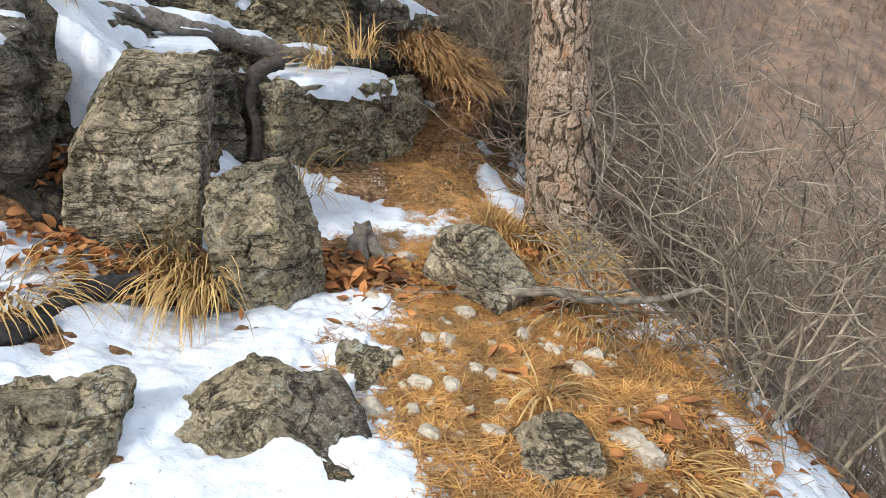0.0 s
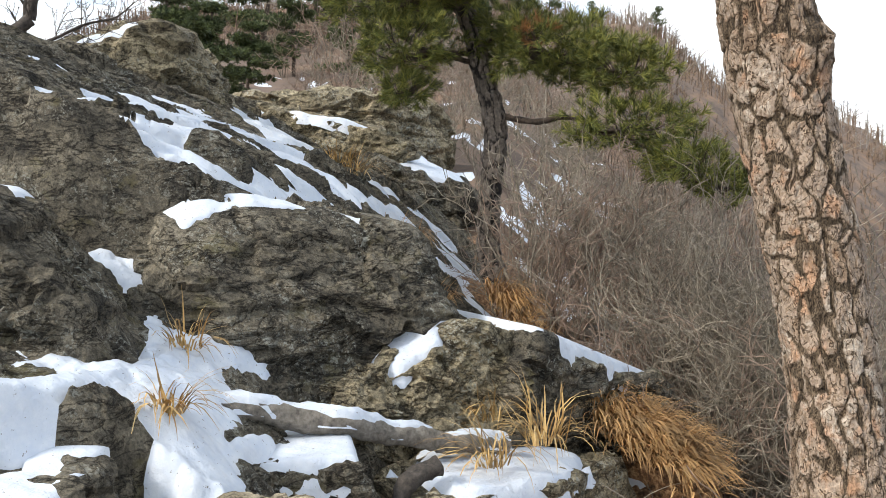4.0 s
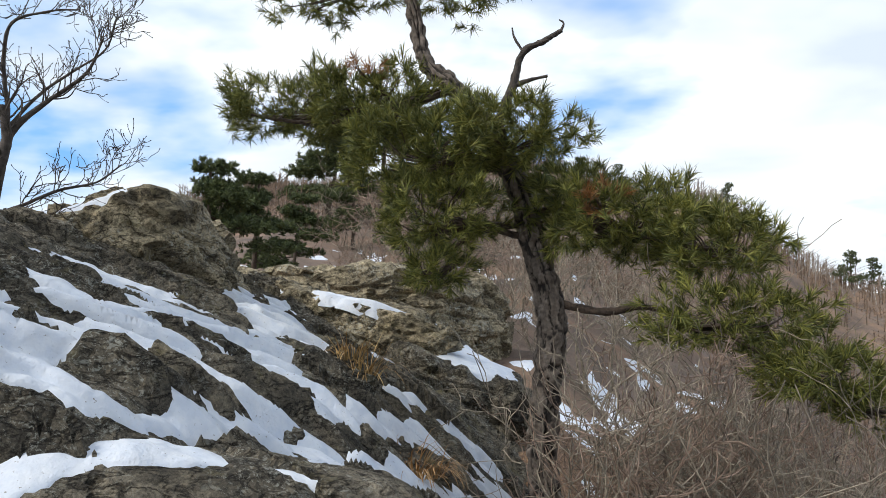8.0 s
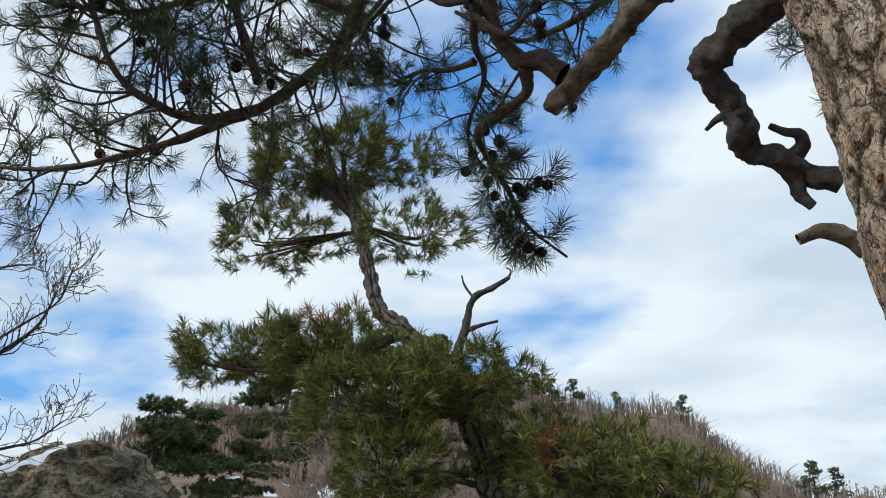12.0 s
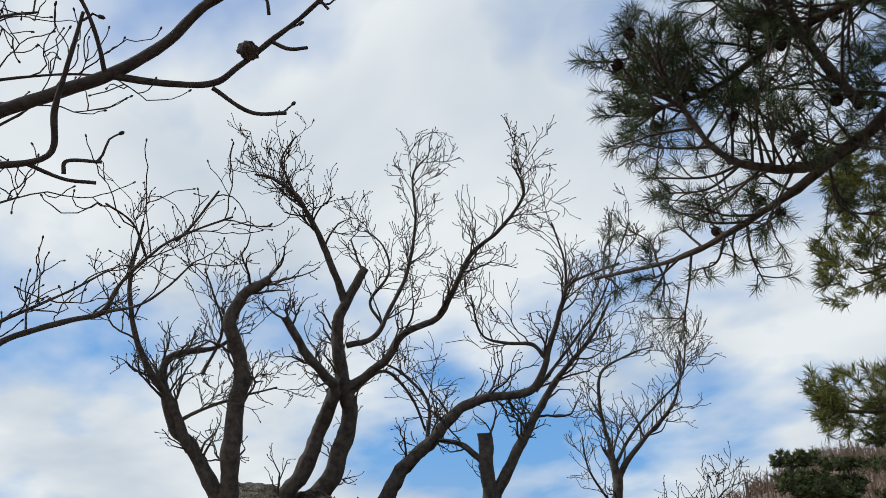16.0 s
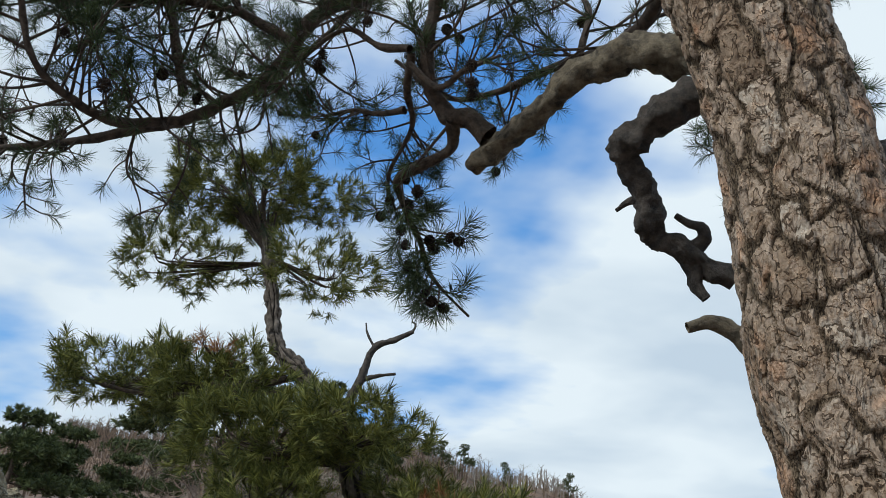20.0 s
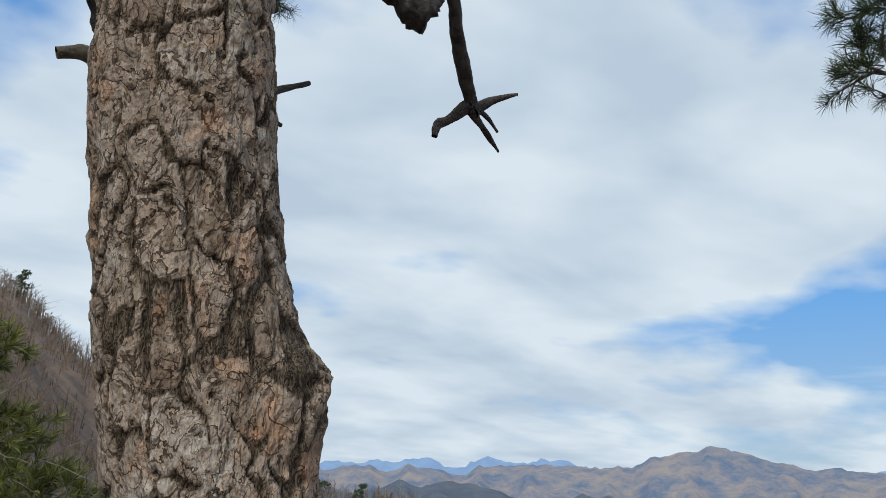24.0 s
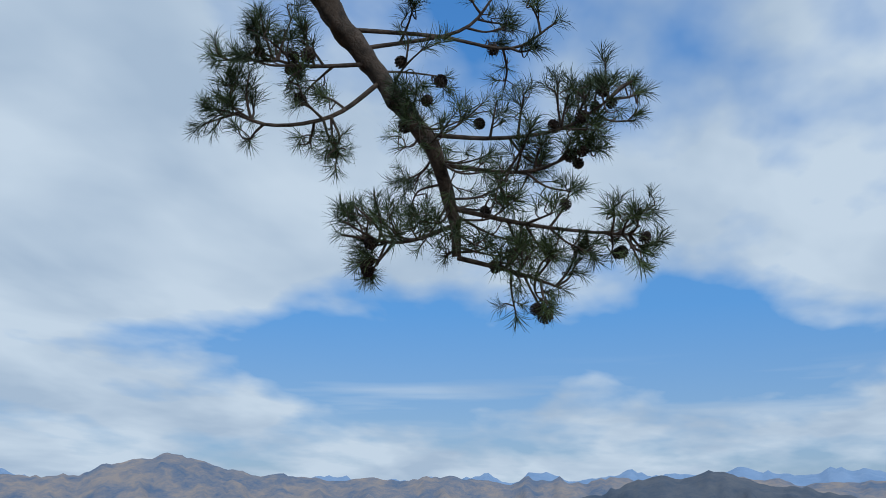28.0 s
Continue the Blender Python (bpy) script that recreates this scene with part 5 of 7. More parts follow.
    over2 = [(0.08, 3.92, 4.4), (-0.5, 4.5, 4.34), (-0.85, 4.55, 4.40), (-1.24, 4.6, 4.72)]
    limb("limb", over2, 0.024, 0.006, LIMB, seed=50)
    sprays(over2, 12, 0.42, rng, wood, spots, 0.25, 0.1, 4)
    reach = [(-1.0, 4.3, 4.25), (-1.348, 4.296, 4.445), (-1.449, 4.047, 4.472), (-1.565, 3.81, 4.456), (-1.677, 3.583, 4.41), (-1.741, 3.395, 4.351)]
    limb("limb", reach, 0.014, 0.004, LIMB, seed=51)
    sprays(reach, 46, 0.24, rng, wood, spots, 0.25, 0.0, 3, 0.004)
    far_tip = [(-1.562, 3.837, 4.473), (-1.568, 3.53, 4.536), (-1.631, 3.276, 4.513), (-1.808, 3.146, 4.355), (-1.934, 3.034, 4.2), (-2.006, 2.917, 4.069)]
    limb("limb", far_tip, 0.008, 0.004, LIMB, seed=52)
    sprays(far_tip, 16, 0.16, rng, wood, spots, 0.6, 0.0, 3, 0.004)
    sprays(high, 8, 0.36, rng, wood, spots, 0.2, 0.0, 4)
    sprays(up, 12, 0.42, rng, wood, spots, 0.2, 0.2, 4)
    tagged(part("twig_work", wood.mesh("twig_work", LIMB), tree), kind="stuff")
    foliage(tree, spots, TUFTS, rng, scale=0.86)
    add_cones(tree, spots, 64, rng)
    wood, spots = Acc(), []
    sprays(down, 18, 0.20, rng, wood, spots, 0.38, -0.1, 3, 0.004)
    crown = [(0.07, 3.94, 4.6), (0.25, 4.5, 4.7), (0.35, 4.9, 4.5), (0.5, 5.3, 4.25)]
    limb("limb", crown, 0.03, 0.01, LIMB, seed=40)
    sprays(crown, 14, 0.4, rng, wood, spots, 0.4, 0.1, 4)
    tagged(part("twig_work", wood.mesh("twig_work", LIMB), tree), kind="stuff")
    foliage(tree, spots, TUFTS, rng, scale=1.0)
    fine, tips = Acc(), []
    # thin limbs that hang between the long limb and the broken one
    for course, count, seed in (([(-0.613, 4.462, 3.692), (-0.64, 4.57, 3.626), (-0.636, 4.67, 3.572), (-0.713, 4.776, 3.478), (-0.735, 4.862, 3.425)], 14, 61),
                                ([(-0.619, 4.454, 3.7), (-0.734, 4.51, 3.766), (-0.857, 4.532, 3.864), (-0.989, 4.59, 3.829), (-1.127, 4.683, 3.733)], 18, 62),
                                ([(-0.651, 4.598, 3.585), (-0.744, 4.635, 3.597), (-0.835, 4.655, 3.629), (-0.94, 4.69, 3.629)], 11, 63),
                                ([(-0.625, 4.48, 3.666), (-0.529, 4.491, 3.583), (-0.439, 4.428, 3.594), (-0.332, 4.369, 3.594)], 10, 64)):
        limb("limb", course, 0.012, 0.004, LIMB, seed=seed)
        sprays(course, count, 0.24, rng, fine, tips, 0.2, -0.05, 3, 0.004)
    tagged(part("twig_work", fine.mesh("twig_work", LIMB), tree), kind="stuff")
    foliage(tree, tips, TUFTS, rng, scale=0.72)
    add_cones(tree, tips, 14, rng, 0.85)
    add_cones(tree, spots, 20, rng)
    return tree


big_pine()


# ---- the twisted pine on the slope ----
def cloud(center, radii, count, rng, wood, spots, root):
    """A flat pad of foliage round a centre, borne by twigs from a root point."""
    c, rad = np.array(center), np.array(radii)
    ends = []
    for n in range(count):
        d = unit(rng.normal(size=3))
        k = rng.uniform(0.55, 1.0) ** 0.6
        p = c + d * rad * k * (1 + 0.25 * math.sin(7 * d[0] + 3 * d[1]))
        spots.append((p, unit(d * np.array([1, 1, 0.7]) + np.array([0, 0, 0.65]) + rng.normal(size=3) * 0.6)))
        ends.append(p)
    for n in range(max(5, count // 14)):
        e = c + (ends[rng.integers(len(ends))] - c) * 0.7
        m = c + (e - c) * 0.4 + np.array([0, 0, -0.35]) * rad
        q = curve([np.array(root), m, e], 4)
        wood.add(*tube(q, np.linspace(0.010, 0.003, len(q)), 4))


def twisted_pine():
    rng = np.random.default_rng(23)
    tree = thing("pine_tree", on_ground(-1.2, 8.0), "gnarled leaning pine with flat pads of olive needles on the slope", "tree")
    main = [(-1.15, 8.0, 0.35), (-1.21, 8.0, 0.75), (-1.30, 8.0, 1.1), (-1.29, 8.0, 1.6), (-1.25, 8.0, 2.15), (-1.38, 8.0, 2.65), (-1.49, 8.0, 3.04), (-1.70, 8.0, 3.46), (-2.02, 8.0, 3.87), (-2.22, 8.0, 4.05), (-2.32, 8.0, 4.40), (-2.42, 8.0, 4.78), (-2.5, 8.0, 5.1)]
    bark_part("trunk", tree, BARK_DARK, points=main, radii=[0.12, 0.105, 0.095, 0.09, 0.085, 0.08, 0.075, 0.065, 0.055, 0.05, 0.042, 0.04, 0.025], sides=72, per_m=70, wrap=9, tall=0.22, depth=0.022, seed=31)
    for pts, r0, r1 in (([(-1.72, 8.0, 3.5), (-1.62, 7.95, 3.60), (-1.54, 7.9, 3.75), (-1.46, 7.9, 4.02), (-1.30, 7.9, 4.10), (-1.18, 7.9, 4.16)], 0.05, 0.02),
                        ([(-1.54, 7.9, 3.78), (-1.40, 7.9, 3.82), (-1.28, 7.9, 3.84)], 0.025, 0.012), ([(-1.46, 7.9, 4.04), (-1.52, 7.9, 4.14), (-1.54, 7.9, 4.22)], 0.014, 0.007),
                        ([(-1.19, 7.9, 4.15), (-1.17, 7.9, 4.21), (-1.20, 7.9, 4.24)], 0.014, 0.007)):
        part("dead_branch", mesh_of("dead_branch", *rough_limb(pts, r0 * 0.75, r1 * 0.75, seed=3), DEAD), tree, "dark bare dead branch")
    limbs = ([(-1.45, 8.0, 2.95), (-1.1, 7.9, 2.95), (-0.7, 7.8, 2.70), (-0.3, 7.8, 2.6)], [(-2.0, 8.0, 3.85), (-2.5, 7.9, 3.65), (-3.1, 7.8, 3.60), (-3.6, 7.8, 3.70)],
             [(-1.28, 8.0, 2.28), (-0.95, 7.95, 2.20), (-0.6, 7.9, 2.22), (-0.2, 7.8, 2.10), (0.2, 7.6, 1.85), (0.6, 7.6, 1.7)], [(-1.4, 8.0, 2.7), (-1.7, 7.9, 2.75), (-1.95, 7.8, 2.6)])
    for n, pts in enumerate(limbs):
        part("limb", mesh_of("limb", *rough_limb(pts, 0.026, 0.010, seed=n + 5), LIMB), tree)
    wood, spots, rust = Acc(), [], []
    for c, rad, n, root in (((-3.25, 8.0, 3.78), (0.75, 0.55, 0.20), 300, (-2.3, 8.0, 3.75)), ((-2.55, 7.9, 3.72), (0.65, 0.55, 0.24), 240, (-2.1, 8.0, 3.85)),
                            ((-2.05, 7.7, 3.30), (0.75, 0.55, 0.26), 330, (-1.6, 8.0, 3.2)), ((-1.45, 7.6, 3.36), (0.45, 0.45, 0.20), 170, (-1.6, 8.0, 3.3)),
                            ((-1.95, 7.7, 2.85), (0.5, 0.45, 0.28), 200, (-1.45, 8.0, 2.8)), ((-0.75, 7.9, 2.80), (0.62, 0.55, 0.24), 270, (-1.2, 7.9, 2.9)), ((-0.22, 7.8, 2.62), (0.42, 0.45, 0.24), 170, (-0.7, 7.8, 2.7)),
                            ((-0.1, 7.7, 2.15), (0.55, 0.45, 0.20), 150, (-0.5, 7.8, 2.1)), ((0.35, 7.6, 1.85), (0.38, 0.35, 0.17), 110, (0.0, 7.6, 1.9)), ((0.68, 7.6, 1.66), (0.28, 0.3, 0.12), 60, (0.4, 7.6, 1.7)),
                            ((-1.95, 7.6, 2.45), (0.22, 0.22, 0.14), 55, (-1.8, 7.9, 2.6)), ((-2.68, 8.0, 5.42), (0.85, 0.6, 0.24), 520, (-2.42, 8.0, 4.8)), ((-3.15, 8.0, 4.78), (0.55, 0.5, 0.24), 150, (-2.4, 8.0, 4.75)), ((-2.0, 8.0, 4.68), (0.5, 0.45, 0.24), 120, (-2.4, 8.0, 4.8)),
                            ((-1.1, 8.0, 3.0), (0.4, 0.4, 0.2), 90, (-1.4, 8.0, 2.9))):
        cloud(c, rad, int(n * 1.6), rng, wood, spots, root)
    cloud((-0.85, 7.5, 2.86), (0.14, 0.12, 0.12), 14, rng, wood, rust, (-0.9, 7.8, 2.8))
    cloud((-2.50, 7.5, 3.84), (0.14, 0.12, 0.08), 12, rng, wood, rust, (-2.4, 7.8, 3.7))
    tagged(part("twig_work", wood.mesh("twig_work", LIMB), tree), kind="stuff")
    foliage(tree, spots, TUFTS_MID, rng, NEEDLE_OLIVE, 1.0)
    foliage(tree, rust, TUFTS_MID, rng, NEEDLE_RUST, 0.9, "dead_needles")
    return tree


twisted_pine()


# ---- bare trees and brush ----
def grow(acc, p, d, length, r, depth, rng, wild=0.5, lift=0.25, sides=5, buds=None, least=0.0015, kids=(2, 5)):
    """A bare branch that bends, tapers and forks."""
    n = 5
    pts = [np.asarray(p, float)]
    d = unit(d)
    for k in range(n):
        d = unit(d + rng.normal(size=3) * wild * 0.35 + np.array([0, 0, lift * 0.2]))
        pts.append(pts[-1] + d * length / n)
    c = np.array(pts)
    r = max(r, least)
    tip = max(r * 0.6, least * 0.8)
    acc.add(*tube(c, np.linspace(r, tip, len(c)), max(3, sides)))
    if buds is not None and depth == 0:
        buds.append((c[-1], d, tip))
    if depth == 0:
        return
    for m in range(rng.integers(*kids)):
        k = rng.uniform(0.25, 1.0) if m else 1.0
        i = min(int(k * n), n)
        base = c[i] if i == n else c[i] + (c[i + 1] - c[i]) * (k * n - i)
        out = unit(np.cross(d, rng.normal(size=3)))
        dd = unit(d * rng.uniform(0.6, 1.1) + out * rng.uniform(0.4, 1.0))
        grow(acc, base, dd, length * rng.uniform(0.45, 0.75), r * rng.uniform(0.42, 0.6), depth - 1, rng, wild, lift, sides - 1, buds, least, kids)


def stemmed_tree(name, base, stems, mat, label, seed, depth=2, twig=0.5, category="tree", wild=0.45, buds=False, least=0.0035, kids=(2, 5), more=1.0):
    """A tree whose stems follow given lines and carry random side branches."""
    rng = np.random.default_rng(seed)
    tree = thing(name, base, label, category)
    tips = [] if buds else None
    for pts, r0, r1, dens in stems:
        v, f = rough_limb(pts, r0, r1, 8, 0.12, seed=int(rng.integers(99)), per=7)
        part("stem", mesh_of("stem", v, f, mat), tree)
        acc = Acc()
        c = curve(pts, 7)
        for n in range(int(dens * more)):
            k = rng.uniform(0.2, 1.0) if n else 1.0
            i = min(int(k * (len(c) - 1)), len(c) - 2)
            along = unit(c[i + 1] - c[i])
            out = unit(np.cross(along, rng.normal(size=3)))
            grow(acc, c[i], unit(along * 0.7 + out * 0.8 + np.array([0, 0, 0.25])), twig * rng.uniform(0.5, 1.1), min(0.009, max(least * 1.3, (r0 + (r1 - r0) * k) * 0.40)), depth, rng, wild, 0.35, 5, tips, least, kids)
        if acc.n:
            tagged(part("branch_work", acc.mesh("branch_work", mat), tree), kind="stuff")
    if tips:
        acc = Acc()
        v, f = BALLS[1]
        for p, d, r in tips:
            acc.add((v * np.array([1, 1, 1.9])) @ turn_to(d).T * max(r * 1.7, 0.004) + p, f)
        tagged(part("bud_work", acc.mesh("bud_work", mat), tree), kind="stuff")
    return tree


STEMS = [([(-5.45, 4.1, 1.6), (-5.38, 4.2, 2.2), (-5.31, 4.37, 2.6)], 0.085, 0.078, 0)]
STEMS += [
    ([(-5.31, 4.37, 2.58), (-5.24, 4.42, 2.9), (-5.15, 4.54, 3.14), (-5.04, 4.57, 3.48), (-4.99, 4.46, 3.78), (-4.92, 4.39, 4.05), (-4.85, 4.39, 4.18), (-4.71, 4.47, 4.4)], 0.075, 0.026, 5),
    ([(-4.85, 4.39, 4.2), (-4.76, 4.22, 4.42), (-4.67, 4.05, 4.6), (-4.6, 3.88, 4.73), (-4.58, 3.71, 4.78), (-4.57, 3.6, 4.76)], 0.026, 0.006, 10),
    ([(-4.62, 3.9, 4.72), (-4.59, 3.81, 4.83), (-4.54, 3.75, 4.92), (-4.44, 3.79, 5.05)], 0.009, 0.005, 3),
]
STEMS += [
    ([(-5.02, 4.51, 3.65), (-4.89, 4.63, 3.74), (-4.77, 4.71, 3.85), (-4.67, 4.74, 3.97), (-4.5, 4.9, 4.06), (-4.37, 4.93, 4.18), (-4.18, 4.96, 4.41), (-4.0, 5.05, 4.53), (-3.79, 5.1, 4.71), (-3.72, 4.99, 4.84)], 0.034, 0.006, 14),
    ([(-4.93, 4.47, 3.92), (-4.86, 4.64, 4.0), (-4.77, 4.71, 4.21), (-4.67, 4.77, 4.44), (-4.53, 4.74, 4.77), (-4.43, 4.65, 5.04), (-4.34, 4.71, 5.18)], 0.02, 0.005, 12),
    ([(-5.02, 4.4, 3.44), (-4.91, 4.4, 3.6), (-4.87, 4.29, 3.67), (-4.83, 4.15, 3.77), (-4.77, 3.97, 3.95)], 0.036, 0.022, 5),
]
STEMS += [
    ([(-5.35, 4.25, 2.57), (-5.28, 4.26, 2.92), (-5.18, 4.37, 3.15), (-5.09, 4.41, 3.42), (-4.99, 4.44, 3.66)], 0.06, 0.045, 2),
    ([(-4.87, 4.7, 4.1), (-4.9, 4.61, 4.26), (-4.81, 4.7, 4.47), (-4.8, 4.63, 4.66), (-4.85, 4.51, 4.77)], 0.012, 0.005, 6),
    ([(-5.18, 4.63, 3.67), (-5.07, 4.83, 3.85), (-5.05, 5.05, 3.69), (-5.08, 5.18, 3.49)], 0.012, 0.008, 4),
]
stemmed_tree("oak_tree", on_ground(-5.45, 4.1), STEMS, OAK, "bare oak with rough dark forking stems on the crest", 51, 2, 0.25, buds=True, kids=(2, 5), least=0.0026, wild=0.55, more=2.0)
STEMS = [([(-4.95, 4.85, 1.6), (-5.1, 4.7, 2.2), (-5.07, 4.66, 2.6)], 0.07, 0.06, 0), ([(-4.7, 5.2, 1.6), (-4.6, 5.35, 2.3), (-4.56, 5.36, 2.6)], 0.055, 0.048, 0)]
STEMS += [
    ([(-5.07, 4.66, 2.58), (-4.96, 4.77, 2.87), (-4.85, 4.85, 3.1), (-4.7, 4.98, 3.3), (-4.57, 5.08, 3.46), (-4.42, 5.23, 3.56), (-4.22, 5.44, 3.6), (-4.08, 5.48, 3.81), (-3.92, 5.48, 4.08), (-3.81, 5.48, 4.2), (-3.56, 5.66, 4.29)], 0.058, 0.006, 13),
    ([(-4.12, 5.51, 3.79), (-4.17, 5.43, 3.89), (-4.29, 5.29, 3.91), (-4.38, 5.17, 3.98), (-4.35, 5.07, 4.22)], 0.016, 0.005, 5),
    ([(-3.88, 5.49, 4.15), (-3.79, 5.41, 4.33), (-3.73, 5.27, 4.54)], 0.01, 0.004, 3),
]
STEMS += [
    ([(-4.22, 5.48, 3.6), (-4.14, 5.55, 3.73), (-3.98, 5.66, 3.95), (-3.83, 5.74, 4.16), (-3.54, 5.76, 4.6)], 0.014, 0.004, 6),
    ([(-4.56, 5.36, 2.59), (-4.54, 5.34, 2.84), (-4.51, 5.31, 3.04), (-4.47, 5.26, 3.36)], 0.048, 0.042, 1),
    ([(-4.5, 5.35, 2.98), (-4.39, 5.45, 3.25), (-4.27, 5.53, 3.5), (-4.14, 5.62, 3.71), (-3.97, 5.74, 3.93), (-3.81, 5.8, 4.17)], 0.04, 0.006, 11),
]
STEMS += [
    ([(-4.5, 5.27, 3.19), (-4.61, 5.17, 3.3), (-4.72, 5.05, 3.34)], 0.022, 0.01, 2),
    ([(-4.75, 5.0, 3.33), (-4.73, 4.99, 3.57), (-4.79, 4.83, 3.75), (-4.87, 4.68, 3.84)], 0.014, 0.005, 5),
]
stemmed_tree("oak_tree", on_ground(-4.9, 4.9), STEMS, OAK, "bare oak leaning out over the rocks beside a broken stem", 53, 2, 0.25, buds=True, kids=(2, 5), least=0.0026, wild=0.55, more=2.0)
STEMS = [([(-5.098, 6.328, 2.012), (-5.076, 6.398, 2.372), (-5.045, 6.471, 2.621), (-4.988, 6.575, 2.807), (-4.898, 6.716, 2.959)], 0.062, 0.046, 2),
    ([(-4.898, 6.716, 2.959), (-4.848, 6.735, 3.24), (-4.858, 6.715, 3.402), (-4.873, 6.702, 3.525)], 0.040, 0.024, 4)]
STEMS += [([(-4.899, 6.769, 3.273), (-4.814, 6.806, 3.424), (-4.683, 6.882, 3.584), (-4.456, 6.999, 3.833), (-4.334, 6.997, 4.075)], 0.028, 0.006, 10),
    ([(-5.058, 6.461, 2.588), (-4.928, 6.602, 2.659), (-4.745, 6.774, 2.804), (-4.545, 6.942, 2.953), (-4.366, 7.09, 3.037), (-4.231, 7.171, 3.176)], 0.020, 0.005, 10)]
STEMS += [
    ([(-5.32, 7.11, 2.76), (-5.22, 7.06, 3.46), (-5.18, 6.93, 3.96), (-5.1, 6.89, 4.23), (-4.89, 7.03, 4.36), (-4.74, 7.16, 4.41)], 0.022, 0.005, 9),
    ([(-5.23, 7.05, 3.46), (-5.05, 7.17, 3.78), (-4.85, 7.31, 4.01), (-4.69, 7.41, 4.2), (-4.6, 7.4, 4.47)], 0.014, 0.005, 7),
    ([(-5.26, 7.1, 3.15), (-5.35, 6.92, 3.46), (-5.33, 6.84, 3.73)], 0.012, 0.005, 4),
]
stemmed_tree("oak_tree", (-5.10, 6.33, 2.01), STEMS, OAK, "slim bare oak with fine pale twigs", 54, 2, 0.25, buds=True, kids=(2, 5), least=0.0026, wild=0.55, more=2.0)
STEMS = [([(-5.1, 4.0, 1.5), (-5.08, 3.95, 2.1), (-5.05, 3.9, 2.55)], 0.075, 0.068, 0)]
STEMS += [
    ([(-5.05, 3.9, 2.53), (-5.02, 3.85, 2.78), (-4.96, 3.8, 3.06), (-4.88, 3.78, 3.39), (-4.8, 3.74, 3.62), (-4.74, 3.63, 3.81), (-4.69, 3.64, 3.91), (-4.63, 3.68, 4.0), (-4.55, 3.78, 4.08)], 0.066, 0.024, 6),
    ([(-5.04, 3.86, 2.69), (-5.04, 3.75, 2.95), (-5.05, 3.59, 3.17), (-5.07, 3.48, 3.28), (-5.03, 3.36, 3.53), (-5.0, 3.4, 3.66), (-4.94, 3.61, 3.73), (-4.89, 3.73, 3.82)], 0.05, 0.008, 7),
    ([(-5.03, 3.59, 3.13), (-4.98, 3.4, 3.4), (-4.93, 3.21, 3.59), (-4.8, 3.05, 3.92), (-4.61, 3.02, 4.27)], 0.03, 0.006, 9),
]
STEMS += [
    ([(-5.03, 3.47, 3.27), (-5.0, 3.62, 3.37), (-4.96, 3.8, 3.46), (-4.91, 4.02, 3.55)], 0.012, 0.005, 5),
    ([(-4.97, 3.57, 3.56), (-4.88, 3.63, 3.82), (-4.84, 3.53, 4.03), (-4.82, 3.45, 4.17)], 0.01, 0.004, 5),
]
stemmed_tree("oak_tree", on_ground(-5.1, 4.0), STEMS, OAK, "bare oak with a bent broken-topped stem", 55, 2, 0.25, buds=True, kids=(2, 5), least=0.0026, wild=0.55, more=2.0)
STEMS = [([(-1.95, 1.3, -0.2), (-1.92, 1.5, 1.2), (-1.82, 1.85, 2.35), (-1.75, 2.08, 2.64)], 0.035, 0.0145, 0)]
STEMS += [
    ([(-1.75, 2.08, 2.64), (-1.73, 2.2, 2.74), (-1.7, 2.28, 2.82), (-1.67, 2.35, 2.88), (-1.64, 2.42, 2.93), (-1.61, 2.48, 2.97), (-1.55, 2.55, 3.03), (-1.5, 2.59, 3.09), (-1.45, 2.63, 3.13), (-1.4, 2.65, 3.18)], 0.0135, 0.0075, 0),
    ([(-1.4, 2.65, 3.18), (-1.37, 2.71, 3.21), (-1.36, 2.74, 3.23), (-1.31, 2.79, 3.27), (-1.26, 2.85, 3.3)], 0.0062, 0.004, 3),
    ([(-1.61, 2.48, 2.97), (-1.59, 2.58, 2.98), (-1.57, 2.65, 3.0), (-1.54, 2.68, 3.03), (-1.5, 2.72, 3.08), (-1.46, 2.75, 3.11), (-1.4, 2.79, 3.16)], 0.0065, 0.0035, 3),
]
STEMS += [
    ([(-1.57, 2.65, 2.99), (-1.56, 2.72, 2.96), (-1.54, 2.78, 2.97)], 0.0035, 0.003, 1),
    ([(-1.49, 2.72, 3.07), (-1.48, 2.75, 3.06), (-1.47, 2.78, 3.07)], 0.0035, 0.003, 0),
    ([(-1.47, 2.62, 3.12), (-1.43, 2.69, 3.15), (-1.4, 2.74, 3.17), (-1.37, 2.81, 3.17), (-1.33, 2.86, 3.2)], 0.0045, 0.003, 1),
]
STEMS += [
    ([(-1.4, 2.73, 3.15), (-1.41, 2.76, 3.14), (-1.41, 2.79, 3.12)], 0.003, 0.0026, 0),
    ([(-1.4, 2.65, 3.18), (-1.37, 2.62, 3.21), (-1.33, 2.59, 3.26)], 0.0045, 0.0035, 1),
    ([(-1.4, 2.65, 3.18), (-1.36, 2.66, 3.22), (-1.3, 2.64, 3.27)], 0.005, 0.0035, 1),
]
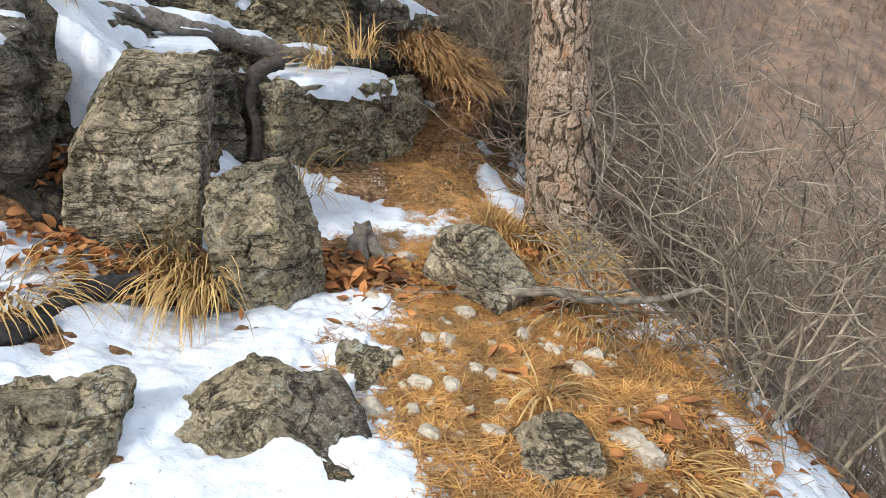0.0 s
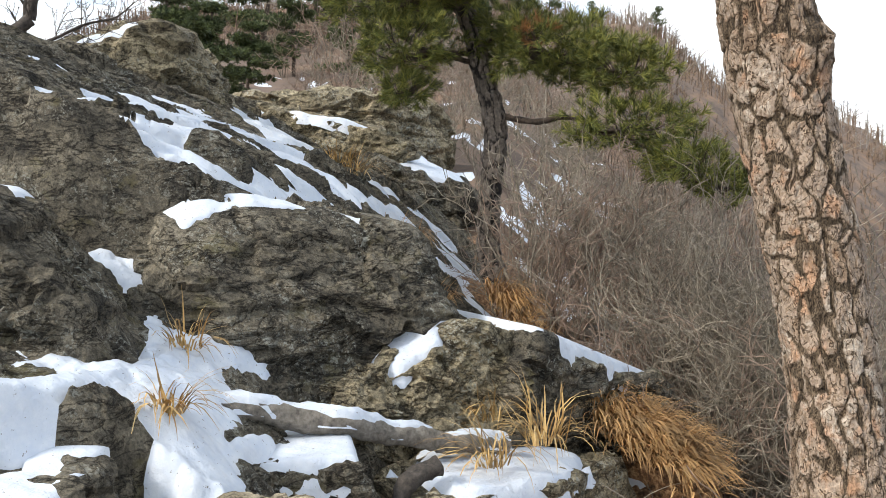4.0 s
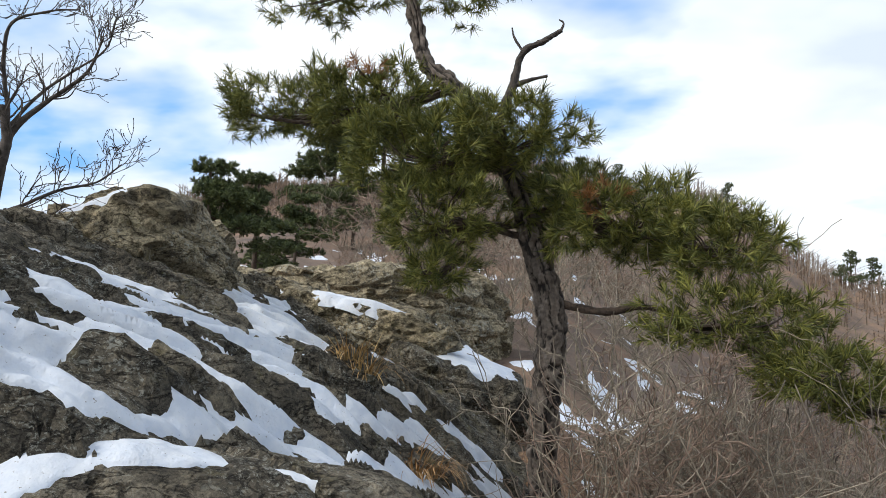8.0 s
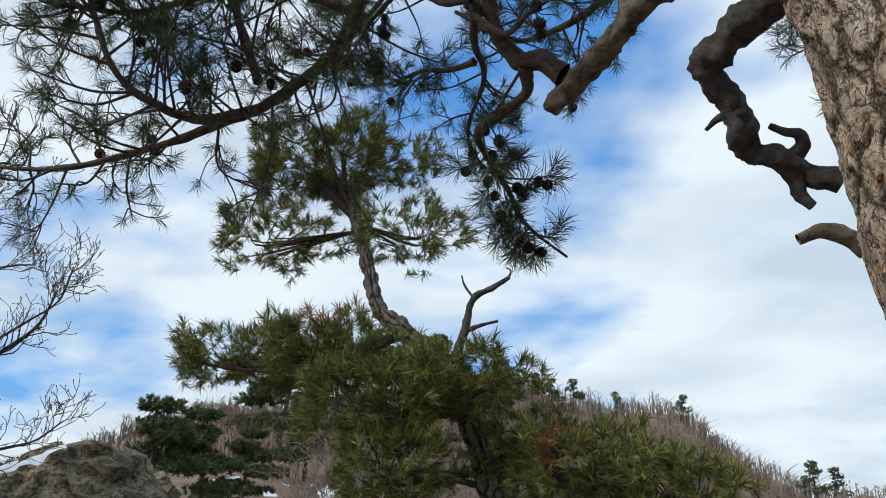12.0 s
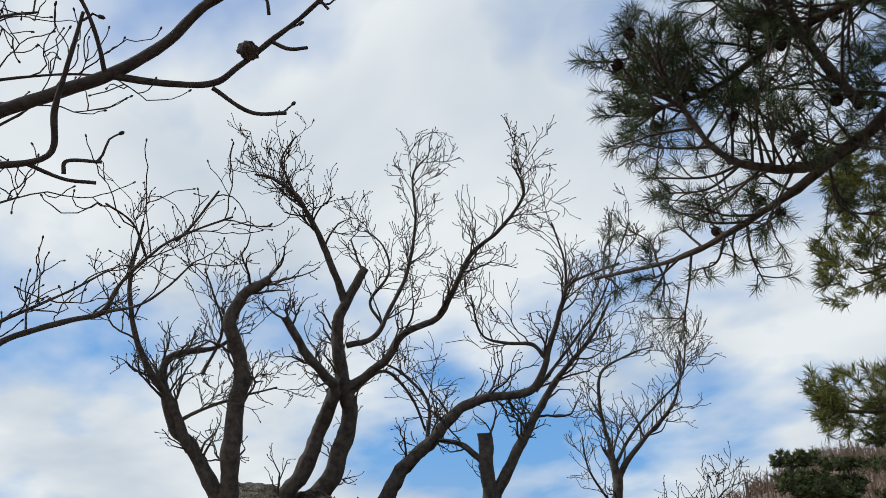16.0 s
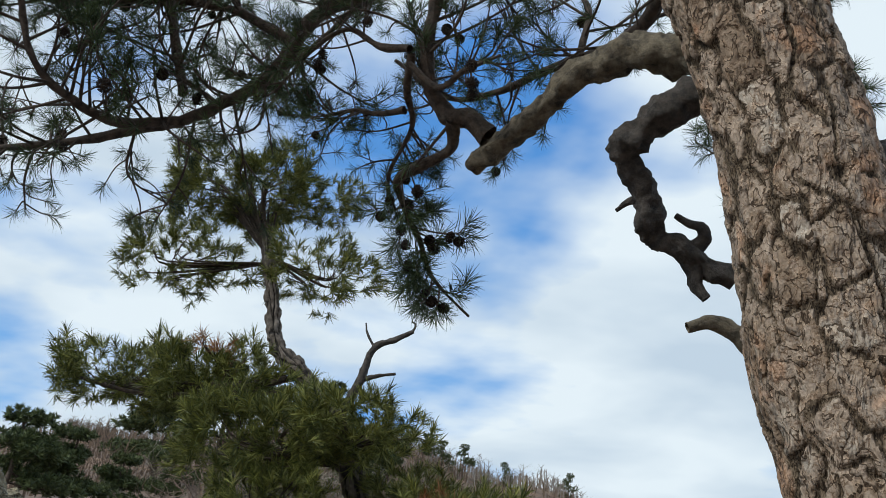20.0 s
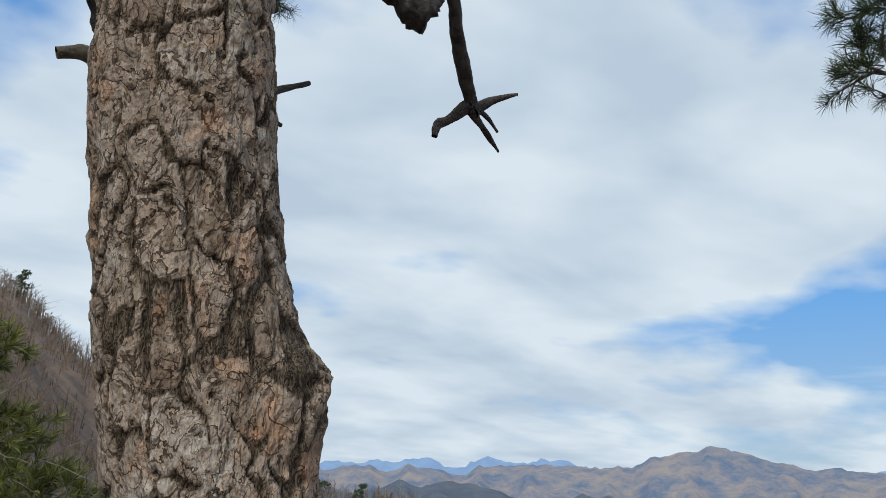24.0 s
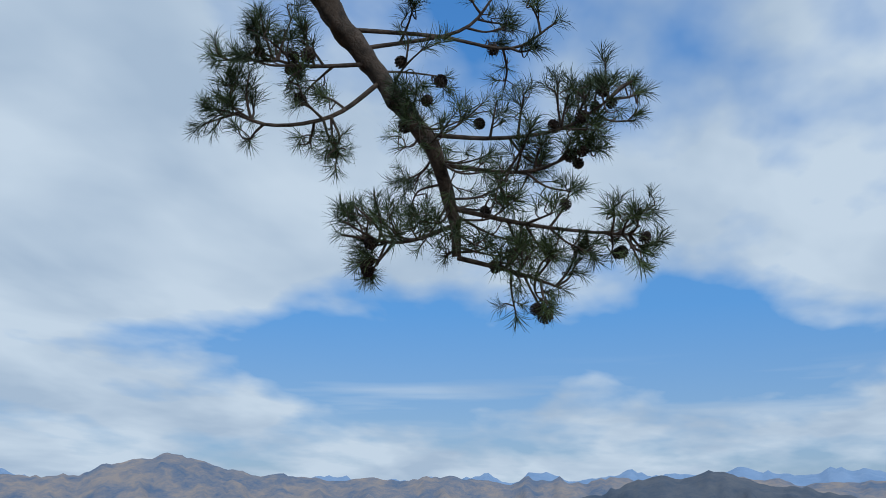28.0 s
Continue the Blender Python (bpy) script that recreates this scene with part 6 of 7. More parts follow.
STEMS += [
    ([(-1.61, 2.48, 2.97), (-1.57, 2.45, 3.01), (-1.54, 2.41, 3.05), (-1.51, 2.36, 3.07)], 0.0042, 0.0028, 1),
    ([(-1.55, 2.41, 3.06), (-1.52, 2.41, 3.09), (-1.5, 2.41, 3.12)], 0.003, 0.0026, 0),
    ([(-1.69, 2.16, 2.7), (-1.68, 2.3, 2.75), (-1.67, 2.35, 2.77), (-1.65, 2.43, 2.81), (-1.61, 2.42, 2.87), (-1.58, 2.42, 2.92), (-1.52, 2.42, 3.01)], 0.0085, 0.003, 1),
]
STEMS += [
    ([(-1.66, 2.4, 2.79), (-1.66, 2.46, 2.78), (-1.66, 2.51, 2.79)], 0.004, 0.0028, 0),
    ([(-1.66, 2.46, 2.79), (-1.65, 2.46, 2.81), (-1.64, 2.51, 2.82)], 0.0035, 0.0026, 1),
    ([(-1.36, 2.74, 3.22), (-1.37, 2.76, 3.21), (-1.37, 2.78, 3.19)], 0.003, 0.0025, 0),
]
STEMS += [
    ([(-1.46, 2.7, 3.1), (-1.45, 2.69, 3.12), (-1.45, 2.68, 3.12)], 0.003, 0.0025, 0),
]
stemmed_tree("oak_tree", on_ground(-1.95, 1.3), STEMS, BUD, "slender bare oak sapling with swollen buds", 57, 0, 0.075, buds=True, wild=0.8, least=0.0019)
GALL = fbm(BALLS[3][0], 2.2, 3, 5)
tagged(new("oak_gall", mesh_of("oak_gall", BALLS[3][0] * np.array([0.019, 0.019, 0.012]) * (1 + 0.25 * GALL[:, None]), BALLS[3][1], BUD)), "dark round gall on a bare twig", "gall").location = (-1.513, 2.686, 3.052)
STEMS = [([(-3.6, 1.7, 0.3), (-3.5, 1.8, 1.6), (-3.38, 1.92, 2.3), (-3.32, 2.04, 2.58)], 0.03, 0.017, 0), ([(-3.55, 1.75, 1.2), (-3.6, 1.7, 2.4), (-3.45, 1.75, 3.2), (-3.2, 1.8, 3.6)], 0.022, 0.012, 3)]
STEMS += [
    ([(-3.32, 2.04, 2.58), (-3.31, 2.24, 2.76), (-3.29, 2.38, 2.91), (-3.27, 2.49, 3.02), (-3.24, 2.65, 3.11), (-3.22, 2.75, 3.16), (-3.19, 2.78, 3.26), (-3.15, 2.85, 3.37), (-3.11, 2.92, 3.45), (-3.02, 3.1, 3.56)], 0.016, 0.0035, 9),
    ([(-3.12, 2.93, 3.45), (-3.08, 2.97, 3.51), (-3.0, 3.03, 3.64)], 0.006, 0.0035, 3),
    ([(-3.17, 2.74, 3.14), (-3.17, 2.85, 3.19), (-3.16, 2.93, 3.27), (-3.13, 3.01, 3.39)], 0.006, 0.003, 2),
]
STEMS += [
    ([(-3.17, 2.85, 3.38), (-3.09, 2.77, 3.46), (-3.03, 2.66, 3.48)], 0.005, 0.003, 2),
    ([(-3.3, 2.19, 2.77), (-3.25, 2.37, 2.97), (-3.23, 2.44, 3.05), (-3.2, 2.53, 3.12), (-3.16, 2.63, 3.19), (-3.12, 2.72, 3.27)], 0.009, 0.0035, 8),
    ([(-2.94, 2.04, 3.43), (-2.86, 2.15, 3.6), (-2.82, 2.22, 3.67), (-2.77, 2.42, 3.76), (-2.74, 2.56, 3.79)], 0.008, 0.003, 8),
]
STEMS += [
    ([(-2.58, 1.91, 3.6), (-2.48, 2.06, 3.78), (-2.43, 2.13, 3.86), (-2.37, 2.21, 3.94), (-2.27, 2.21, 4.04)], 0.01, 0.004, 8),
    ([(-2.77, 1.94, 3.5), (-2.68, 2.11, 3.68), (-2.63, 2.21, 3.78), (-2.6, 2.31, 3.83)], 0.008, 0.003, 6),
    ([(-2.65, 1.92, 3.69), (-2.6, 2.07, 3.79), (-2.58, 2.21, 3.85), (-2.53, 2.38, 3.91), (-2.46, 2.5, 3.99)], 0.007, 0.003, 6),
]
STEMS += [
    ([(-3.02, 2.07, 3.27), (-2.93, 2.19, 3.48), (-2.88, 2.29, 3.57), (-2.83, 2.38, 3.67)], 0.006, 0.003, 6),
    ([(-2.38, 2.21, 3.93), (-2.31, 2.29, 4.01), (-2.23, 2.34, 4.09)], 0.006, 0.003, 4),
    ([(-3.22, 2.04, 3.0), (-3.19, 2.21, 3.14), (-3.13, 2.26, 3.3), (-3.09, 2.33, 3.39), (-3.07, 2.4, 3.44)], 0.007, 0.003, 6),
]
stemmed_tree("oak_tree", on_ground(-3.6, 1.7), STEMS, OAK, "thin bare tree with fine upright twigs", 59, 1, 0.24, buds=True, least=0.0022, wild=0.7)

# ---- brush ----
def shrub_mesh(name, mat, seed, height_m, stems=7, spread=0.55, depth=3, r=0.009, kids=(2, 5)):
    rng = np.random.default_rng(seed)
    acc = Acc()
    for n in range(stems):
        a = rng.uniform(0, 6.28)
        d = unit((math.cos(a) * spread * rng.uniform(0.2, 1), math.sin(a) * spread * rng.uniform(0.2, 1), 1))
        grow(acc, (0.06 * math.cos(a), 0.06 * math.sin(a), -0.05), d, height_m * rng.uniform(0.4, 0.62), r * rng.uniform(0.7, 1.2), depth, rng, 0.6, 0.15, 4, None, 0.0025, kids)
    return acc.mesh(name, mat)


SHRUBS = [shrub_mesh("shrub", TWIG, 101 + k, 1.1, r=0.007) for k in range(3)] + [shrub_mesh("shrub", TWIG_RED, 111 + k, 1.2, 6, 0.45, r=0.007) for k in range(2)]
TALL_SHRUBS = [shrub_mesh("shrub", TWIG, 131 + k, 2.3, 6, 0.35, 3, 0.008, (2, 5)) for k in range(2)]
BIG_SHRUBS = [shrub_mesh("shrub", TWIG, 121 + k, 1.5, 8, 0.5, 3, 0.0095, (3, 5)) for k in range(2)]


def shrub(me, x, y, size, spin, label, lift=0.0, tip=(0, 0)):
    ob = new("shrub", me)
    ob.location = on_ground(x, y, lift)
    ob.rotation_euler = (tip[0], tip[1], spin)
    ob.scale = (size, size, size)
    return tagged(ob, label, "shrub", "bare shrubs on the slope")


def brush():
    rng = np.random.default_rng(77)
    for x, y, s, tip in ((1.24, 2.32, 0.9, -0.12), (1.36, 2.50, 1.0, -0.10), (1.75, 2.6, 1.1, 0.0), (2.1, 2.3, 1.3, 0.1)):
        shrub(BIG_SHRUBS[rng.integers(2)], x, y, s, rng.uniform(0, 6), "grey many-stemmed bare shrub on the drop beside the path", 0.0, (0, tip))
    n = 0
    while n < 150:
        x, y = rng.uniform(-1.0, 4.2), rng.uniform(4.6, 11.5)
        if x < 0.6 + (5.5 - y) * 0.5 and y < 6.2 or (x + 1.2) ** 2 + (y - 8) ** 2 < 0.15 or x < -0.9 + 0.1 * (y - 8):
            continue
        shrub(SHRUBS[rng.integers(5)], x, y, rng.uniform(0.9, 1.5), rng.uniform(0, 6), "thin grey-brown bare brushwood on the steep slope")
        n += 1
    for n in range(30):
        x, y = rng.uniform(0.1, 1.7), rng.uniform(5.9, 8.2)
        if (x + 1.2) ** 2 + (y - 8) ** 2 > 0.2:
            shrub(SHRUBS[rng.integers(5)], x, y, rng.uniform(0.8, 1.3), rng.uniform(0, 6), "thin grey-brown bare brushwood on the steep slope")
    for n in range(60):  # tall thin brush round the pine
        x, y = rng.uniform(-0.2, 1.7), rng.uniform(5.8, 7.9)
        if x > 0.0 + 0.3 * (7.7 - y):
            shrub(TALL_SHRUBS[rng.integers(2)], x, y, rng.uniform(0.8, 1.05), rng.uniform(0, 6), "tall thin bare brushwood standing before the pine")
    for n in range(70):  # the wooded slope above and across
        r, a = rng.uniform(10.5, 34), radians(rng.uniform(-26, 27))
        x, y = MID[0] - r * math.sin(a), MID[1] + r * math.cos(a)
        shrub(SHRUBS[rng.integers(5)], x, y, rng.uniform(1.4, 2.6), rng.uniform(0, 6), "bare grey-brown thicket on the hillside")


brush()


# ---- woods far off: trunks and twigs too small to tell apart ----
def far_woods():
    rng = np.random.default_rng(5)
    for name, mat, count, tall, where in (("far_woods", WOODS, 7000, (0.8, 1.9), "side"), ("ridge_woods", WOODS_PALE, 520, (1.8, 3.6), "ridge"), ("ridge_brush", WOODS, 1100, (1.0, 2.4), "ridge")):
        if where == "ridge":
            az = rng.uniform(-34, 34, count)
            r = rng.uniform(112, 128, count)
        else:
            az = rng.uniform(-55, 45, count)
            r = rng.uniform(26, 124, count) ** 1.0
        x, y = MID[0] - r * np.sin(np.radians(az)), MID[1] + r * np.cos(np.radians(az))
        z = height(x, y) - 0.2
        h = rng.uniform(*tall, count)
        acc = Acc()
        V, F = [], []
        for n in range(count):
            p = np.array([x[n], y[n], z[n]])
            across = np.array([math.cos(math.radians(az[n])), math.sin(math.radians(az[n])), 0])
            w = 0.0006 * r[n] + 0.012
            lean = across * rng.normal() * 0.08
            top = p + (np.array([0, 0, 1.0]) + lean) * h[n]
            segs = [(p, top, w)]
            for m in range(7 if where == "side" else 9):
                k = rng.uniform(0.3, 0.95)
                b = p + (top - p) * k
                e = b + (across * rng.normal() * 0.75 + np.array([0, 0, rng.uniform(0.2, 0.8)])) * h[n] * (1.15 - k) * 0.8
                segs.append((b, e, w * 0.6))
            for a, b, ww in segs:
                V += [a - across * ww, a + across * ww, b + across * ww * 0.2, b - across * ww * 0.2]
        k = np.arange(len(V) // 4)[:, None] * 4
        ob = new(name, mesh_of(name, np.array(V), k + np.array([[0, 1, 2, 3]]), mat, False))
        tagged(ob, "leafless winter trees covering the brown hillside", "woods", kind="stuff")


far_woods()


def hill_pine(at, tall, seed, label, pads=7, mat=NEEDLE_FAR, wide=0.32, deep=0.045):
    """A pine some way off: bent trunk, flat pads of foliage."""
    rng = np.random.default_rng(seed)
    tree = thing("pine_tree", at, label, "tree", "pines on the hill")
    a = np.array(at)
    lean = rng.normal(size=2) * 0.08 * tall
    pts = [a + np.array([0, 0, -0.3]), a + np.array([lean[0] * 0.4, lean[1] * 0.4, tall * 0.45]), a + np.array([lean[0], lean[1], tall * 0.95])]
    part("trunk", mesh_of("trunk", *rough_limb(pts, tall * 0.025, tall * 0.008, seed=seed), LIMB), tree)
    spots = []
    c = curve(pts, 8)
    for n in range(pads):
        k = 0.35 + 0.65 * n / (pads - 1)
        q = c[min(int(k * (len(c) - 1)), len(c) - 1)]
        ang = rng.uniform(0, 6.28)
        off = tall * wide * (1.15 - k) * rng.uniform(0.5, 1.0)
        m = q + np.array([math.cos(ang) * off, math.sin(ang) * off, 0])
        rad = np.array([tall * wide * 0.55 * (1.25 - 0.6 * k), tall * wide * 0.55 * (1.25 - 0.6 * k), tall * deep])
        part("limb", mesh_of("limb", *rough_limb([q, (q + m) / 2 + np.array([0, 0, -0.02 * tall]), m], tall * 0.008, tall * 0.004, 6, seed=seed + n), LIMB), tree)
        for _ in range(80):
            d = unit(rng.normal(size=3))
            spots.append((m + d * rad * rng.uniform(0.4, 1), unit(d * 0.6 + np.array([0, 0, 0.8]))))
    foliage(tree, spots, TUFTS_FAR, rng, mat, 0.050 * tall / 0.34)
    return tree


def hill_pines():
    rng = np.random.default_rng(19)
    for az, r, tall in ((36.5, 13.0, 2.1), (33.2, 14.0, 1.9), (30.5, 15.5, 1.7), (28.0, 30, 4.2), (24.0, 33, 4.6), (20.5, 31, 4.0), (17.5, 36, 4.6), (26, 24, 2.6), (22, 22, 2.2), (15, 26, 2.6), (19, 18, 1.8), (12, 30, 3.0)):
        x, y = MID[0] - r * math.sin(radians(az)), MID[1] + r * math.cos(radians(az))
        hill_pine(on_ground(x, y), tall, int(az * 10), "dark green flat-topped pine on the hill", 10, NEEDLE_FAR, 0.5)
    for az, r, tall in ((9.5, 112, 4.6), (8, 115, 4.2), (6.5, 118, 4.6), (11, 115, 4.4), (-1.0, 118, 4.0), (-8.5, 118, 5.2), (-9.6, 121, 4.4), (-20.5, 118, 5.5), (-24.5, 120, 4), (-17, 119, 3.5), (3.5, 117, 3.5), (-28, 118, 4)):
        x, y = MID[0] - r * math.sin(radians(az)), MID[1] + r * math.cos(radians(az))
        hill_pine(on_ground(x, y), tall, int(az * 10) + 900, "small dark pine on the skyline of the ridge", 5, NEEDLE_FAR, 0.5, 0.11)
    for az, r, tall in ((-16, 22, 3.2), (-19, 24, 3.0), (-22, 26, 3.4), (-13, 27, 3.0), (-25, 23, 2.6)):
        x, y = MID[0] - r * math.sin(radians(az)), MID[1] + r * math.cos(radians(az))
        hill_pine(on_ground(x, y), tall, int(az * 10) + 1900, "olive-green pine down the wooded slope", 7, NEEDLE_FAR, 0.42)


hill_pines()


# ---- grass, leaves, needles, stones, dead wood ----
def blades(acc, at, count, tall, lean, rng, width=0.004, spread=0.06, fan=0.9):
    at = np.array(at, float)
    for n in range(count):
        a = rng.uniform(0, 6.28)
        b = at + np.array([math.cos(a), math.sin(a), 0]) * spread * rng.random() ** 0.5
        d = np.array([math.cos(a) * fan * rng.random() + lean[0], math.sin(a) * fan * rng.random() + lean[1], 1.0])
        L = tall * rng.uniform(0.5, 1.15)
        p = [b]
        d = unit(d)
        sag = rng.uniform(0.35, 1.0)
        for k in range(5):
            p.append(p[-1] + d * L / 5)
            d = unit(d + np.array([lean[0] * 0.25, lean[1] * 0.25, -sag * 0.55]) + rng.normal(size=3) * 0.10)
        p = np.array(p)
        s = unit(np.cross(p[-1] - p[0], [0, 0, 1.0]) + 1e-6) * width * rng.uniform(0.6, 1.2)
        w = np.array([1, 1, 0.9, 0.7, 0.45, 0.12])[:, None]
        v = np.concatenate([p - s * w, p + s * w])
        k = np.arange(5)[:, None]
        acc.add(v, k + np.array([[0, 6, 7, 1]]))


def grass(x, y, z, count, tall, lean, label, mat=STRAW, seed=1, spread=0.06, fan=0.9, width=0.004):
    rng = np.random.default_rng(seed)
    acc = Acc()
    blades(acc, (0, 0, 0), count, tall, lean, rng, width, spread, fan)
    ob = new("grass_tuft", acc.mesh("grass_tuft", mat, False))
    ob.location = (x, y, z)
    return tagged(ob, label, "grass", "tufts of dry grass")


def G(x, y):
    return on_ground(x, y)[2]


grass(-0.82, 2.62, G(-0.82, 2.62) + 0.05, 150, 0.46, (0.05, -0.55), "long straw-coloured grass drooping over the snow", STRAW, 1, 0.08, 0.5)
grass(-0.98, 2.72, G(-0.98, 2.72), 80, 0.4, (0.1, -0.4), "straw-coloured dry grass beside a boulder", STRAW, 2, 0.1, 0.6)
grass(-1.35, 2.35, G(-1.35, 2.35), 90, 0.34, (0.4, -0.2), "matted dry grass over dead leaves", STRAW, 3, 0.14, 0.9)
grass(0.52, 3.42, G(0.52, 3.42), 220, 0.34, (0.35, -0.3), "golden dry grass at the foot of the pine", STRAW, 4, 0.13, 0.8)
grass(0.66, 3.30, G(0.66, 3.30), 160, 0.34, (0.4, -0.4), "golden dry grass at the foot of the pine", STRAW, 5, 0.12, 0.8)
grass(0.42, 3.62, G(0.42, 3.62), 120, 0.26, (0.2, -0.2), "golden dry grass beside the path", STRAW, 15, 0.12, 0.8)
grass(0.66, 2.62, G(0.66, 2.62), 90, 0.26, (-0.1, -0.4), "fine rusty grass at the rim of the path", STRAW, 6, 0.12, 1.2, 0.003)
grass(0.92, 2.45, G(0.92, 2.45), 90, 0.26, (0.3, -0.3), "fine rusty grass at the rim of the path", STRAW_RED, 7, 0.14, 1.2, 0.003)
grass(0.42, 2.02, G(0.42, 2.02), 26, 0.26, (-0.1, -0.2), "a few long straw blades over a rock", STRAW, 8, 0.03, 1.4)
grass(0.80, 1.72, G(0.80, 1.72), 60, 0.20, (0.5, -0.5), "olive dry grass at the rim of the path", STRAW, 9, 0.08, 0.8)
grass(-0.62, 4.42, 0.44, 70, 0.30, (-0.1, -0.2), "straw-coloured grass above the rock block", STRAW, 10, 0.08, 0.9)
grass(-0.42, 4.72, 0.46, 80, 0.34, (0.0, -0.1), "straw-coloured grass above the rock block", STRAW, 11, 0.10, 0.9)
grass(-0.72, 4.9, 0.50, 60, 0.30, (0.0, -0.1), "upright dry grass by the snow", STRAW, 12, 0.08, 0.8)
grass(-1.84, 4.03, 0.93, 60, 0.26, (0.2, -0.2), "withered grass sticking out of the snow", STRAW, 13, 0.06, 0.8)
grass(-1.58, 3.50, 0.84, 60, 0.26, (0.3, -0.2), "withered grass sticking out of the snow", STRAW, 14, 0.05, 0.9)
grass(-0.95, 3.25, 0.12, 40, 0.28, (0.3, -0.2), "withered grass sticking out of the snow", STRAW, 16, 0.05, 0.9)
grass(-0.55, 3.55, 0.02, 40, 0.26, (0.3, -0.2), "withered grass sticking out of the snow", STRAW, 17, 0.1, 0.9)
grass(-2.30, 7.30, ledge_z(-2.30, 7.30), 60, 0.36, (0.2, -0.2), "yellow dry grass on the rock ledge", STRAW, 18, 0.08, 0.9)
grass(-2.55, 7.6, ledge_z(-2.55, 7.6), 50, 0.32, (0.2, -0.2), "yellow dry grass on the rock ledge", STRAW, 19, 0.1, 0.9)
grass(-1.75, 6.85, ledge_z(-1.75, 6.85), 120, 0.30, (0.3, -0.3), "rusty clump of dead grass on the ledge", STRAW_RED, 20, 0.14, 0.9)
grass(-1.35, 6.25, ledge_z(-1.35, 6.25), 100, 0.22, (0.3, -0.3), "rusty clump of dead grass on the ledge", STRAW_RED, 21, 0.16, 0.9)


def mound():
    """The thatch of dead grass that hangs over the corner of the rock block."""
    rng = np.random.default_rng(61)
    acc = Acc()
    for n in range(80):
        k = rng.random()
        p = (-0.14 + 0.44 * k + rng.normal() * 0.05, 5.45 - 0.2 * k + rng.normal() * 0.10, 0.44 - 0.24 * k + rng.normal() * 0.03)
        blades(acc, p, 26, 0.22, (0.35, -0.45), rng, 0.0048, 0.12, 1.1)
    ob = new("grass_mound", acc.mesh("grass_mound", STRAW_RED, False))
    tagged(ob, "thick rusty thatch of dead grass hanging over a rock", "grass", "tufts of dry grass")
    v, f = rock_shape((0.12, 5.60, 0.05), (0.34, 0.20, 0.22), rz=-30, tip=(0, 30), seed=88, level=4, rough=0.05)
    tagged(new("earth_bank", mesh_of("earth_bank", v, f, SOIL)), "rounded bank of earth under dead grass", "bank", kind="structure")
    acc = Acc()
    for n in range(26):
        k = rng.random()
        blades(acc, (-0.98 + 0.55 * k, 6.75 - 0.75 * k, 0.92 - 0.62 * k + rng.normal() * 0.03), 34, 0.26, (0.4, -0.6), rng, 0.004, 0.12, 0.7)
    ob = new("grass_mound", acc.mesh("grass_mound", STRAW_RED, False))
    tagged(ob, "bank of rusty dead grass and leaves along the snow", "grass", "tufts of dry grass")


mound()


def leaf_shape(rng, size):
    """A curled, lobed oak leaf."""
    k = np.linspace(0, 1, 7)
    w = np.sin(math.pi * k ** 0.8) * 0.24 * (1 + 0.25 * np.sin(k * 19)) + 0.02
    curl = rng.uniform(0.8, 2.4)
    mid = np.stack([np.zeros(7), k - 0.5, 0.25 * curl * (k - 0.5) ** 2 * rng.choice([-1, 1]) + 0.05], -1)
    lift = np.abs(w) * curl * 0.55
    left = mid + np.stack([-w, np.zeros(7), lift], -1)
    right = mid + np.stack([w, np.zeros(7), lift * rng.uniform(0.3, 1)], -1)
    v = np.concatenate([left, mid, right]) * size
    i = np.arange(6)[:, None]
    f = np.concatenate([i + np.array([[0, 7, 8, 1]]), i + np.array([[7, 14, 15, 8]])])
    return v, f


def leaves():
    rng = np.random.default_rng(15)
    acc = Acc()
    for x, y, sx, sy, n, z in ((-0.95, 2.62, 0.30, 0.12, 130, 0.02), (-1.32, 2.62, 0.2, 0.25, 110, 0.03), (-0.28, 2.86, 0.16, 0.14, 120, 0.01), (-0.15, 2.75, 0.2, 0.15, 40, 0.0), (0.72, 2.75, 0.18, 0.2, 60, 0.0), (0.55, 3.25, 0.2, 0.2, 50, 0.01), (0.75, 1.75, 0.3, 0.2, 40, 0.0),
                               (-1.45, 3.05, 0.12, 0.3, 70, 0.05), (-0.92, 3.35, 0.1, 0.25, 40, 0.02), (0.3, 2.4, 0.5, 0.6, 30, 0.0), (1.6, 2.2, 0.7, 0.6, 90, 0.0), (-1.7, 3.65, 0.25, 0.3, 16, 0.02)):
        for _ in range(n):
            px, py = rng.normal(x, sx * 0.6), rng.normal(y, sy * 0.6)
            v, f = leaf_shape(rng, rng.uniform(0.04, 0.085))
            m = np.array(Euler((rng.normal() * 0.5, rng.normal() * 0.5, rng.uniform(0, 6.28))).to_matrix())
            acc.add(v @ m.T + np.array([px, py, G(px, py) + z + rng.uniform(0.0, 0.035)]), f)
    ob = new("leaf_litter", acc.mesh("leaf_litter", LEAF))
    tagged(ob, "curled brown oak leaves lying between the rocks", "leaves", kind="stuff")


leaves()


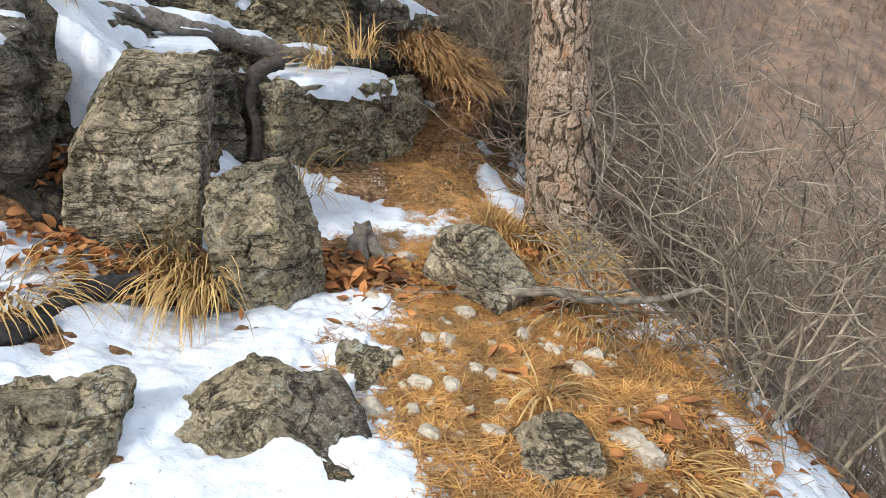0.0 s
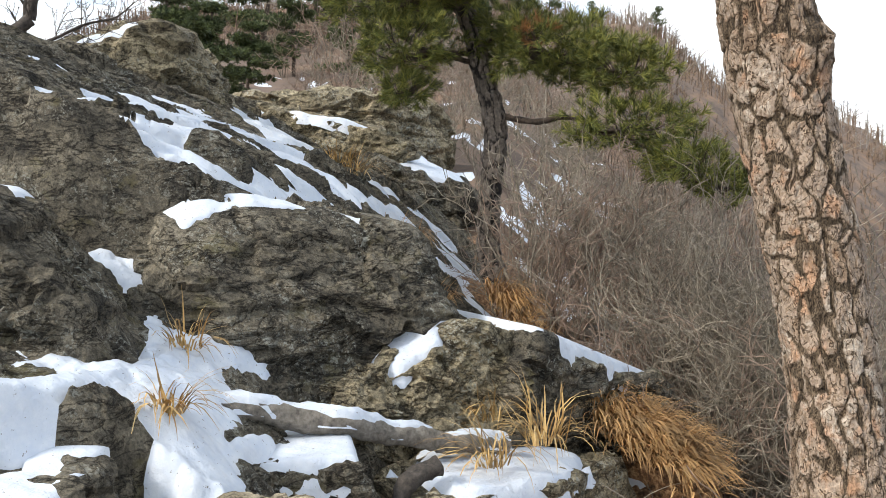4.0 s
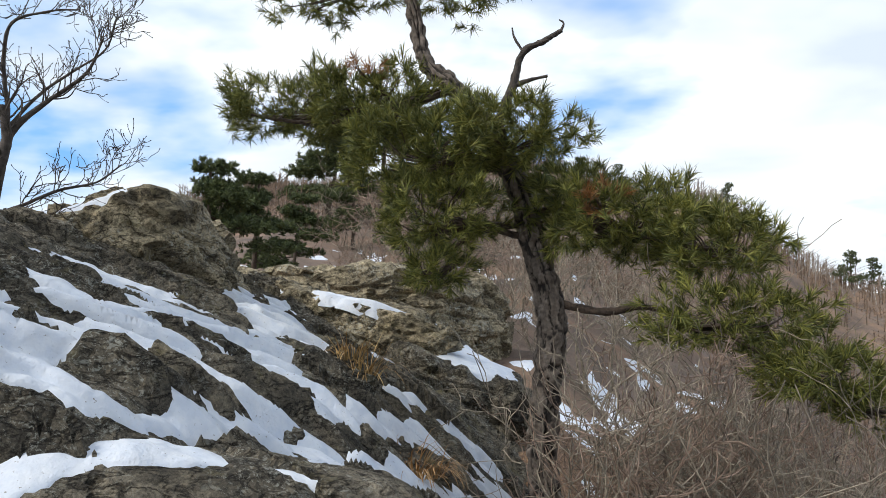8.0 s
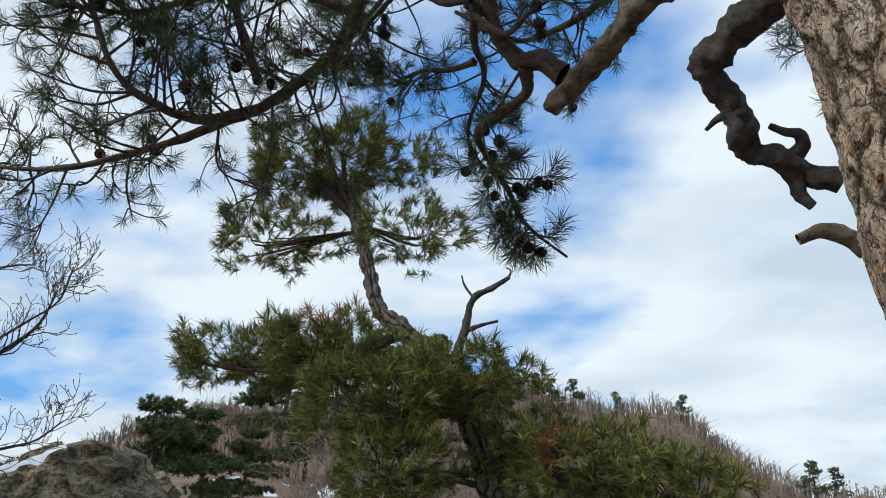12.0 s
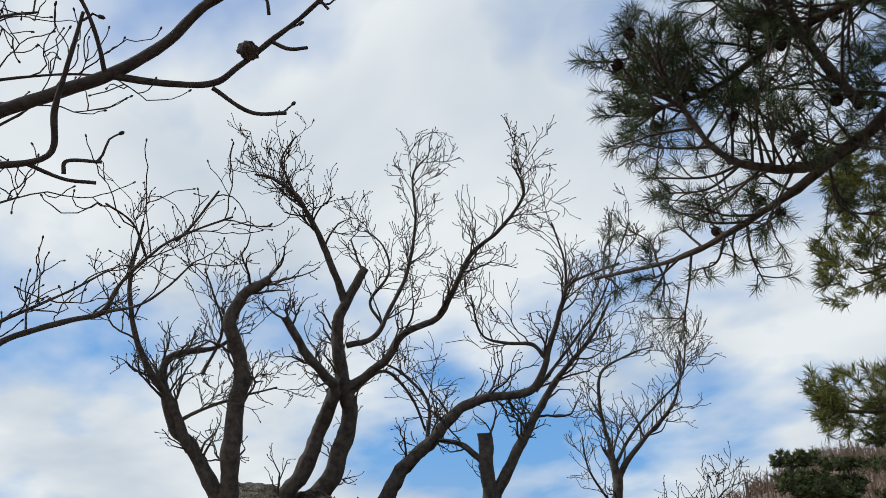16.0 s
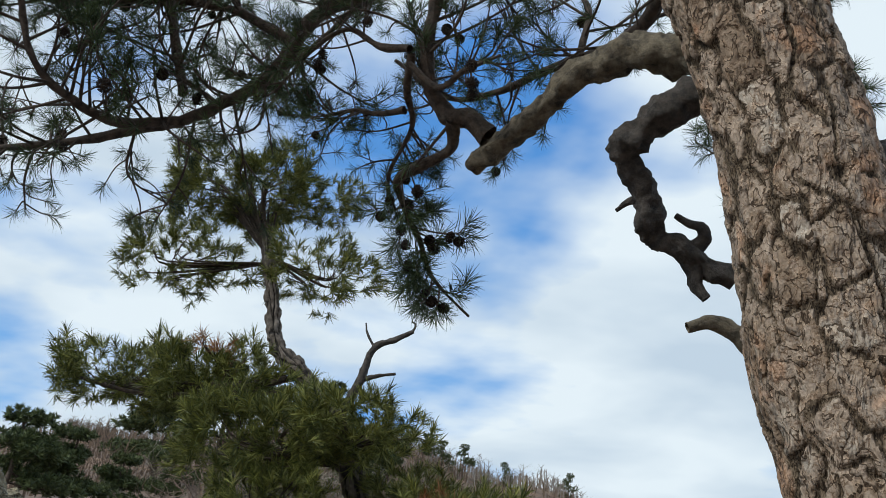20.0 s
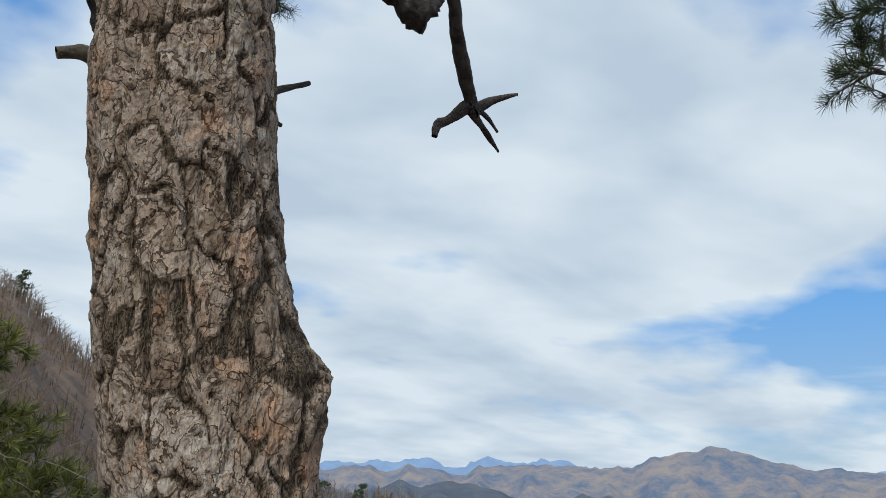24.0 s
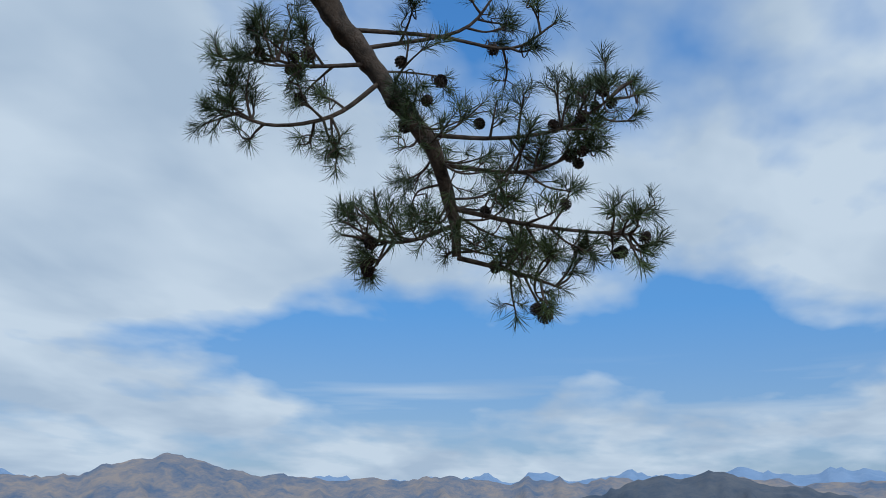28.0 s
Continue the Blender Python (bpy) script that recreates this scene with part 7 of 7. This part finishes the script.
def needle_litter():
    rng = np.random.default_rng(16)
    n = 42000
    x = np.concatenate([rng.normal(0.35, 0.42, n // 2), rng.uniform(-0.3, 1.1, n // 2)])
    y = np.concatenate([rng.uniform(1.1, 3.6, n // 2), rng.uniform(1.2, 5.2, n // 2)])
    edge = x > -0.30 + 0.12 * np.sin(y * 5)
    x, y = x[edge], y[edge]
    n = len(x)
    z = height(x, y) + rng.uniform(0.002, 0.018, n)
    a = rng.uniform(0, 6.28, n)
    L, w = rng.uniform(0.03, 0.06, n), 0.0013
    d = np.stack([np.cos(a), np.sin(a), rng.normal(0, 0.14, n)], -1) * L[:, None]
    s = np.stack([-np.sin(a), np.cos(a), np.zeros(n)], -1) * w
    c = np.stack([x, y, z], -1)
    bend = np.stack([-np.sin(a), np.cos(a), np.full(n, 0.2)], -1) * (rng.normal(0, 0.006, n))[:, None]
    v = np.stack([c - d - s, c - d + s, c + bend + s, c + bend - s, c + d + s, c + d - s], 1).reshape(-1, 3)
    k = np.arange(n)[:, None] * 6
    f = np.concatenate([k + np.array([[0, 1, 2, 3]]), k + np.array([[3, 2, 4, 5]])])
    ob = new("needle_litter", mesh_of("needle_litter", v, f, LITTER, False))
    tagged(ob, "thick litter of fallen orange-brown pine needles", "needles", kind="stuff")


needle_litter()


def stones():
    rng = np.random.default_rng(18)
    shapes = []
    for s in range(6):
        v, f = rock_shape((0, 0, 0), (1, rng.uniform(0.6, 0.9), rng.uniform(0.4, 0.65)), seed=200 + s, level=3, rough=0.06, faces=16)
        shapes.append((v, f, mesh_of("stone", v, f, STONE_PALE, False)))
    at = [(0.25, 1.82), (0.02, 1.93), (-0.14, 2.66), (-0.16, 2.48), (0.13, 2.36), (0.39, 2.2), (0.19, 2.6), (-0.04, 3.07), (0.29, 3.48), (0.06, 2.36), (0.27, 2.14), (0.29, 2.0), (0.14, 2.06), (-0.47, 1.80), (0.57, 2.17), (0.07, 1.78), (0.04, 2.06), (0.22, 2.17), (0.33, 2.12), (0.40, 2.45), (-0.05, 2.2), (-0.1, 1.9), (0.5, 2.35), (0.62, 2.3)]
    for n, (x, y) in enumerate(at + [(rng.uniform(-0.2, 0.8), rng.uniform(1.3, 3.2)) for _ in range(230)]):
        k = rng.uniform(0.022, 0.046) if n < len(at) else rng.uniform(0.010, 0.024)
        ob = new("stone", shapes[rng.integers(6)][2])
        ob.location = on_ground(x, y, k * 0.22)
        ob.rotation_euler = (rng.normal() * 0.3, rng.normal() * 0.3, rng.uniform(0, 6.28))
        ob.scale = (k, k, k)
        tagged(ob, "small pale broken limestone piece on the path", "stone", "stones on the path")
    acc = Acc()
    for _ in range(900):
        x, y = rng.uniform(-0.3, 0.95), rng.uniform(1.2, 4.4)
        v, f, _m = shapes[rng.integers(6)]
        k = rng.uniform(0.004, 0.012)
        m = np.array(Euler((rng.normal() * 0.4, rng.normal() * 0.4, rng.uniform(0, 6.28))).to_matrix()) * k
        if k > 0:
            b, g = BALLS[1]
            acc.add((b * np.array([1, 0.75, 0.55]) * (1 + 0.2 * rng.normal(size=(len(b), 1)))) @ m.T + np.array(on_ground(x, y, 0.005)), g)
    ob = new("gravel", acc.mesh("gravel", STONE_PALE, False))
    tagged(ob, "small pale gravel among the needles", "gravel", kind="stuff")


stones()


def dead_wood():
    """Fallen log, split stump, charred sticks and dead branches on the ground."""
    log = thing("fallen_log", (-1.2, 4.15, 0.62), "weathered dead log lying across the rocks with snow on it", "log")
    line = [(-1.72, 3.80, 0.80), (-1.56, 3.90, 0.75), (-1.21, 4.12, 0.645), (-0.95, 4.36, 0.55), (-0.79, 4.52, 0.49), (-0.60, 4.68, 0.44)]
    v, f = rough_limb(line, 0.050, 0.040, 16, 0.2, 71, 12)
    part("log", mesh_of("log", v, f, DRIFT), log)
    n = vertex_normals(v, f)
    m = (n[:, 2] - 0.72) * 1.5 + fbm(v, 6, 3, 5) * 0.35
    snow_over("log_snow", v, f, m, 0.02, "thin line of snow lying on a fallen log")
    stump = thing("root_stump", (-0.2, 3.05, -0.05), "grey splintered root stump beside the path", "stump")
    for n, pts in enumerate(([(-0.24, 3.08, 0.06), (-0.30, 3.0, -0.06), (-0.38, 2.90, -0.22)], [(-0.24, 3.09, 0.07), (-0.18, 3.05, -0.02), (-0.08, 3.0, -0.10), (0.02, 3.0, -0.11)], [(-0.25, 3.08, 0.06), (-0.22, 3.0, -0.05), (-0.2, 2.95, -0.12)], [(-0.10, 3.04, -0.04), (-0.14, 3.0, -0.09), (-0.20, 2.96, -0.12)])):
        part("root", mesh_of("root", *rough_limb(pts, 0.034 - 0.004 * n, 0.012, 10, 0.28, 81 + n), DRIFT), stump)
    br = thing("dead_branch", (0.65, 2.6, 0.05), "bleached dead branch lying across the edge of the path", "branch")
    part("stick", mesh_of("stick", *rough_limb([(0.36, 2.68, 0.0), (0.50, 2.62, 0.045), (0.63, 2.58, 0.045), (0.85, 2.54, 0.08), (1.02, 2.51, 0.15)], 0.020, 0.010, 8, 0.15, 91), DRIFT), br)
    for a, b, s in (((-1.24, 2.28, -0.04), (-0.98, 2.55, 0.02), 95), ((-1.42, 2.05, -0.06), (-1.17, 2.23, -0.02), 97)):
        ob = thing("charred_log", a, "blackened charred piece of wood in the snow", "log", "charred wood")
        mid = ((a[0] + b[0]) / 2, (a[1] + b[1]) / 2, (a[2] + b[2]) / 2 + 0.03)
        part("log", mesh_of("log", *rough_limb([a, mid, b], 0.045, 0.03, 12, 0.25, s), CHAR), ob)
    root = thing("dead_root", (-0.86, 4.02, 0.3), "dark twisted root hanging down a rock cleft", "root")
    part("root", mesh_of("root", *rough_limb([(-0.80, 4.15, 0.50), (-0.88, 4.05, 0.46), (-0.90, 3.98, 0.34), (-0.86, 3.95, 0.18), (-0.88, 3.93, 0.05)], 0.04, 0.02, 10, 0.25, 99), DEAD), root)
    for n, (pts, r) in enumerate((([(-0.42, 7.0, 0.55), (0.0, 7.1, 0.60), (0.3, 7.1, 0.52), (0.62, 7.0, 0.60)], 0.045), ([(1.0, 4.4, -0.3), (1.2, 4.9, 0.1), (1.15, 5.3, 0.5)], 0.012))):
        ob = thing("dead_branch", pts[0], "bleached dead branch caught in the brush", "branch")
        part("stick", mesh_of("stick", *rough_limb(pts, r, r * 0.4, 8, 0.2, 120 + n), DRIFT), ob)


dead_wood()
